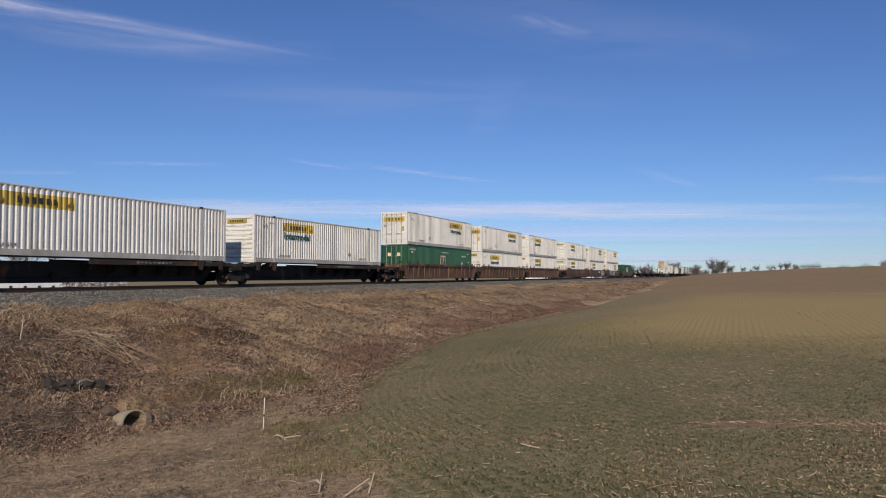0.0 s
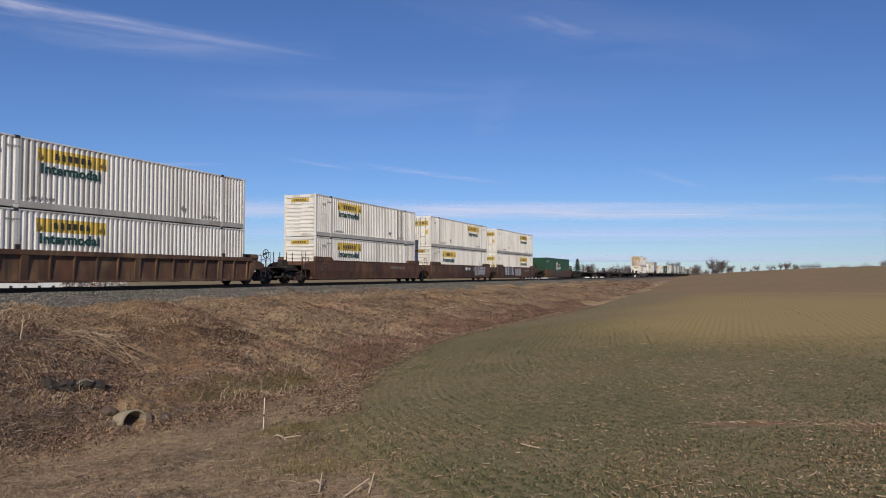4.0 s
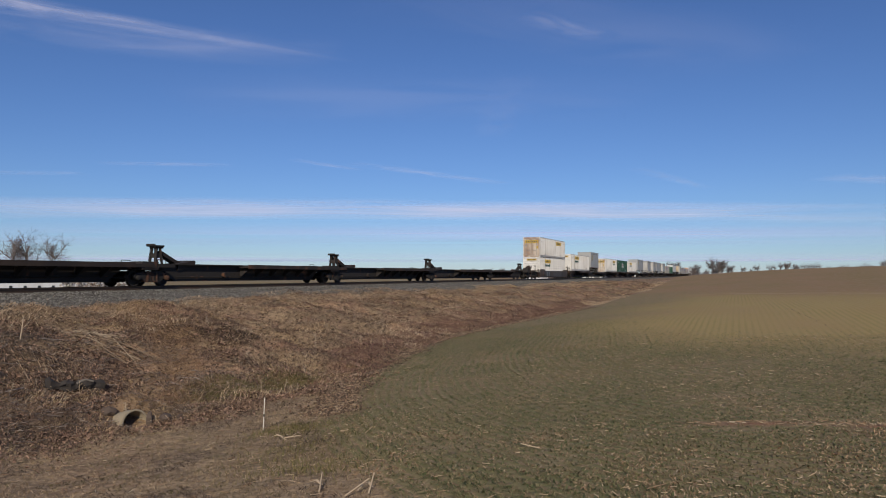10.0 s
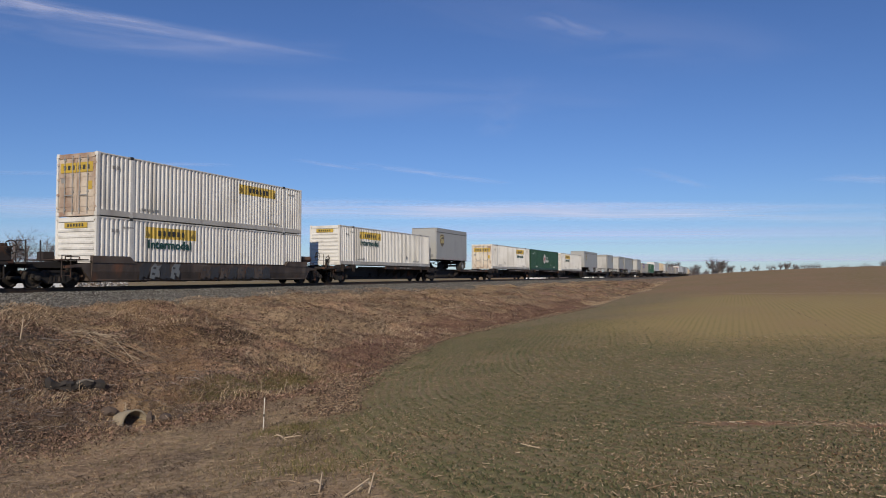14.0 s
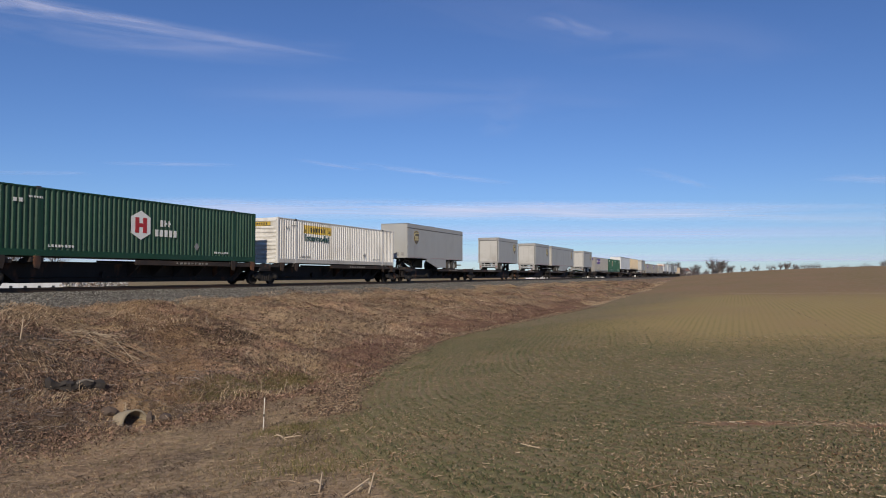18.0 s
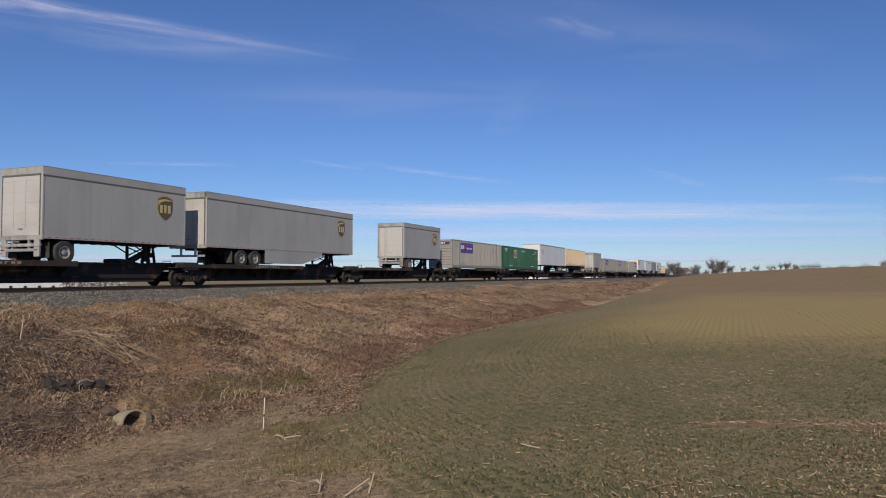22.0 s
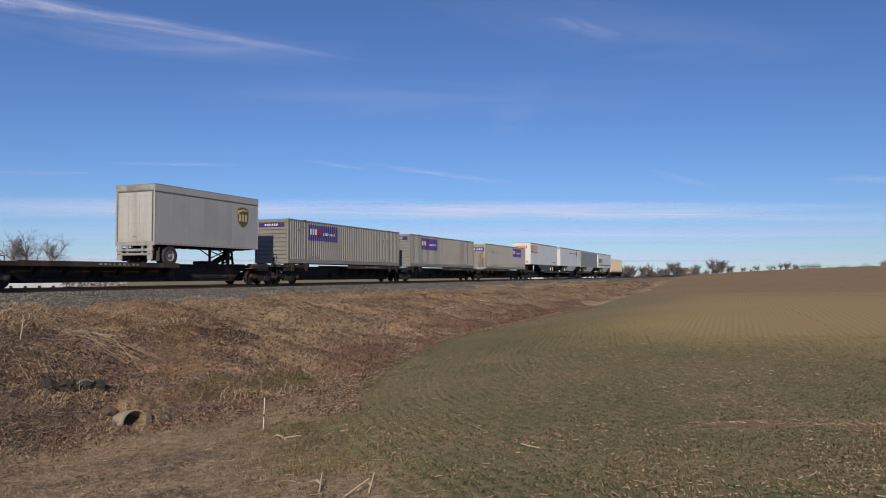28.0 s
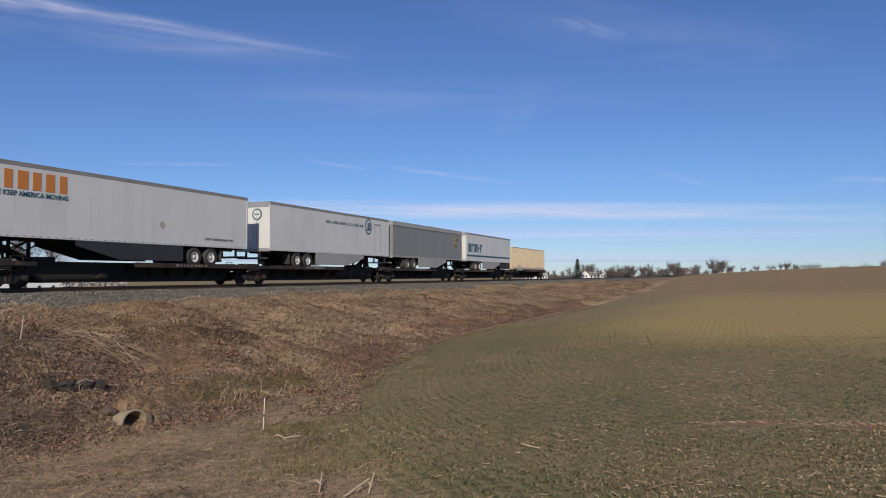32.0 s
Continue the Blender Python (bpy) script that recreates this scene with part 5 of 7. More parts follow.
    if brand == "ring":
        rg_z = top - 0.75
        r0 = part("ring_bars", Shape().tube((0.35, y - e * 0.02, rg_z), (0.35, y + e * 0.012, rg_z), 0.36, n=24), NAVY, t, "dark round emblem on the rear door")
        part("ring_bars", Shape().tube((0.35, y, rg_z), (0.35, y + e * 0.018, rg_z), 0.28, n=24), CLEAN, r0)
        part("ring_bars", Shape().box(0.17, 0.53, *sorted((y, y + e * 0.024)), rg_z - 0.04, rg_z + 0.04), NAVY, r0)
    bump = Shape().box(-1.15, 1.15, *sorted((y - e * 0.12, y - e * 0.02)), 0.52, 0.64, 0.015)
    for s in (1, -1):
        bump.box(s * 0.5 - 0.05, s * 0.5 + 0.05, *sorted((y - e * 0.12, y - e * 0.03)), 0.6, low)
    part("bumper", bump, ALUM if brand == "shield" else TRUCK, t)
    if rear == "roll" and axles == 1:
        step_part = Shape().box(-1.2, 1.2, *sorted((y - e * 0.1, y + e * 0.02)), low - 0.33, low - 0.2, 0.02)
        for s in (1, -1):
            step_part.box(s * 1.0 - 0.16, s * 1.0 + 0.16, *sorted((y - e * 0.1, y)), low - 0.75, low, 0.02)
        part("rear_step", step_part, GRUBBY, t)
        for s in (1, -1):
            part("tail_lamp", Shape().box(s * 1.0 - 0.09, s * 1.0 + 0.09, *sorted((y, y + e * 0.03)), low - 0.48, low - 0.44, 0.01), RED, t)
    if skirt:
        for s in (1, -1):
            a, b = sorted((fwd(4.2), aft(3.5 + tuck)))
            lowz = 0.25
            pts = [(a, low), (b, low), (b, lowz), (a, lowz)]
            if nose < 0:
                pts[3] = (a + 0.0, 0.82)
                pts.insert(3, (a + 2.4, lowz))
            else:
                pts[2] = (b, 0.82)
                pts.insert(2 + 1, (b - 2.4, lowz))
            part("side_skirt", ngon(Shape(), s, w - 0.03, pts, 0.02), SKIRT if skirt == "dark" else SILVER, t)
    for s in (1, -1):
        x = w + 0.0
        if brand == "shield":
            yc, zc = fwd(1.45 if length < 10 else (1.7 if nose > 0 else 1.9)), 2.9
            p = part("shield_emblem", ngon(Shape(), s, x, shield(yc, zc, 1.02, 1.25)[::-1]), GOLD, t, "gold-edged brown shield emblem")
            q = part("shield_field", ngon(Shape(), s, x + 0.009, shield(yc, zc - 0.02, 0.95, 1.16)[::-1]), UMBER, p)
            bars = blocks(Shape(), s, x + 0.018, yc - 0.4, yc + 0.4, zc - 0.26, zc + 0.14, 3, 0.6)
            ngon(bars, s, x + 0.018, [(yc - 0.46, zc + 0.12), (yc - 0.3, zc + 0.26), (yc + 0.0, zc + 0.35), (yc + 0.44, zc + 0.36), (yc + 0.44, zc + 0.39), (yc, zc + 0.46), (yc - 0.46, zc + 0.36)][::-1])
            part("shield_bars", bars, HONEY, p)
        elif brand == "orange":
            yc = fwd(2.0)
            big = Shape()
            blocks(big, s, x, yc - 1.85, yc + 1.85, 3.0, 3.74, 6, 0.68)
            part("lettering", big, ORANGE, t, "big orange lettering bars")
            part("lettering", words("WE KEEP AMERICA MOVING", 0.2, NAVY, 0.98), NAVY, t, "dark slogan lettering", at=pose(s * (x + 0.004), yc + 0.08, 2.8, 0, 0, 0 if s > 0 else 180))
            part("lettering", glyphs(Shape(), s, x, aft(3.6), aft(1.2), 1.42, 1.54, 14, 5) if nose < 0 else Shape(), INK, t)
            ngon_s = Shape()
            yd, zd = fwd(9.2), 2.05
            ngon(ngon_s, s, x, [(yd, zd - 0.22), (yd + 0.2, zd), (yd, zd + 0.22), (yd - 0.2, zd)])
            part("placard_holder", ngon_s, GRIMY, t)
        elif brand == "ring":
            yc, zc = fwd(3.48), 3.3
            ring = [(yc + 0.55 * math.cos(a), zc + 0.62 * math.sin(a)) for a in [k * math.pi / 10 for k in range(20)]]
            p = part("ring_emblem", ngon(Shape(), s, x, ring), NAVY, t, "dark round emblem")
            part("ring_field", ngon(Shape(), s, x + 0.009, [(yc + (a - yc) * 0.8, zc + (b - zc) * 0.8) for a, b in ring]), CLEAN, p)
            part("ring_bars", glyphs(Shape(), s, x + 0.018, yc - 0.32, yc + 0.32, zc - 0.32, zc + 0.32, 3, 6, 0.8), NAVY, p)
            part("lettering", glyphs(Shape(), s, x, yc - 6.2, yc - 0.8, 3.2, 3.4, 20, 7), NAVY, t)
            yd = fwd(2.05)
            dr = Shape()
            for a, b, c, d in ((yd - 0.55, yd + 0.55, 3.55, 3.59), (yd - 0.55, yd - 0.51, 1.4, 3.59), (yd + 0.51, yd + 0.55, 1.4, 3.59)):
                plate(dr, s, x, a, b, c, d, 0.03)
            part("side_door_frame", dr, ALUM, t)
        elif brand == "teal":
            yc = fwd(12.9)
            part("lettering", glyphs(Shape(), s, x, yc - 2.3, yc + 2.3, 2.05, 2.95, 5, 21, 0.8), NAVY, t, "dark teal lettering bars")
            part("stripe", plate(Shape(), s, x, -h + 0.2, h - 0.2, 1.56, 1.74), NAVY, t)
        elif brand == "placard":
            yc = fwd(1.4)
            p = part("placard_frame", plate(Shape(), s, x, yc - 0.8, yc + 0.8, 2.72, 3.4), TRIM, t)
            part("placard_field", plate(Shape(), s, x + 0.009, yc - 0.74, yc + 0.74, 2.78, 3.34), CLEAN, p)
            part("placard_bars", glyphs(Shape(), s, x + 0.018, yc - 0.42, yc + 0.42, 2.98, 3.14, 7, 3), PINE, p)
    # nose or rear writing
    y = fwd(0.0)
    if brand == "orange":
        bar = Shape()
        for k in range(6):
            bar.box(-0.85 + k * 0.29, -0.62 + k * 0.29, *sorted((y, y + nose * 0.008)), 3.3, 3.65)
        part("lettering", bar, ORANGE, t)
    if brand in ("orange", "placard", "shield"):
        gl = Shape()
        for q in (0.35, 0.85):
            gl.box(q - 0.13, q + 0.13, *sorted((y, y + nose * 0.05)), low + 0.25, low + 0.5, 0.02)
        part("connector_box", gl, TRIM, t)
    return t


def chassis(m, label):
    """A container chassis with the gooseneck leading."""
    t = thing("container_chassis", label, "chassis", m, "trailers on the train")
    h = 15.9 / 2
    for s in (1, -1):
        part("main_beam", Shape().box(*sorted((s * 0.42, s * 0.56)), -h + 2.6, h, 0.72, 1.12, 0.01), DECK, t)
        part("gooseneck_beam", Shape().box(*sorted((s * 0.42, s * 0.56)), -h, -h + 2.75, 0.98, 1.12, 0.01), DECK, t)
    for y in (-h + 0.1, -h + 5, 0, h - 5, h - 0.1):
        part("bolster", Shape().box(-1.24, 1.24, y - 0.09, y + 0.09, 0.94, 1.13, 0.01), DECK, t)
    bogie(t, lambda d: h - d, 2)
    landing_gear(t, lambda d: -h + d, 0.98, 3.1)
    bump = Shape().box(-1.15, 1.15, h - 0.1, h, 0.52, 0.62)
    for s in (1, -1):
        bump.box(s * 0.5 - 0.04, s * 0.5 + 0.04, h - 0.1, h - 0.02, 0.6, 1.0)
    part("bumper", bump, TRUCK, t)
    return t


# ---- rail cars ----
MESH = {}


def shared(key, make, material):
    if key not in MESH:
        MESH[key] = make().mesh(key, material, smooth=key == "wheelset")
    return MESH[key]


wheelsets = []


def wheel_half(s, e):
    s.lathe([(r, e * x) for r, x in ((0.1, -0.1), (0.12, -0.06), (0.33, -0.03), (0.36, -0.065), (0.45, -0.065), (0.45, -0.03), (0.42, -0.02), (0.415, 0.07),
                          (0.36, 0.07), (0.33, 0.015), (0.14, 0.03), (0.12, 0.08), (0.1, 0.08))][::e], (e * 0.75, 0, 0), 28)


def wheelset_shape():
    """Two flanged wheels on their axle, with balance holes that show the turning."""
    s = Shape().tube((-0.98, 0, 0), (0.98, 0, 0), 0.085, n=10)
    for e in (1, -1):
        wheel_half(s, e)
        for k in range(3):
            a = k * 2.094
            s.lathe([(0.02, 0.0), (0.035, 0.0), (0.035, 0.02), (0.02, 0.02)], (e * 0.77, 0.23 * math.cos(a), 0.23 * math.sin(a)), 8)
    return s


def frame_shape():
    """A cast side frame, y along the rail, x across."""
    out = [(-1.12, 0.60), (-1.12, 0.44), (-0.98, 0.36), (-0.74, 0.38), (-0.46, 0.2), (0.46, 0.2), (0.74, 0.38), (0.98, 0.36), (1.12, 0.44), (1.12, 0.60),
           (0.8, 0.66), (0.5, 0.76), (-0.5, 0.76), (-0.8, 0.66)]
    s = Shape().prism(out, "x", -0.07, 0.07)
    s.prism([(-0.5, 0.72), (0.5, 0.72), (0.44, 0.66), (-0.44, 0.66)][::-1], "x", 0.06, 0.12)
    s.prism([(-0.42, 0.2), (0.42, 0.2), (0.4, 0.28), (-0.4, 0.28)], "x", 0.06, 0.12)
    for e in (-1, 1):
        s.lathe([(0.02, 0.0), (0.12, 0.0), (0.12, 0.13), (0.05, 0.16), (0.02, 0.16)], (0.06, e * 0.92, 0.42), 10)
        s.box(0.05, 0.11, e * 0.3 - 0.05, e * 0.3 + 0.05, 0.26, 0.68)
    return s


def truck(car, y):
    b = part("truck", shared("truck_bolster", lambda: Shape().box(-0.98, 0.98, -0.2, 0.2, 0.42, 0.72, 0.03).box(-0.3, 0.3, -0.3, 0.3, 0.7, 0.86, 0.03), TRUCK), TRUCK, car, at=pose(0, y, 0))
    for s in (1, -1):
        part("side_frame", shared("truck_side", frame_shape, TRUCK), TRUCK, b, at=pose(s * 1.0, 0, 0, 0, 0, 0 if s > 0 else 180))
        for q in (-0.13, 0.13):
            part("spring", shared("spring", lambda: Shape().tube((0, 0, 0.27), (0, 0, 0.5), 0.07), STEEL), STEEL, b, at=pose(s * 1.03, q, 0))
    for e in (-1, 1):
        wheelsets.append((part("wheelset", shared("wheelset", wheelset_shape, STEEL), STEEL, b, at=pose(0, e * 0.89, 0.42)), e * 0.89))
    return b


def coupler(car, y, e):
    part("coupler", Shape().box(-0.09, 0.09, *sorted((y - e * 0.9, y - e * 0.1)), 0.72, 0.9, 0.02).box(-0.16, 0.16, *sorted((y - e * 0.28, y + e * 0.06)), 0.66, 0.98, 0.05), TRUCK, car)
    part("brake_hose", Shape().tube((0.3, y - e * 0.4, 0.72), (0.26, y - e * 0.12, 0.42), 0.03).tube((0.26, y - e * 0.12, 0.42), (0.1, y + e * 0.02, 0.4), 0.03), RUBBER, car)


def ladder(car, x, y, z0, z1, w=0.42, material=None, axis="y"):
    s = Shape()
    for a in (-w / 2, w / 2):
        s.tube((x, y + a, z0), (x, y + a, z1), 0.022, n=6)
    n = max(2, round((z1 - z0) / 0.32))
    for k in range(n):
        z = z0 + 0.08 + k * (z1 - z0 - 0.1) / (n - 1 if n > 1 else 1)
        s.tube((x, y - w / 2, z), (x, y + w / 2, z), 0.018, n=6)
    return part("ladder", s, material or DECK, car)


def brake_wheel(car, x, y, z, material=None):
    s = Shape()
    n = 16
    r = 0.28
    for k in range(n):
        a, b = 2 * math.pi * k / n, 2 * math.pi * (k + 1) / n
        s.tube((x, y + r * math.cos(a), z + r * math.sin(a)), (x, y + r * math.cos(b), z + r * math.sin(b)), 0.022, n=5)
    for k in range(4):
        a = math.pi * k / 2 + 0.4
        s.tube((x, y, z), (x, y + r * math.cos(a), z + r * math.sin(a)), 0.018, n=5)
    s.tube((x - 0.2, y, z), (x + 0.03, y, z), 0.05)
    return part("brake_wheel", s, material or TRUCK, car)


def hitch(car, y, e):
    """A trailer hitch: legs, head plate and the long strut that leans towards e."""
    h = part("hitch_head", Shape().box(-0.3, 0.3, y - 0.36, y + 0.3, 2.02, 2.1, 0.02).box(-0.2, 0.2, y - 0.26, y + 0.34, 1.94, 2.03, 0.02).box(-0.28, 0.28, y - 0.42, y - 0.3, 2.06, 2.16, 0.02), BLACK, car)
    for s in (1, -1):
        part("hitch_leg", Shape().bar((s * 0.2, y - 0.26, 1.0), (s * 0.16, y - 0.12, 2.0), 0.12, 0.12), BLACK, h)
        part("hitch_leg", Shape().bar((s * 0.2, y + 0.23, 1.0), (s * 0.16, y + 0.1, 2.0), 0.1, 0.1), BLACK, h)
    part("hitch_web", Shape().box(-0.18, 0.18, y - 0.2, y + 0.18, 1.45, 1.68), BLACK, h)
    part("hitch_strut", Shape().bar((0.1, y + e * 0.2, 1.72), (0.14, y + e * 1.5, 1.12), 0.16, 0.18).bar((-0.1, y + e * 0.2, 1.72), (-0.14, y + e * 1.5, 1.12), 0.16, 0.18), BLACK, h)
    part("hitch_foot", Shape().prism([(y + e * 1.0, 0.8), (y + e * 2.2, 1.02), (y + e * 2.36, 1.22), (y + e * 2.3, 1.34), (y + e * 2.05, 1.34), (y + e * 1.75, 1.24), (y + e * 1.1, 1.16)][::e], "x", -0.5, 0.5), BLACK, car)


def spine_car(y0, joints, label, hitches=(), boxes=(), mirrored=(), number=True, gear=None):
    """An articulated spine car. joints: places of its trucks; boxes: spans with container pedestals;
    mirrored: units whose wheel deck leads.
    y0 is the car's origin on the train; all spans are train places."""
    car = thing("spine_car", label, "rail car", pose(TRACK, y0, 0), "cars of the train")
    J = [j - y0 for j in joints]
    ends = (J[0] - 1.75, J[-1] + 1.75)
    for k, (a, b) in enumerate(zip(J[:-1], J[1:])):
        first, last = k == 0, k == len(J) - 2
        a0 = a - 1.3 if first else a + 0.12
        b0 = b + 1.3 if last else b - 0.12
        prof = [(a0, 0.8), (a + 1.35, 0.78), (a + 2.1, 0.26), (b - 2.1, 0.26), (b - 1.35, 0.78), (b0, 0.8), (b0, 1.08), (a0, 1.08)]
        sill = part("centre_sill", Shape().prism(prof, "x", -0.42, 0.42), BLACK, car)
        part("sill_flange", Shape().box(-0.62, 0.62, a0, b0, 1.08, 1.14), BLACK, car)
        part("sill_flange", Shape().box(-0.55, 0.55, a + 2.1, b - 2.1, 0.22, 0.26), BLACK, car)
        n = 6
        mid = (a + b) / 2
        boxed = any(a < (p + q) / 2 - y0 < b for p, q in boxes)
        back = k in mirrored or any(a < y - y0 < b and e < 0 for y, e in hitches)
        lip = 1.27 if boxed else 1.16

        def span(p, q):
            return sorted((a + b - p, a + b - q)) if back else (p, q)

        for i in range(n):
            y = mid - 1.1 + i * (b - 1.4 - mid) / (n - 1)
            y = a + b - y if back else y
            for s in (1, -1):
                part("bracket", Shape().prism([(s * 0.42, 0.4), (s * 1.22, 1.0), (s * 1.22, 1.08), (s * 0.42, 1.08)][::-s], "y", y - 0.02, y + 0.02), BLACK, car)
        for s in (1, -1):
            for d0, d1, broad in ((*span(mid - 1.4, b - 1.25), True), (*span(b - 1.25, b0 - 0.1), False), (*span(a0 + 0.1, a + 1.3), False)):
                top = lip if broad else lip - 0.06
                part("deck_plate", Shape().box(*sorted((s * 0.6, s * 1.27)), d0, d1, top - 0.175, top - 0.14).box(*sorted((s * 1.24, s * 1.29)), d0, d1, top - (0.23 if broad else 0.16), top), DECK if broad else BLACK, car)
            part("hand_hold", Shape().tube((s * 1.2, a + 0.2, 1.1), (s * 1.2, a + 0.2, 1.32), 0.02, n=5).tube((s * 1.2, a + 0.75, 1.1), (s * 1.2, a + 0.75, 1.32), 0.02, n=5).tube((s * 1.2, a + 0.2, 1.32), (s * 1.2, a + 0.75, 1.32), 0.02, n=5), BLACK, car)
            if number:
                part("number_bars", glyphs(Shape(), s, 1.291, *span(mid + 1.2, mid + 3.6), lip - 0.16, lip - 0.06, 9, k + 3), DIM, car, "faded number bars")
        part("hose_run", Shape().tube((0.5, a + 2.2, 0.45), (0.5, b - 2.2, 0.5), 0.03, n=5), TRUCK, car)
        part("brake_cylinder", Shape().tube((-0.2, mid - 2.6, 0.55), (0.62, mid - 2.6, 0.55), 0.16, n=10), TRUCK, car)
    for j in J:
        truck(car, j)
        part("joint_casting", Shape().box(-0.5, 0.5, j - 0.5, j + 0.5, 0.82, 1.1, 0.06), BLACK, car)
        for s in (1, -1):
            part("step_box", Shape().box(*sorted((s * 0.5, s * 1.26)), j - 0.85, j + 0.25, 0.8, 1.22, 0.03).box(*sorted((s * 1.24, s * 1.28)), j - 0.7, j + 0.1, 0.9, 1.12, 0.01), BLACK, car)
    coupler(car, ends[0], -1)
    coupler(car, ends[1], 1)
    for e, y in ((-1, ends[0]), (1, ends[1])):
        part("end_platform", Shape().box(-1.3, 1.3, *sorted((y - e * 0.75, y - e * 0.15)), 0.96, 1.06, 0.02), BLACK, car)
        for s in (1, -1):
            part("sill_step", Shape().bar((s * 1.25, y - e * 0.3, 0.98), (s * 1.25, y - e * 0.3, 0.4), 0.04, 0.04).bar((s * 1.25, y - e * 0.62, 0.98), (s * 1.25, y - e * 0.62, 0.4), 0.04, 0.04).bar((s * 1.25, y - e * 0.3, 0.42), (s * 1.25, y - e * 0.62, 0.42), 0.05, 0.03), BLACK, car)
    if gear is None:
        brake_wheel(car, 0.9, ends[0] + 0.45, 1.62, BLACK)
        part("brake_stand", Shape().box(0.72, 0.86, ends[0] + 0.36, ends[0] + 0.54, 1.04, 1.7, 0.02), BLACK, car)
    # brake boxes with hand wheels at the trailing end: (box, wheel) behind the last truck
    for p, q in gear or ():
        y = J[-1] + p
        part("brake_box", Shape().box(0.45, 0.88, y, y + 0.62, 1.1, 1.72, 0.05).box(0.55, 0.8, y + 0.15, y + 0.5, 1.7, 1.84, 0.04), BLACK, car)
        brake_wheel(car, 0.95, J[-1] + q, 1.68, BLACK)
        part("gear_bracket", Shape().box(0.4, 0.86, y - 0.1, y + 0.72, 1.02, 1.2, 0.03), BLACK, car)
    for a, b in boxes:
        for y in (a - y0 + 0.4, a - y0 + HALF - 6.1, a - y0 + HALF + 6.1, b - y0 - 0.4):
            for s in (1, -1):
                part("pedestal", Shape().prism([(s * 0.62, 1.02), (s * 1.3, 1.1), (s * 1.34, 1.3), (s * 1.0, 1.3), (s * 0.62, 1.2)][::-s], "y", y - 0.3, y + 0.3), BLACK, car)
                part("latch", Shape().prism([(y - 0.1, 0.86), (y + 0.08, 0.8), (y + 0.17, 1.16), (y + 0.14, 1.35), (y - 0.14, 1.35), (y - 0.19, 1.2)], "x", *sorted((s * 1.26, s * 1.35))), DECK, car)
    for y, e in hitches:
        hitch(car, y - y0, e)
    return car


def graffiti(car, y0, y1, z0, z1, seed, mats, x, text=""):
    """Sprayed letters with a dark outline behind: text where it reads, else slanted angular shapes with dark cuts."""
    r = random.Random(seed)
    n = len(text) or max(3, round((y1 - y0) / 0.75))
    w = (y1 - y0) / n
    for k in range(n):
        a = y0 + k * w
        m = mats[k % len(mats)]
        if text:
            at = (a + w / 2, (z0 + z1) / 2 + r.uniform(-0.04, 0.04))
            h = (z1 - z0) * 0.74
            part("graffiti_shadow", words(text[k], h, SPRAY_C, 1.1, 0.17), SPRAY_C, car, at=pose(x, *at))
            part("graffiti", words(text[k], h, m, 1.1, 0.09), m, car, "sprayed silver graffiti letter", at=pose(x + 0.007, *at))
            continue
        lean, wide = r.uniform(-0.05, 0.3), w * r.uniform(0.85, 1.15)
        pts = []
        for q, v in ((0.1, 0.05), (0.45, -0.02), (0.55, 0.2), (0.92, 0.02), (1.02, 0.45), (0.8, 0.55), (0.95, 0.98), (0.5, 0.92), (0.3, 1.02), (0.0, 0.7), (0.12, 0.4)):
            zz = z0 + (z1 - z0) * min(1, max(0, v + r.uniform(-0.1, 0.1)))
            pts.append((a + wide * (q + r.uniform(-0.08, 0.08)) + lean * (zz - z0), zz))
        part("graffiti_shadow", ngon(Shape(), 1, x + 0.001, [(p + 0.05, q - 0.03) for p, q in pts], 0.004), SPRAY_C, car)
        p = part("graffiti", ngon(Shape(), 1, x + 0.005, pts, 0.004), m, car, "sprayed graffiti shape")
        for e in range(2):
            cy, cz = a + wide * r.uniform(0.3, 0.75), z0 + (z1 - z0) * (0.32 + 0.36 * e)
            cut = [(cy - 0.14 * wide, cz - 0.03), (cy + 0.12 * wide, cz - 0.05), (cy + 0.16 * wide, cz + 0.05), (cy - 0.1 * wide, cz + 0.07)]
            part("graffiti_hole", ngon(Shape(), 1, x + 0.009, cut, 0.003), SPRAY_C, p)


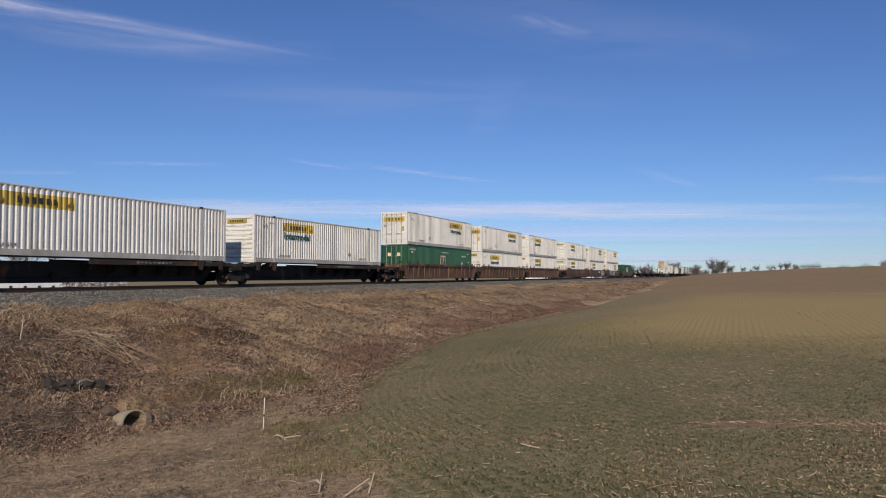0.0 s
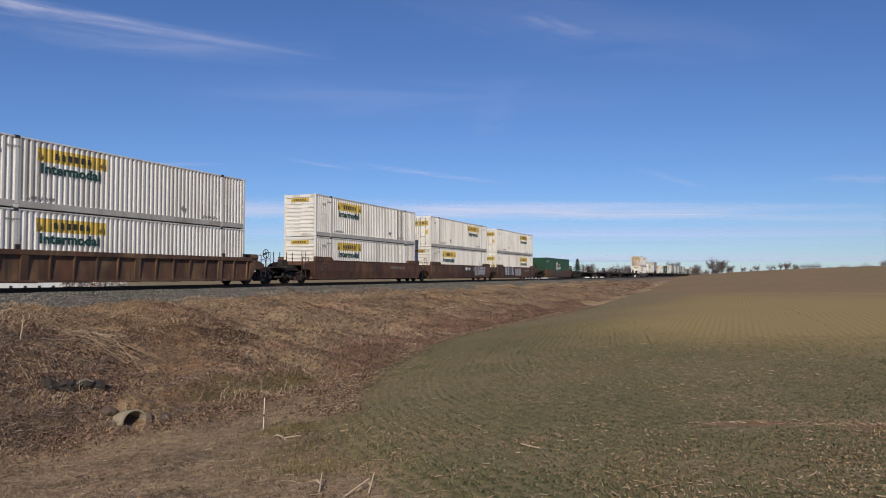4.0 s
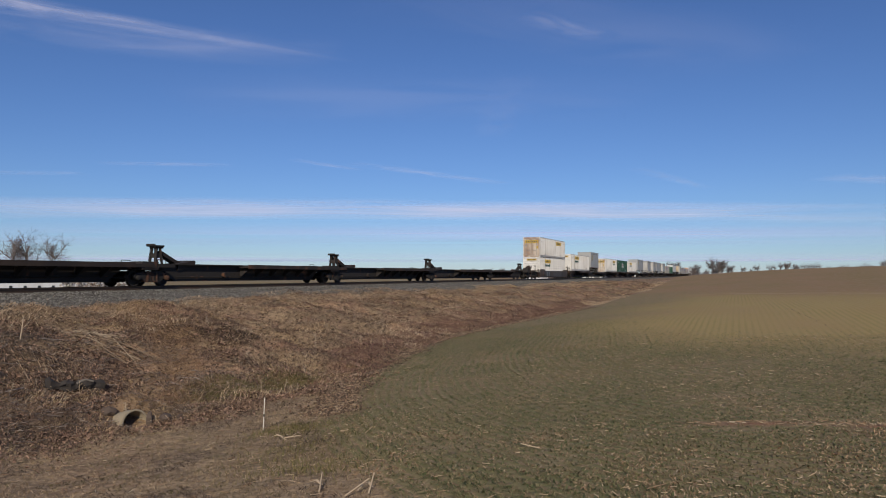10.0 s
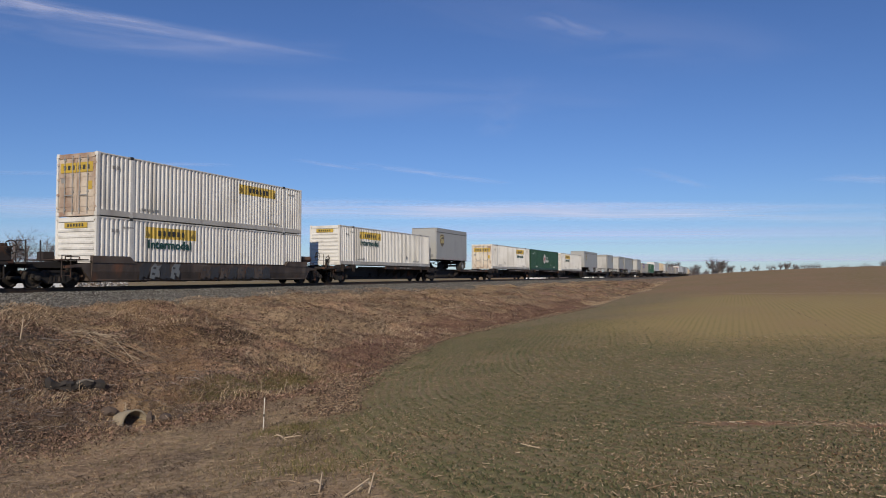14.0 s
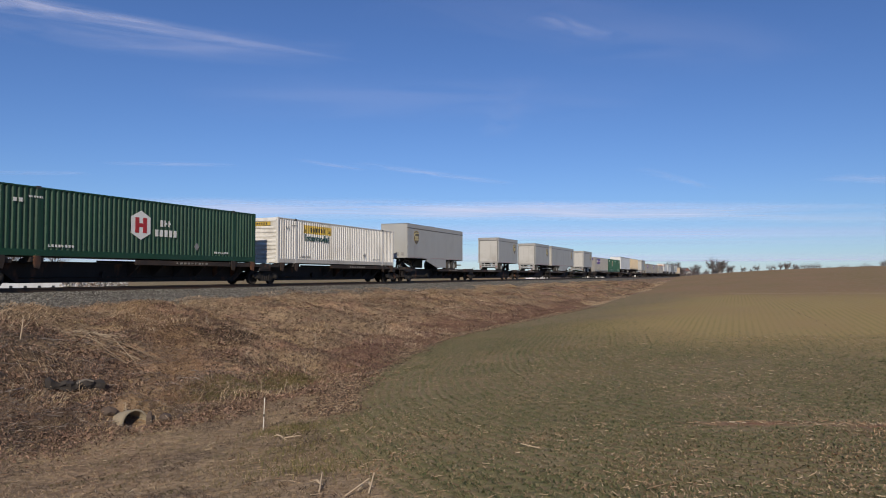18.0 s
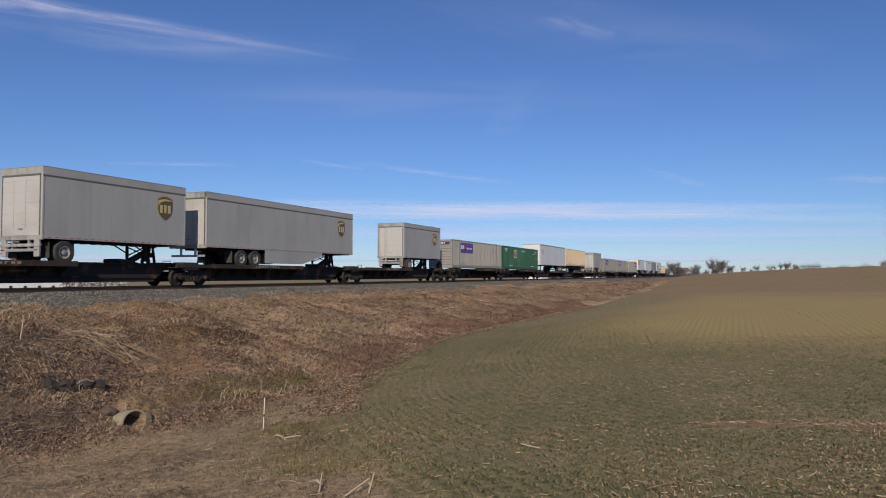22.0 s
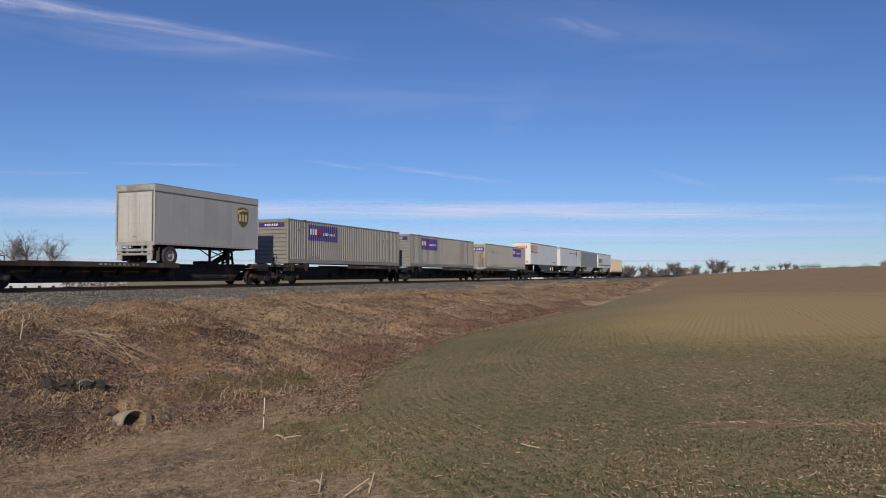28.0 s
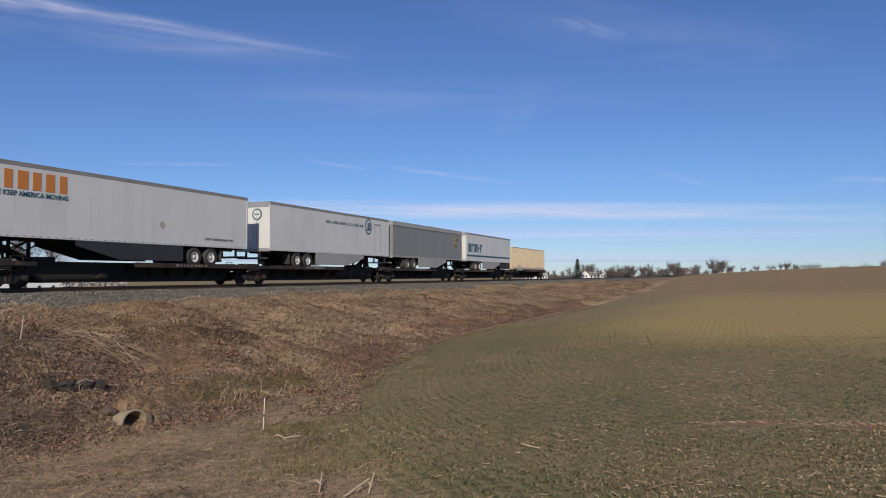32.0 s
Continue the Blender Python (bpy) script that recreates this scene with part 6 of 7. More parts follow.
def well_car(y0, wells, label, skin, ribbed, sprays=(), number=None, sign=None, drop=0.0):
    """An articulated well car. wells: the spans of its loads as train places; drop: how much lower its sides are."""
    car = thing("well_car", label, "rail car", pose(TRACK, y0, 0), "cars of the train")
    W = [(a - y0, b - y0) for a, b in wells]
    joints = [W[0][0] - 1.75] + [(p[1] + q[0]) / 2 for p, q in zip(W[:-1], W[1:])] + [W[-1][1] + 1.75]
    x = 1.5
    for k, (a, b) in enumerate(W):
        a1, b1 = a - 0.35, b + 0.35
        ja, jb = joints[k], joints[k + 1]
        for s in (1, -1):
            if ribbed:
                part("side_wall", Shape().box(*sorted((s * 1.36, s * 1.385)), a1, b1, 0.3, 1.42), skin, car)
                part("top_chord", Shape().box(*sorted((s * 1.34, s * x)), a1 - 0.1, b1 + 0.1, 1.36, 1.58, 0.02), skin, car)
                part("bottom_chord", Shape().box(*sorted((s * 1.2, s * 1.46)), a1, b1, 0.24, 0.34, 0.01), skin, car)
                n = 15
                for i in range(n):
                    y = a1 + 0.3 + i * (b1 - a1 - 0.6) / (n - 1)
                    wide = 0.16 if i % 5 == 2 else 0.035
                    part("rib", Shape().prism([(s * 1.38, 0.34), (s * 1.42, 0.34), (s * 1.49, 1.36), (s * 1.38, 1.36)][::-s], "y", y - wide, y + wide), skin, car)
                for y in (a + HALF - 6.1, a + HALF + 6.1, a + 0.2, b - 0.2):
                    part("lug", Shape().box(*sorted((s * 1.38, s * 1.47)), y - 0.12, y + 0.12, 1.57, 1.78, 0.03), DECK, car)
            else:
                part("side_wall", Shape().prism([(s * 1.36, 0.26), (s * 1.42, 0.3), (s * 1.5, 0.85 - drop / 3), (s * 1.5, 1.5 - drop), (s * 1.46, 1.58 - drop), (s * 1.36, 1.58 - drop)][::-s], "y", a1, b1), skin, car)
                for e, c0, c1 in ((1, a1, a1 + 2.15), (-1, b1, b1 - 2.15)):
                    part("raised_end", Shape().prism([(c0, 1.5 - drop), (c1 + e * 0.28, 1.5 - drop), (c1, 1.76 - drop), (c1 - e * 0.1, 1.82 - drop), (c0, 1.82 - drop)][::-e], "x", *sorted((s * 1.36, s * 1.53))), skin, car)
                part("top_lip", Shape().box(*sorted((s * 1.34, s * 1.515)), a1 + 1.95, b1 - 1.95, 1.55 - drop, 1.6 - drop, 0.01), skin, car)
                part("rub_rail", Shape().box(*sorted((s * 1.42, s * 1.452)), a1 + 0.3, b1 - 0.3, 0.3, 0.36, 0.01), skin, car)
        beam = Shape().box(-1.4, 1.4, -0.18, 0.18, 0.22, 0.33).mesh("floor_beam", BLACK)
        for i in range(7):
            part("floor_beam", beam, BLACK, car, at=pose(0, a1 + 0.4 + i * (b1 - a1 - 0.8) / 6, 0))
        for e, y, j in ((-1, a1, ja), (1, b1, jb)):
            end = abs(y - j)
            part("bulkhead", Shape().box(-1.36, 1.36, *sorted((y, y + e * 0.08)), 0.3, 1.5 - drop), skin, car)
            reach = j + e * (1.1 if j in (joints[0], joints[-1]) else -0.12)
            part("end_frame", Shape().prism([(y, 1.2), (reach, 1.08), (reach, 0.86), (j - e * 0.5, 0.86), (y, 0.7)][::(1 if e > 0 else -1)], "x", -0.6, 0.6), BLACK, car)
            for s in (1, -1):
                part("end_slope", Shape().prism([(y, 0.3), (y, 1.5 - drop), (y + e * 0.7, 1.42 - drop), (y + e * 1.3, 1.2 - drop * 0.6), (y + e * 1.3, 0.98 - drop * 0.3), (y + e * 0.5, 0.9)][::(1 if e > 0 else -1)], "x", *sorted((s * 1.3, s * 1.44))), skin, car)
            part("end_deck", Shape().box(-1.4, 1.4, *sorted((y + e * 0.1, y + e * 1.1)), 1.2, 1.25), DECK, car)
            lx = y + e * 1.25
            ladder(car, 1.42, lx, 0.45, (2.1 if e < 0 else 1.5) - 1.7 * drop, 0.44)
            ladder(car, -1.42, lx, 0.45, 2.1, 0.44)
            part("grab_rail", Shape().tube((1.3, y + e * 0.5, 1.2), (1.3, y + e * 0.5, 1.75 - drop), 0.022, n=6).tube((1.3, y + e * 1.2, 1.2), (1.3, y + e * 1.2, 1.75 - drop), 0.022, n=6).tube((1.3, y + e * 0.5, 1.75 - drop), (1.3, y + e * 1.2, 1.75 - drop), 0.022, n=6), DECK, car)
            part("gusset", Shape().box(-1.0, -0.6, *sorted((y + e * 0.2, y + e * 0.8)), 1.25, 1.6, 0.03), BLACK, car)
    for j in joints:
        truck(car, j)
    ends = (joints[0] - 1.95, joints[-1] + 1.95)
    coupler(car, ends[0], -1)
    coupler(car, ends[1], 1)
    for e, y in ((-1, ends[0]), (1, ends[1])):
        part("end_platform", Shape().box(-1.4, 1.4, *sorted((y - e * 1.0, y - e * 0.25)), 1.0, 1.08, 0.02), BLACK, car)
        for q in (0.3, 0.95):
            part("stanchion", Shape().tube((1.32, y - e * q, 1.05), (1.32, y - e * q, 2.0), 0.028, n=6), BLACK, car)
    brake_wheel(car, 1.15, ends[1] - 1.5, 1.85)
    part("air_tank", Shape().tube((0.75, ends[1] - 2.9, 1.62), (0.75, ends[1] - 1.95, 1.62), 0.2, n=12).box(0.62, 0.88, ends[1] - 2.6, ends[1] - 2.3, 1.2, 1.5), OXIDE, car)
    if number is not None:
        for k, (a, b) in enumerate(W):
            part("lettering", words("53", 0.5, INK), INK, car, "black painted size figures", at=pose(x + 0.012, a + 0.95, 1.05 - drop))
            part("number_bars", glyphs(Shape(), 1, x + 0.004, b - 5.2, b - 2.6, 1.05 - drop * 0.5, 1.28 - drop * 0.7, 9, k), DIM, car, "faded number bars")
    if sign is not None:
        for q in sign:
            p = part("sign_panel", plate(Shape(), 1, x + 0.002, q - y0 - 0.95, q - y0 + 0.95, 0.98, 1.44), INK, car, "black sign panel")
            part("lettering", glyphs(Shape(), 1, x + 0.011, q - y0 - 0.8, q - y0 + 0.8, 1.06, 1.36, 3, 3, 0.8), PALE, p)
    for (a, b, z0, z1, seed, mats, *text) in sprays:
        graffiti(car, a - y0, b - y0, z0, z1, seed, mats, x + 0.002, *text)
    return car


# ---- the train, front to rear; places are metres along it at 0 s ----
DECK_Z, BOX_Z, WELL_Z = 1.02, 1.31, 0.33
moving = []


def ride(ob, y, z=0.0):
    """Set a thing on the train; what follows the single well car is coupled up closer by HELD."""
    moving.append((ob, y - (HELD if y > 200 else 0.0), z))
    return ob


def load(a, z, brand, nose, label, **more):
    return ride(container(brand, nose, label, pose(TRACK, a + HALF, z), **more), a + HALF, z)


def roll(a, length, nose, skin, label, **more):
    return ride(trailer(length, nose, skin, label, pose(TRACK, a + length / 2, DECK_Z), **more), a + length / 2, DECK_Z)


WB = "white corrugated container with yellow sign"
ride(spine_car(15.0, (15.4, 33.1, 52.3), "black articulated spine car carrying two white containers", boxes=((15.7, 31.83), (34.37, 50.5))), 15.0)
load(15.7, BOX_Z, "yellow_plain", -1, "white corrugated container with plain yellow sign panel on a spine car")
load(34.37, BOX_Z, "yellow", -1, "soiled " + WB + " on a spine car", skin=SOOTY)

ride(well_car(55.0, ((55.5, 71.7), (75.1, 91.3), (94.75, 110.9)), "rust-brown three-unit well car with ribbed sides", OXIDE, True, sign=None), 55.0)
load(55.5, WELL_Z, "cream_low", 1, "green corrugated container with cream square sign in a well car")
load(55.5, WELL_Z + 2.92, "yellow", 1, WB + " stacked on green container")
for a, lo, hi in ((75.1, -1, 1), (94.75, -1, -1)):
    load(a, WELL_Z, "yellow", lo, WB + " in a ribbed well car")
    load(a, WELL_Z + 2.92, "yellow", hi, WB + " stacked on another", end_skin=SOOTY if hi > 0 else None)

ride(well_car(118.0, ((118.4, 134.5), (138.05, 154.2), (157.75, 173.9)), "weathered ochre-brown three-unit well car with graffiti", OCHRE, False,
              sprays=((149.4, 152.8, 0.5, 1.56, 3, (SPRAY_A, SPRAY_A)), (160.4, 164.0, 0.4, 1.55, 5, (SPRAY_A, SPRAY_A, SPRAY_B, SPRAY_A), "BEXR"), (164.6, 167.4, 0.45, 1.45, 8, (SPRAY_A, SPRAY_A))), number=1, sign=(147.4,)), 118.0)
load(118.4, WELL_Z, "yellow", -1, WB + " in a smooth well car")
load(118.4, WELL_Z + 2.92, "yellow", -1, "soot-streaked " + WB + " stacked on another", grime=True)
for a, lo, hi in ((138.05, -1, 1), (157.75, 1, 1)):
    load(a, WELL_Z, "yellow", lo, WB + " in a smooth well car")
    load(a, WELL_Z + 2.92, "yellow", hi, WB + " stacked on another", end_skin=SOOTY if a < 150 else None)

ride(well_car(180.6, ((181.1, 197.35),), "weathered ochre single-unit well car with dark graffiti", AMBER, False,
              sprays=((186.4, 190.6, 0.36, 1.22, 14, (SPRAY_C, SOOT)), (192.0, 193.6, 0.7, 1.1, 15, (SPRAY_C,))), drop=0.33), 180.6)
load(181.1, WELL_Z, "hexagon", -1, "bright green corrugated container with white hexagon sign in a well car")

ride(spine_car(202.6, (203.3, 220.2, 237.4, 254.7, 272.05, 288.35), "empty black five-unit spine car with trailer hitches", number=False, gear=((0.78, 0.88), (1.44, 1.94)),
               hitches=((204.35, 1), (221.5, 1), (239.0, 1), (256.4, 1), (287.8, -1))), 202.6)

ride(well_car(293.6, ((294.05, 310.15),), "dark brown single-unit well car covered in faded graffiti", SOOT, False, drop=0.4,
              sprays=((296.2, 299.0, 0.35, 1.14, 22, (SPRAY_C, SPRAY_B)), (300.4, 306.5, 0.35, 1.05, 23, (SOOT, SPRAY_C)))), 293.6)
load(294.05, WELL_Z, "yellow", -1, WB + " in a dark graffitied well car")
load(294.05, WELL_Z + 2.92, "yellow_plain", 1, "white container with badly rusted doors and plain yellow sign", end_skin=RUSTY)

ride(spine_car(314.0, (315.4, 332.1, 349.2, 366.2, 384.1, 401.3), "black five-unit spine car with containers and a short trailer",
               hitches=((333.6, 1),), boxes=((315.1, 331.2), (349.5, 365.67), (366.6, 382.9), (385.05, 401.15))), 314.0)
load(315.1, BOX_Z, "yellow", -1, WB + " on a black spine car")
roll(332.85, 8.2, -1, SILVER, "short grey parcel trailer with a shield emblem, nose leading", axles=1, brand="shield")
load(349.55, BOX_Z, "yellow", 1, "white container with rust-stained doors and yellow sign on a spine car", end_skin=FLECKED)
load(366.65, BOX_Z, "hexagon", -1, "deep green corrugated container with white hexagon sign on a spine car")
load(385.0, BOX_Z, "yellow", -1, WB + " on a black spine car")

ride(spine_car(403.0, (404.4, 420.3, 437.9, 455.2, 472.5, 489.3), "black five-unit spine car loaded with grey parcel trailers", gear=((0.25, -0.15),),
               hitches=((404.9, 1), (436.2, -1), (453.2, -1), (470.5, -1), (487.4, -1))), 403.0)
roll(403.8, 13.45, -1, SILVER, "long grey parcel trailer with a shield emblem, nose leading", brand="shield", skirt="pale", tuck=1.1)
roll(429.3, 8.1, 1, SILVER, "short grey parcel trailer with cream roll-up door leading", axles=1, brand="shield")
roll(446.15, 8.25, 1, SILVER, "short grey parcel trailer with cream roll-up door leading", axles=1, brand="shield")
roll(455.95, 15.8, 1, SILVER, "long grey parcel trailer with tandem wheels leading", brand="shield", skirt="pale")
roll(480.55, 8.1, 1, SILVER, "short grey parcel trailer with cream roll-up door leading", axles=1, brand="shield")

ride(spine_car(491.0, (492.6, 508.3, 525.6, 543.0, 560.0, 577.4), "black five-unit spine car with containers and trailers", gear=(),
               hitches=((527.3, 1), (544.2, 1), (575.4, -1)), boxes=((491.8, 507.8), (508.7, 524.9))), 491.0)
load(491.75, BOX_Z, "purple", -1, "warm grey corrugated container with purple sign on a spine car")
load(508.75, BOX_Z, "cream_square", 1, "green corrugated container with cream square sign on a spine car")
roll(526.3, 16.25, -1, CLEAN, "clean white van trailer with framed placard, nose leading", brand="placard", rear="swing")
ride(chassis(pose(TRACK, 551.2, DECK_Z), "rusty container chassis under a tan container"), 551.2, DECK_Z)
load(543.15, DECK_Z + 1.13, "none", -1, "plain tan corrugated container on a road chassis")
roll(568.35, 8.2, 1, SILVER, "short weathered grey parcel trailer with cream roll-up door", axles=1, brand="shield")

ride(spine_car(579.0, (580.0, 597.2, 616.3, 635.4), "black three-unit spine car carrying grey containers",
               boxes=((579.7, 595.6), (598.1, 614.0), (618.4, 634.4)), mirrored=(2,)), 579.0)
load(579.6, BOX_Z, "purple", -1, "drab grey corrugated container with purple sign on a spine car", skin=DRAB)
load(597.95, BOX_Z, "purple", -1, "drab grey corrugated container with purple sign on a spine car", skin=DRAB)
load(618.35, BOX_Z, "purple", 1, "warm grey container with brown-streaked doors and purple sign", end_skin=BROWNED)

ride(spine_car(637.0, (638.2, 653.9, 671.4, 688.5, 705.5, 721.3), "black five-unit spine car with white and grey trailers",
               hitches=((638.6, 1), (669.4, -1), (686.0, -1), (703.3, -1)), boxes=((706.0, 722.2),)), 637.0)
roll(637.1, 15.85, -1, CLEAN, "white van trailer with big orange lettering bars, nose leading", brand="orange", rear="swing", skirt="dark")
roll(655.05, 16.1, 1, CLEAN, "white refrigerated trailer with round emblem, rear doors leading", brand="ring", rear="swing", skirt="pale")
roll(671.85, 16.05, 1, SLATE, "dark grey parcel trailer with shield emblem, wheels leading", brand="shield", rear="swing", skirt="pale")
roll(689.2, 15.8, 1, CLEAN, "white van trailer with dark teal lettering bars and stripe", brand="teal", rear="swing", skirt="pale")
load(706.05, BOX_Z, "none", 1, "plain tan corrugated container on the last platform")

eot = thing("end_of_train_marker", "small dark marker box on the rear coupler", "marker", pose(TRACK, 723.1, 0.9))
part("housing", Shape().box(-0.15, 0.15, -0.12, 0.12, 0.1, 0.55, 0.03), YELLOW, eot)
part("lens", Shape().tube((0, 0.1, 0.62), (0, 0.16, 0.62), 0.07, n=10), RED, eot)
part("bracket", Shape().box(-0.05, 0.05, -0.05, 0.05, -0.1, 0.15), TRUCK, eot)
ride(eot, 723.1, 0.9)


# ---- things by the ditch ----
CONCRETE = paint("weathered_concrete", (0.29, 0.24, 0.165), 0.9, stain=(0.1, 0.08, 0.055), dirt=0.65, scale=4, bump=0.01)
ROCK = paint("brown_fieldstone", (0.085, 0.06, 0.045), 0.9, stain=(0.1, 0.075, 0.055), dirt=0.4, scale=5, bump=0.02)
CHAR_HOLE_DARK = paint("char_and_hole_dark", (0.03, 0.024, 0.02), 0.95, stain=(0.1, 0.085, 0.072), dirt=0.5, scale=5, bump=0.02)
HUSK = paint("bleached_stalk", (0.44, 0.34, 0.23), 0.75, stain=(0.3, 0.22, 0.14), dirt=0.4, scale=8)
ASH = paint("grey_ashen_wood", (0.13, 0.112, 0.095), 0.85, stain=(0.06, 0.05, 0.045), dirt=0.6, scale=6)
STAKE = paint("white_stake", (0.72, 0.66, 0.56), 0.7, stain=(0.35, 0.25, 0.17), dirt=0.4, scale=8)


def at_ground(x, y, up=0.0, rz=0.0):
    return pose(x, y, float(ground_z(np.array(x), np.array(y))) + up, 0, 0, rz)


pipe = thing("culvert_pipe", "grey concrete culvert pipe end in the ditch", "culvert", pose(-11.36, 10.62, -2.43, 0, -9, -8))
ring = lambda x, r, n=28: [(x, r * math.cos(2 * math.pi * i / n), r * 0.92 * math.sin(2 * math.pi * i / n)) for i in range(n)]
s = Shape()
s.loft([ring(-0.5, 0.22), ring(0.1, 0.22), ring(0.25, 0.235), ring(0.42, 0.262), ring(0.425, 0.275), ring(0.42, 0.3), ring(0.2, 0.295), ring(0.05, 0.27), ring(-0.5, 0.27)], caps=False)
part("pipe_wall", s, CONCRETE, pipe, smooth=True)
# dark disc added across the bore; its colour stands for the unlit depth
part("pipe_back", Shape().tube((-0.49, 0, 0), (-0.46, 0, 0), 0.22, n=16), CHAR_HOLE_DARK, pipe)


def boulder(x, y, size, seed, label):
    r = random.Random(seed)
    bm = bmesh.new()
    bmesh.ops.create_icosphere(bm, subdivisions=2, radius=1)
    for v in bm.verts:
        k = 1 + 0.28 * noise.noise(v.co * 1.4 + Vector((seed, 0, 0)))
        v.co = Vector((v.co.x * k * size, v.co.y * k * size * 0.8, v.co.z * k * size * 0.65))
    me = bpy.data.meshes.new("boulder")
    bm.to_mesh(me)
    bm.free()
    me.materials.append(ROCK)
    ob = new("boulder", me)
    ob.matrix_basis = at_ground(x, y, size * 0.25, r.uniform(0, 360))
    return tagged(ob, label, "rock", "stones round the culvert")


for k, (x, y, q) in enumerate(((-11.52, 10.43, 0.2), (-10.6, 10.98, 0.2), (-10.36, 11.14, 0.12), (-11.1, 10.35, 0.08), (-10.75, 10.5, 0.07))):
    boulder(x, y, q * 0.75, k + 1, "brown fieldstone lying beside the culvert mouth")
slab = new("stone_slab", Shape().loft([[(-0.05, -0.09, -0.12), (0.06, -0.08, -0.12), (0.05, 0.09, -0.12), (-0.06, 0.08, -0.12)], [(-0.05, -0.1, 0.08), (0.05, -0.09, 0.08), (0.05, 0.1, 0.08), (-0.05, 0.09, 0.08)],
                                       [(-0.04, -0.04, 0.14), (0.02, -0.05, 0.13), (0.03, 0.03, 0.19), (-0.03, 0.05, 0.17)]]).mesh("stone_slab", ROCK))
slab.matrix_basis = at_ground(-10.83, 10.8, 0.02, 40)
tagged(slab, "upright pale stone slab beside the culvert mouth", "rock", "stones round the culvert")
snag = thing("dead_branch", "bare pale dead branch standing in the bank grass", "branch", at_ground(-17.3, 12.8, -0.05))
part("limb", Shape().tube((0, 0, 0), (0.05, 0.02, 0.38), 0.02, 0.015, 6).tube((0.05, 0.02, 0.38), (-0.02, 0.1, 0.66), 0.015, 0.008, 6), HUSK, snag)
part("twig", Shape().tube((0.04, 0.02, 0.33), (0.2, 0.1, 0.5), 0.01, 0.005, 5), HUSK, snag)

stake = thing("survey_stake", "thin white wooden stake leaning in the grass", "stake", at_ground(-7.3, 9.75, -0.05, 20))
part("shaft", Shape().bar((0, 0, 0), (0.015, 0.02, 0.58), 0.013, 0.01), STAKE, stake)
part("band", Shape().bar((0.006, 0.008, 0.27), (0.0075, 0.01, 0.31), 0.017, 0.014), CHAR_HOLE_DARK, stake)

log = thing("charred_log", "charred broken log with an ashen branch on the bank", "log", at_ground(-13.75, 11.55, 0.05, -33))
rr = random.Random(4)
rings = []
for k in range(13):
    y, q = -0.62 + k * 0.1, 0.135 + 0.04 * math.sin(k * 1.7) - (0.05 if k in (0, 12) else 0.0)
    drop = float(ground_z(np.array(-13.55 + 0.54 * y), np.array(11.43 + 0.84 * y))) - float(ground_z(np.array(-13.55), np.array(11.43)))
    rings.append([(math.cos(a) * q * rr.uniform(0.75, 1.2), y, drop + 0.06 + math.sin(a) * q * rr.uniform(0.7, 1.1)) for a in [i * math.pi / 5 for i in range(10)]])
part("trunk", Shape().loft(rings), CHAR_HOLE_DARK, log)
part("limb", Shape().tube((0.1, 0.0, 0.12), (0.12, 0.16, 0.2), 0.04, 0.03, 7).tube((0.12, 0.16, 0.2), (0.15, 0.34, 0.15), 0.03, 0.02, 7), ASH, log)
part("limb", Shape().tube((0.05, 0.2, 0.12), (0.12, 0.02, 0.2), 0.03, 0.015, 6), ASH, log)
for k in range(4):
    q = Vector((rr.uniform(0.0, 0.2), rr.uniform(-0.5, 0.4), rr.uniform(0.06, 0.14)))
    part("splinter", Shape().bar(q, q + Vector((rr.uniform(-0.1, 0.2), rr.uniform(0.15, 0.3), rr.uniform(-0.05, 0.08))), rr.uniform(0.02, 0.04), 0.02), CHAR_HOLE_DARK, log)

for k, (x, y, ln, rz, tilt) in enumerate(((-3.98, 6.3, 0.3, 112, 25), (-3.5, 6.2, 0.32, 60, 22), (-3.4, 6.32, 0.26, 98, 35), (-6.3, 8.9, 0.22, 150, 8), (-6.2, 9.0, 0.24, 30, 6))):
    st = thing("corn_stalk", "pale dry broken corn stalk lying on the turf", "stalk", at_ground(x, y, 0.02, rz), "loose stalks")
    u = radians(tilt)
    c, q = math.cos(u), math.sin(u)
    part("stem", Shape().tube((-ln / 2 * c, 0, 0), (ln / 2 * c, 0.02, ln * q), 0.01, 0.006, 7), HUSK, st)
    part("leaf", Shape().loft([[(0, -0.012, 0.03), (0, 0.012, 0.03), (0, 0.0, 0.035)], [(ln * 0.3, 0.05, 0.06), (ln * 0.3, 0.08, 0.05), (ln * 0.3, 0.065, 0.065)], [(ln * 0.5, 0.14, 0.02), (ln * 0.5, 0.145, 0.018), (ln * 0.5, 0.142, 0.022)]]), HUSK, st)


def weed(x, y, h, seed):
    """A dead branching weed stem."""
    r = random.Random(seed)
    t = thing("dead_weed", "tall dead branching weed stem on the bank", "weed", at_ground(x, y, -0.03), "dead weeds on the bank")
    s = Shape()
    tip = Vector((r.uniform(-0.15, 0.15), r.uniform(-0.15, 0.15), h))
    s.tube((0, 0, 0), tip, 0.009, 0.005, 5)
    for k in range(r.randint(4, 8)):
        f = r.uniform(0.3, 0.95)
        a = r.uniform(0, 6.28)
        b = tip * f
        s.tube(b, b + Vector((math.cos(a) * 0.2, math.sin(a) * 0.2, r.uniform(0.02, 0.22))) * h, 0.006, 0.003, 4)
    part("stem", s, HUSK if seed % 3 else ROCK, t)


rw = random.Random(9)
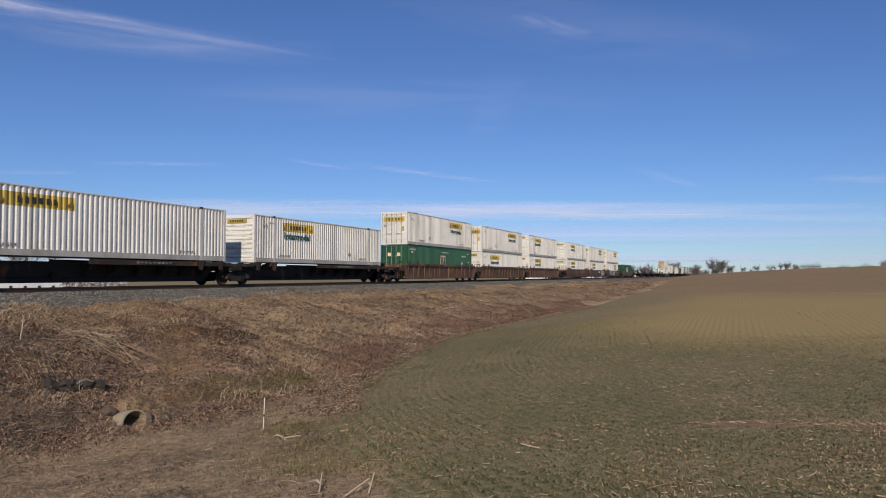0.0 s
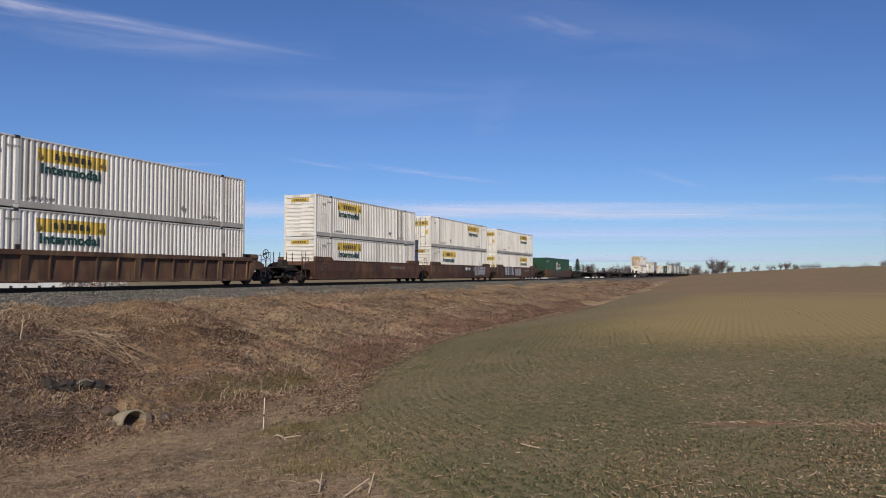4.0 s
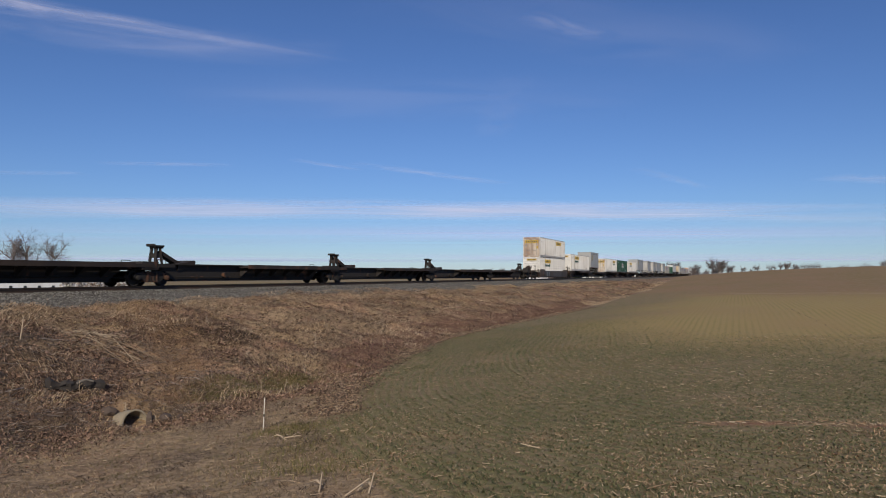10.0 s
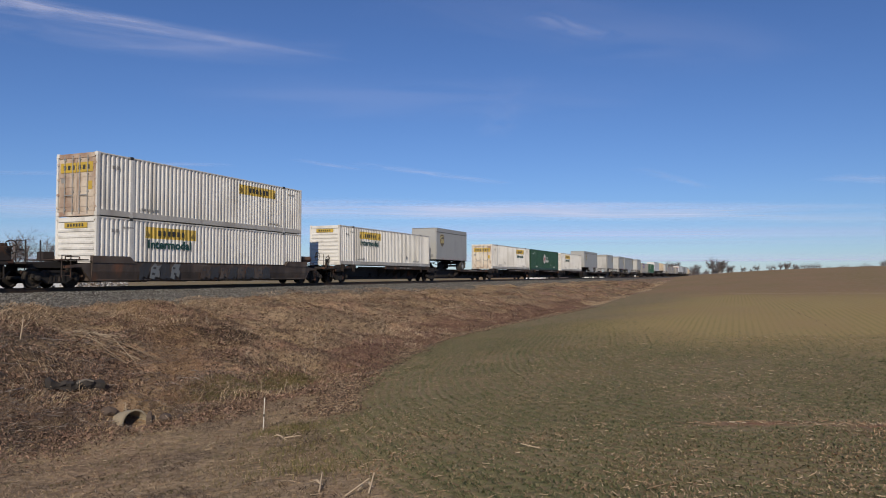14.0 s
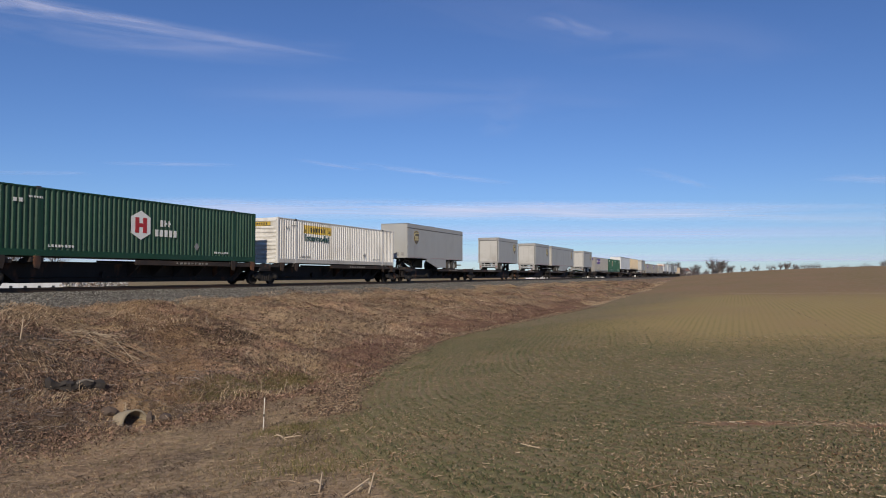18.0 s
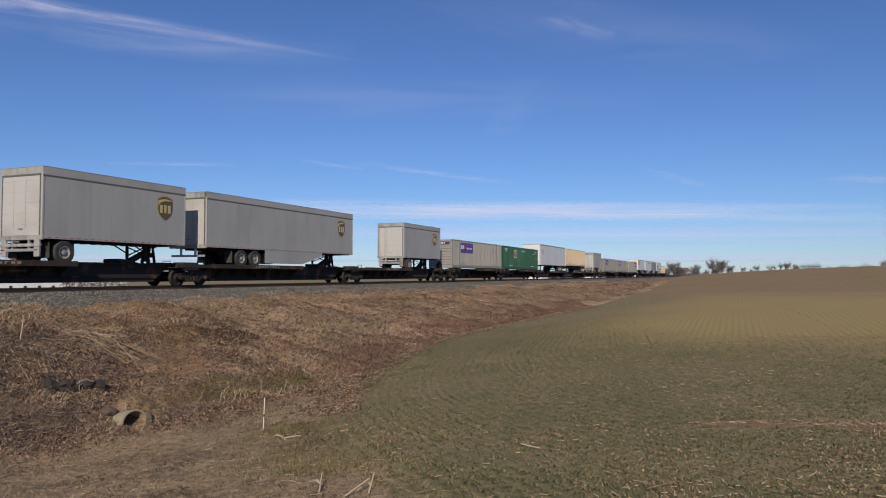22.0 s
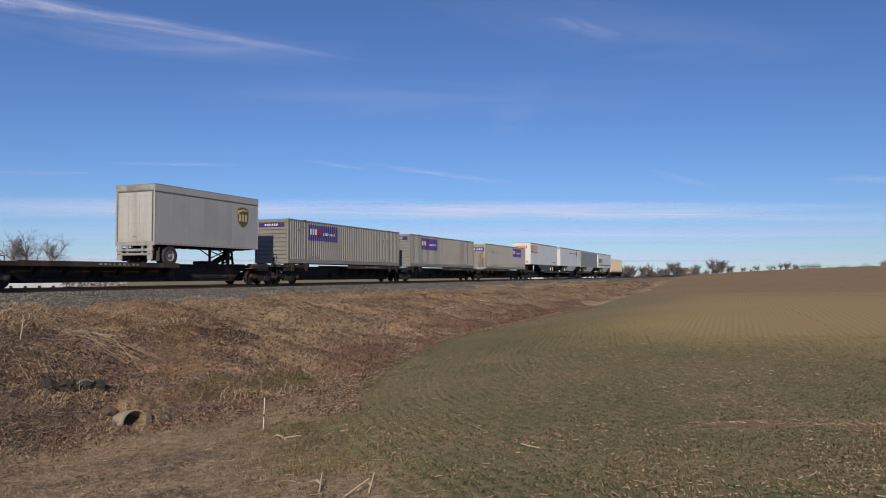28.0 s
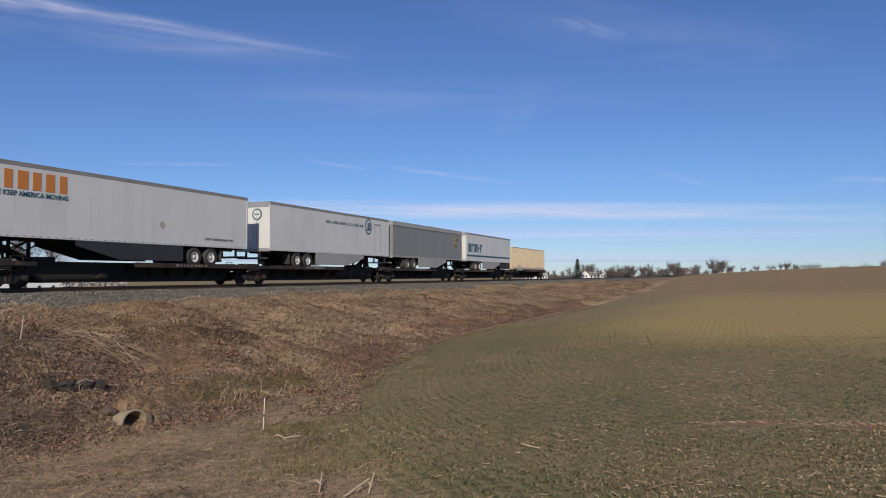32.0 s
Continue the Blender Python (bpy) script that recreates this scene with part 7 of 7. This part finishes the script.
for k in range(26):
    y = 9 + 16 * rw.random() ** 1.4
    tx = float(np.interp(y, TOE_Y, TOE_X))
    weed(tx + (BANK_X - tx) * rw.uniform(0.05, 0.95), y, rw.uniform(0.25, 0.5), k)

# ---- trees ----
BARK = paint("grey_bark", (0.12, 0.1, 0.09), 0.9, stain=(0.05, 0.04, 0.033), dirt=0.4, scale=3)
# twig colour paled to pinkish grey: the haze of distance is in it
HAZY_TWIG = island_material("haze_paled_twigs", ((0.14, 0.115, 0.11), (0.2, 0.168, 0.16), (0.27, 0.23, 0.22)), 0.9, through=0.3)
NEEDLE = island_material("conifer_needles", ((0.018, 0.03, 0.016), (0.03, 0.045, 0.022), (0.045, 0.058, 0.03)), 0.8)


def branchwork(seed, height, spread_by, levels, limbs):
    """Trunk with limbs, and the fine twigs, as two lists of segments (from, to, thick, thin)."""
    r = random.Random(seed)
    wood, fine = [], []

    def grow(p, d, ln, rad, level):
        steps = 3
        for k in range(steps):
            d = (d + Vector((r.gauss(0, 0.13), r.gauss(0, 0.13), r.gauss(0.05, 0.08)))).normalized()
            q = p + d * ln / steps
            (wood if level < levels - 1 else fine).append((p, q, rad * (1 - 0.22 * k), rad * (1 - 0.22 * (k + 1))))
            if level < levels and k >= (1 if level == 0 else 0):
                for _ in range(limbs if level else limbs + 1):
                    a = r.uniform(0, 6.283)
                    side = d.orthogonal().normalized()
                    side.rotate(Matrix.Rotation(a, 3, d))
                    nd = (d * r.uniform(0.35, 0.8) + side * spread_by * r.uniform(0.6, 1.1)).normalized()
                    grow(q if k == steps - 1 else p + (q - p) * r.random(), nd, ln * r.uniform(0.5, 0.72), rad * 0.52, level + 1)
            p = q

    grow(Vector((0, 0, 0)), Vector((0, 0, 1)), height * 0.42, height * 0.02, 0)
    return wood, fine


def twig_mesh(name, fine, fat):
    v, f = [], []
    for k, (p, q, a, b) in enumerate(fine):
        d = (q - p).normalized()
        s = d.orthogonal().normalized() * max(a, fat)
        t = d.cross(s)
        v += [p + s, p - s * 0.5 + t * 0.86, p - s * 0.5 - t * 0.86, q]
        f += [(4 * k, 4 * k + 1, 4 * k + 3), (4 * k + 1, 4 * k + 2, 4 * k + 3), (4 * k + 2, 4 * k, 4 * k + 3)]
    return raw_mesh(name, np.array([tuple(c) for c in v]), np.array(f), HAZY_TWIG, smooth=False)


def bare_tree(seed, height, spread_by, label, m, levels=4, limbs=2, fat=0.012, keep=1):
    t = thing("bare_tree", label, "tree", m, "bare winter trees")
    wood, fine = branchwork(seed, height, spread_by, levels, limbs)
    s = Shape()
    for p, q, a, b in wood:
        s.tube(p, q, max(a, fat * 1.2), max(b, fat), 5)
    part("trunk", s, BARK, t)
    part("crown", twig_mesh("crown", fine[::keep], fat), HAZY_TWIG, t)
    return t


def far_place(bearing, dist):
    """A place at dist metres; bearing: degrees right of the track's direction."""
    a = radians(bearing)
    return dist * math.sin(a), dist * math.cos(a)


def grown(proto, x, y, size, turn, label=""):
    z = float(land(np.array(x), np.array(y))) - 0.1
    t = copy_thing(proto, Matrix.Translation((x, y, z)) @ Matrix.Rotation(turn, 4, "Z"))
    t.scale = (size, size, size)
    return tagged(t, label)


for b, d, h, seed in ((-54.3, 165, 13.4, 36), (-53.2, 168, 13.4, 32), (-51.6, 170, 13.6, 13)):
    x, y = far_place(b, d)
    bare_tree(seed, h, 0.52, "bare spreading winter tree behind the tracks", pose(x, y, float(land(np.array(x), np.array(y)))), 3, 3, 0.035)


def crown_top(t):
    """Height of a tree's highest twig."""
    crown = [o for o in t.children if o.name.startswith("crown")][0]
    return max(v.co.z for v in crown.data.vertices)


def planted(kind, bearing, dist, high, turn, label):
    """A copy of a tree, grown to the height wanted."""
    return grown(kind, *far_place(bearing, dist), high / crown_top(kind), turn, label)


def first_tree(seed, spread_by, fat, bearing, dist, high, label):
    x, y = far_place(bearing, dist)
    t = bare_tree(seed, 10.0, spread_by, label, pose(x, y, float(land(np.array(x), np.array(y))) - 0.1), 4, 2, fat, 2)
    k = high / crown_top(t)
    t.scale = (k, k, k)
    return t


rt = random.Random(12)
dense = [first_tree(20, 0.7, 0.07, -1.6, 474, 12.9, "tall dense bare tree beside the far track"),
         first_tree(21, 0.95, 0.07, -4.54, 436, 10.0, "broad dense bare tree beside the far track"),
         first_tree(22, 0.8, 0.07, -2.74, 469, 8.5, "dense bare winter tree beside the far track")]
slim = first_tree(31, 0.5, 0.045, 2.92, 642, 10.2, "slender bare tree on the field's skyline")
airy = first_tree(37, 0.85, 0.045, 1.45, 658, 9.5, "spreading bare tree on the field's skyline")
for b, d, h, kind in ((0.36, 627, 8.0, airy), (1.02, 662, 5.8, slim), (1.86, 633, 4.4, airy), (2.36, 644, 9.5, airy), (3.26, 652, 10.7, slim), (3.52, 659, 11.3, slim), (3.81, 625, 7.0, airy), (3.92, 622, 8.7, slim),
                      (4.11, 661, 8.8, slim), (4.55, 641, 9.8, airy), (4.91, 658, 7.6, airy), (4.72, 621, 5.9, airy), (5.27, 642, 10.1, airy), (6.01, 656, 7.4, airy), (6.61, 632, 6.1, airy), (6.89, 667, 7.4, airy),
                      (7.14, 665, 8.7, airy), (7.48, 622, 5.9, airy), (7.92, 622, 7.1, airy), (8.34, 647, 9.2, airy), (8.6, 666, 8.1, airy), (9.47, 640, 11.5, slim)):
    planted(kind, b, d, h, rt.uniform(0, 6.28), "bare winter tree along the field's skyline")
for b, d, h in ((-14.05, 394, 5.2), (-13.6, 399, 5.9), (-13.02, 389, 5.2), (-12.35, 394, 7.7), (-11.2, 412, 9.8), (-10.76, 414, 9.8), (-10.32, 410, 7.3), (-9.45, 394, 7.3), (-9.01, 394, 7.6), (-8.62, 400, 8.9), (-8.19, 395, 9.1), (-7.84, 389, 8.1),
                (-7.46, 448, 6.9), (-6.82, 441, 8.2), (-6.43, 443, 9.9), (-6.06, 433, 8.4), (-5.64, 451, 7.9), (-5.34, 448, 6.9), (-4.88, 431, 8.9), (-4.22, 445, 8.4), (-3.81, 445, 5.7), (-3.03, 480, 7.9), (-2.14, 477, 5.0),
                (-1.37, 466, 11.2), (-1.05, 472, 9.4), (-0.62, 479, 6.2), (-0.38, 478, 7.2), (-17.76, 330, 6.5), (-17.08, 340, 5.5)):
    planted(rt.choice(dense), b, d, h, rt.uniform(0, 6.28), "bare winter tree beside the far track")

# thickets along the line
def thicket(x0, x1, dist, high, count, seed):
    r = np.random.RandomState(seed)
    v = []
    for k in range(count):
        b = r.uniform(x0, x1)
        px, py = far_place(b, dist + r.uniform(-8, 8))
        h = high * (0.55 + 0.45 * abs(math.sin(b * 3.1 + seed))) * r.uniform(0.5, 1.0)
        z = float(land(np.array(px), np.array(py)))
        for j in range(3):
            q = Vector((px + r.normal(0, 0.8), py + r.normal(0, 0.8), z + h * r.uniform(0.5, 1.0)))
            v.append((Vector((px, py, z)), q, 0.07, 0.02))
            v.append((Vector((px, py, z)).lerp(q, 0.5), q + Vector((r.normal(0, 0.9), r.normal(0, 0.9), r.uniform(-0.4, 0.5))), 0.05, 0.02))
    return v


seg = thicket(-9.5, -7.7, 400, 7.0, 420, 3) + thicket(-7.0, -5.2, 440, 6.5, 420, 5) + thicket(-14.2, -9.9, 415, 3.5, 260, 6) + thicket(-5.2, -2.0, 450, 4.5, 380, 8) + thicket(-2.0, 0.2, 480, 3.0, 160, 11)
seg += thicket(1.5, 9.6, 655, 2.6, 520, 12) + thicket(4.4, 5.5, 650, 5.0, 130, 10) + thicket(6.5, 9.3, 660, 3.6, 200, 9)
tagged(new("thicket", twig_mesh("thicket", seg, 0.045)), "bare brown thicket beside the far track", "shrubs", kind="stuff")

ev = thing("spruce_tree", "dark conical spruce beside a white farmhouse", "tree", pose(*far_place(-11.82, 395), -1.6))
part("trunk", Shape().tube((0, 0, 0), (0, 0, 9.5), 0.22, 0.05, 8), BARK, ev)
r = np.random.RandomState(3)
c = 2600
hz = 0.6 + 10.6 * r.uniform(0, 1, c) ** 1.25
rad = (1 - hz / 11.6) * 5.4 * np.sqrt(r.uniform(0.1, 1, c)) * (0.8 + 0.3 * np.sin(hz * 5))
an = r.uniform(0, 6.283, c)
p = np.stack([rad * np.cos(an), rad * np.sin(an), hz], -1)
out = np.stack([np.cos(an), np.sin(an), np.full(c, -0.35)], -1) * r.uniform(0.4, 0.8, (c, 1))
sd = np.stack([-np.sin(an), np.cos(an), np.zeros(c)], -1) * 0.22
v = np.stack([p - sd, p + sd, p + out], 1)
part("crown", raw_mesh("crown", v.reshape(-1, 3), np.arange(c * 3).reshape(-1, 3), NEEDLE, smooth=False), NEEDLE, ev)

# ---- buildings behind the track ----
SIDING = paint("white_siding", (0.74, 0.73, 0.71), 0.6, stain=(0.5, 0.47, 0.42), dirt=0.3, scale=1)
ROOF = paint("grey_shingles", (0.16, 0.155, 0.15), 0.85, stain=(0.09, 0.085, 0.08), dirt=0.4, scale=2)
BRICKRED = paint("red_boards", (0.2, 0.085, 0.065), 0.7, dirt=0.3, scale=2)
PANE = paint("dark_pane", (0.03, 0.035, 0.04), 0.1, dirt=0.05)


def house(x, y, rz, w, l, eave, ridge, wall, label, name="farmhouse", windows=3, base=None):
    z = float(land(np.array(x), np.array(y))) if base is None else base
    h = thing(name, label, "house", pose(x, y, z, 0, 0, rz))
    part("wall", Shape().prism([(-w / 2, 0), (w / 2, 0), (w / 2, eave), (0, ridge - 0.1), (-w / 2, eave)], "y", -l / 2, l / 2), wall, h)
    for s in (1, -1):
        o = 0.35
        k = (ridge - eave) / (w / 2)
        part("roof", Shape().prism([(0, ridge), (s * (w / 2 + o), eave - k * o), (s * (w / 2 + o), eave - k * o + 0.14), (0, ridge + 0.16)][::s], "y", -l / 2 - o, l / 2 + o), ROOF, h)
        for i in range(windows):
            yy = -l / 2 + l * (i + 0.5) / windows
            zz = min(eave - 1.3, 1.0)
            wd = part("window", Shape().box(*sorted((s * (w / 2 - 0.03), s * (w / 2 + 0.05))), yy - 0.55, yy + 0.55, zz, zz + 1.25), SIDING, h)
            part("pane", Shape().box(*sorted((s * (w / 2 + 0.04), s * (w / 2 + 0.07))), yy - 0.45, yy + 0.45, zz + 0.1, zz + 1.15), PANE, wd)
        for q in (-w / 5, w / 5):
            wd = part("window", Shape().box(q - 0.5, q + 0.5, *sorted((s * (l / 2 - 0.03), s * (l / 2 + 0.05))), 1.0, 2.3), SIDING, h)
            part("pane", Shape().box(q - 0.4, q + 0.4, *sorted((s * (l / 2 + 0.04), s * (l / 2 + 0.07))), 1.1, 2.2), PANE, wd)
    part("chimney", Shape().box(-0.35, 0.35, l / 4, l / 4 + 0.7, ridge - 0.6, ridge + 0.7), BRICKRED, h)
    return h


house(*far_place(-11.33, 400), 20, 5.0, 6.5, 2.6, 4.6, SIDING, "white gabled farmhouse with grey roof")
house(*far_place(-10.71, 405), 95, 4.0, 6.0, 2.0, 3.4, SIDING, "white farm shed with grey roof", "farm_shed")
house(*far_place(-9.92, 402), 25, 3.8, 5.0, 2.2, 3.7, SIDING, "small white gabled house", "cottage")
house(*far_place(-15.04, 300), 75, 5.5, 7.5, 2.2, 4.3, SIDING, "white house with broad grey roof behind the track")
house(*far_place(-3.88, 470), 40, 7.0, 10.0, 3.0, 5.6, BRICKRED, "red barn with white trim far along the line", "barn")
house(*far_place(-3.60, 455), 40, 4.0, 6.0, 2.0, 3.4, SIDING, "small white shed beside the red barn", "farm_shed")
house(*far_place(-1.41, 560), 40, 4.0, 7.0, 2.2, 3.6, SIDING, "pale farm building among bare trees", "farm_shed", base=0.5)

# long low white building seen under the cars
lx, ly = far_place(-53.44, 120)
hall = thing("long_shed", "long low white shed with small windows behind the track", "shed", pose(lx, ly, -1.75, 0, 0, -37))
part("wall", Shape().box(-3, 3, -7.5, 9.2, 0, 2.0), paint("dull_white_sheet", (0.5, 0.52, 0.54), 0.6, stain=(0.35, 0.34, 0.33), dirt=0.4, scale=1, streak=0.4), hall)
part("roof", Shape().prism([(-3.3, 1.95), (3.3, 1.95), (0, 2.5)], "y", -7.8, 9.5), ROOF, hall)
for k in range(9):
    part("window", Shape().box(2.98, 3.05, -6.8 + k * 1.75, -6.4 + k * 1.75, 0.45, 0.8), PANE, hall)
# heap of pale rubble next to it
RUBBLE = island_material("pale_rubble", ((0.5, 0.49, 0.48), (0.24, 0.19, 0.15), (0.6, 0.59, 0.58), (0.12, 0.085, 0.065), (0.4, 0.37, 0.34)))


def heap(r, c):
    t = r.uniform(-1, 1, c)
    a = np.radians(-48.87 + t * 2.2)
    d = 112 + r.uniform(-1.5, 1.5, c)
    return d * np.sin(a), d * np.cos(a)


tagged(new("rubble_heap", scatter_stones("rubble_heap", 900, 77, 0.22, heap, RUBBLE, 1.25)), "heap of pale broken rubble behind the track", "rubble", kind="stuff")

# signal marker beside the far track
sg = thing("track_sign", "small white marker post beside the far track", "sign", pose(TRACK + 3.2, 190, float(land(np.array(TRACK + 3.2), np.array(190.0)))))
part("post", Shape().tube((0, 0, 0), (0, 0, 0.8), 0.04), ALUM, sg)
part("board", Shape().box(-0.18, 0.18, -0.03, 0.0, 0.55, 0.95), SIDING, sg)


# ---- thin high cloud, and sheets added for horizon haze ----
def cloud_material(name, colour):
    m, nd, l, b = nodes_of(name)
    nd.remove(b)
    info = nd.new("ShaderNodeObjectInfo")
    uv = nd.new("ShaderNodeAttribute")
    uv.attribute_name = "veil"
    geo = nd.new("ShaderNodeCombineXYZ")
    for k, name in enumerate(("along", "across")):
        a = nd.new("ShaderNodeAttribute")
        a.attribute_name = name
        l.new(a.outputs["Fac"], geo.inputs[k])
    add = nd.new("ShaderNodeVectorMath")
    add.operation = "MULTIPLY_ADD"
    l.new(info.outputs["Random"], add.inputs[0])
    add.inputs[1].default_value = (40, 70, 0)
    l.new(geo.outputs[0], add.inputs[2])
    t = nd.new("ShaderNodeTexNoise")
    t.inputs["Scale"].default_value, t.inputs["Detail"].default_value, t.inputs["Distortion"].default_value = 1.0, 7.0, 1.1
    l.new(add.outputs[0], t.inputs["Vector"])
    r = nd.new("ShaderNodeMapRange")
    r.inputs["From Min"].default_value, r.inputs["From Max"].default_value = 0.3, 0.8
    l.new(t.outputs["Fac"], r.inputs["Value"])
    k = nd.new("ShaderNodeMath")
    k.operation = "MULTIPLY"
    l.new(r.outputs[0], k.inputs[0])
    l.new(uv.outputs["Fac"], k.inputs[1])
    white = nd.new("ShaderNodeBsdfTranslucent")
    white.inputs["Color"].default_value = (*colour, 1)
    clear = nd.new("ShaderNodeBsdfTransparent")
    ms = nd.new("ShaderNodeMixShader")
    l.new(k.outputs[0], ms.inputs[0])
    l.new(clear.outputs[0], ms.inputs[1])
    l.new(white.outputs[0], ms.inputs[2])
    l.new(ms.outputs[0], nd["Material Output"].inputs["Surface"])
    return m


CIRRUS = cloud_material("cirrus", (0.92, 0.9, 0.99))
# lavender tint that puts horizon haze over the low sky
HORIZON_HAZE = cloud_material("horizon_haze_tint", (0.74, 0.7, 1.0))
drifting = []


def cirrus(x0, y0, x1, y1, width, dense, label, bend=0.0, drift=(45, 28, 0), tail=0.0, height=330, grain=1.0, look_of=None):
    """A thin streak at 330 m, or a lower sheet added as haze, from one end to the other; dense: how much of the sky it
    veils along its middle.
    """
    ln = math.hypot(x1 - x0, y1 - y0)
    nu, nv = 40, 12
    u, v = np.meshgrid(np.linspace(-1, 1, nu), np.linspace(-1, 1, nv))
    px, py = u * ln / 2, v * width / 2 * (1 - tail * 0.35 * (1 + u)) + bend * (1 - u * u)
    me = raw_mesh("cirrus", np.stack([px, py, np.zeros_like(px)], -1).reshape(-1, 3),
                  (lambda c: np.stack([c[:-1, :-1], c[:-1, 1:], c[1:, 1:], c[1:, :-1]], -1).reshape(-1, 4))(np.arange(nu * nv).reshape(nv, nu)), look_of or CIRRUS)
    give(me, "along", u * ln / width * 0.55 * grain)
    give(me, "across", v * 1.3 * grain)
    give(me, "veil", dense * np.cos(v * math.pi / 2) ** 1.5 * np.cos(u * math.pi / 2) ** 0.8 * ((1 - u) / 2) ** (0.8 * tail))
    ob = tagged(new("cirrus_cloud", me), label, "cloud", "thin high clouds")
    m = pose((x0 + x1) / 2, (y0 + y1) / 2, height, 0, 0, math.degrees(math.atan2(y1 - y0, x1 - x0)))
    ob.matrix_basis = m
    drifting.append((ob, m, drift))


WISP = "thin white wisp of cirrus cloud"
cirrus(-1040, 290, -540, 945, 130, 1.1, "long bright streak of cirrus cloud", tail=1.0, grain=0.65)
cirrus(-960, 540, -560, 900, 190, 0.22, "broad faint veil of cirrus cloud", 20)
cirrus(-4300, 2100, 1300, 4930, 1300, 0.9, "long pale cloud band low over the horizon", -190, (20, 12, 0), grain=0.7)
cirrus(-3600, 1700, 1300, 4200, 300, 0.4, "faint streaky cloud band above the horizon", 60, (20, 12, 0))
# the next two are no clouds: low sheets added to paint the horizon haze
cirrus(-4470, 2140, 1620, 4690, 2300, 0.9, "added tinted sheet as haze close to the horizon", height=85, drift=(10, 6, 0), grain=0.35, look_of=HORIZON_HAZE)
cirrus(-4400, 2000, 1570, 4500, 2300, 0.8, "added tinted sheet as haze above the horizon", height=190, drift=(10, 6, 0), grain=0.35, look_of=HORIZON_HAZE)
cirrus(-1060, 1780, -780, 2420, 110, 0.35, WISP)
cirrus(-1750, 1500, -1400, 1690, 90, 0.32, WISP)
cirrus(-2300, 1480, -1950, 1640, 110, 0.3, WISP)
cirrus(-1180, 1660, -1100, 1930, 70, 0.28, WISP)
cirrus(-300, 2200, -110, 2850, 90, 0.2, WISP)
cirrus(-260, 840, -180, 980, 60, 0.2, WISP)
cirrus(-560, 1600, -330, 1060, 110, 0.11, WISP)
cirrus(-1000, 1000, -150, 1350, 420, 0.1, "broad faint veil of cirrus cloud")
cirrus(-420, 700, 60, 1200, 300, 0.1, "broad faint veil of cirrus cloud")
cirrus(250, 2650, 560, 2900, 220, 0.35, WISP)


def travel(t):
    """How far the train has rolled by t: one steady speed, but for a short check at 8.5 s."""
    return SPEED * t - HELD * min(1.0, max(0.0, (t - 8.5) / 0.1))


def motions():
    """The whole train rolls along -y."""
    rows = sorted([k * 0.5 for k in range(int(SECONDS * 2) + 1)] + [8.3, 8.4, 8.6, 8.7, 8.8])
    for ob, y, z in moving:
        walk(ob, [(t, pose(TRACK, y - travel(t), z)) for t in rows])
    # wheels roll on the rail: 0.42 m in radius, one row for each short step
    spin = [(k / FPS, math.degrees(travel(k / FPS) / 0.42)) for k in range(int(SECONDS * FPS) + 1)]
    for ob, y in wheelsets:
        walk(ob, [(t, pose(0, y, 0.42, a)) for t, a in spin])
    for ob, m, drift in drifting:
        walk(ob, [(0, m), (SECONDS, Matrix.Translation(drift) @ m)])


motions()
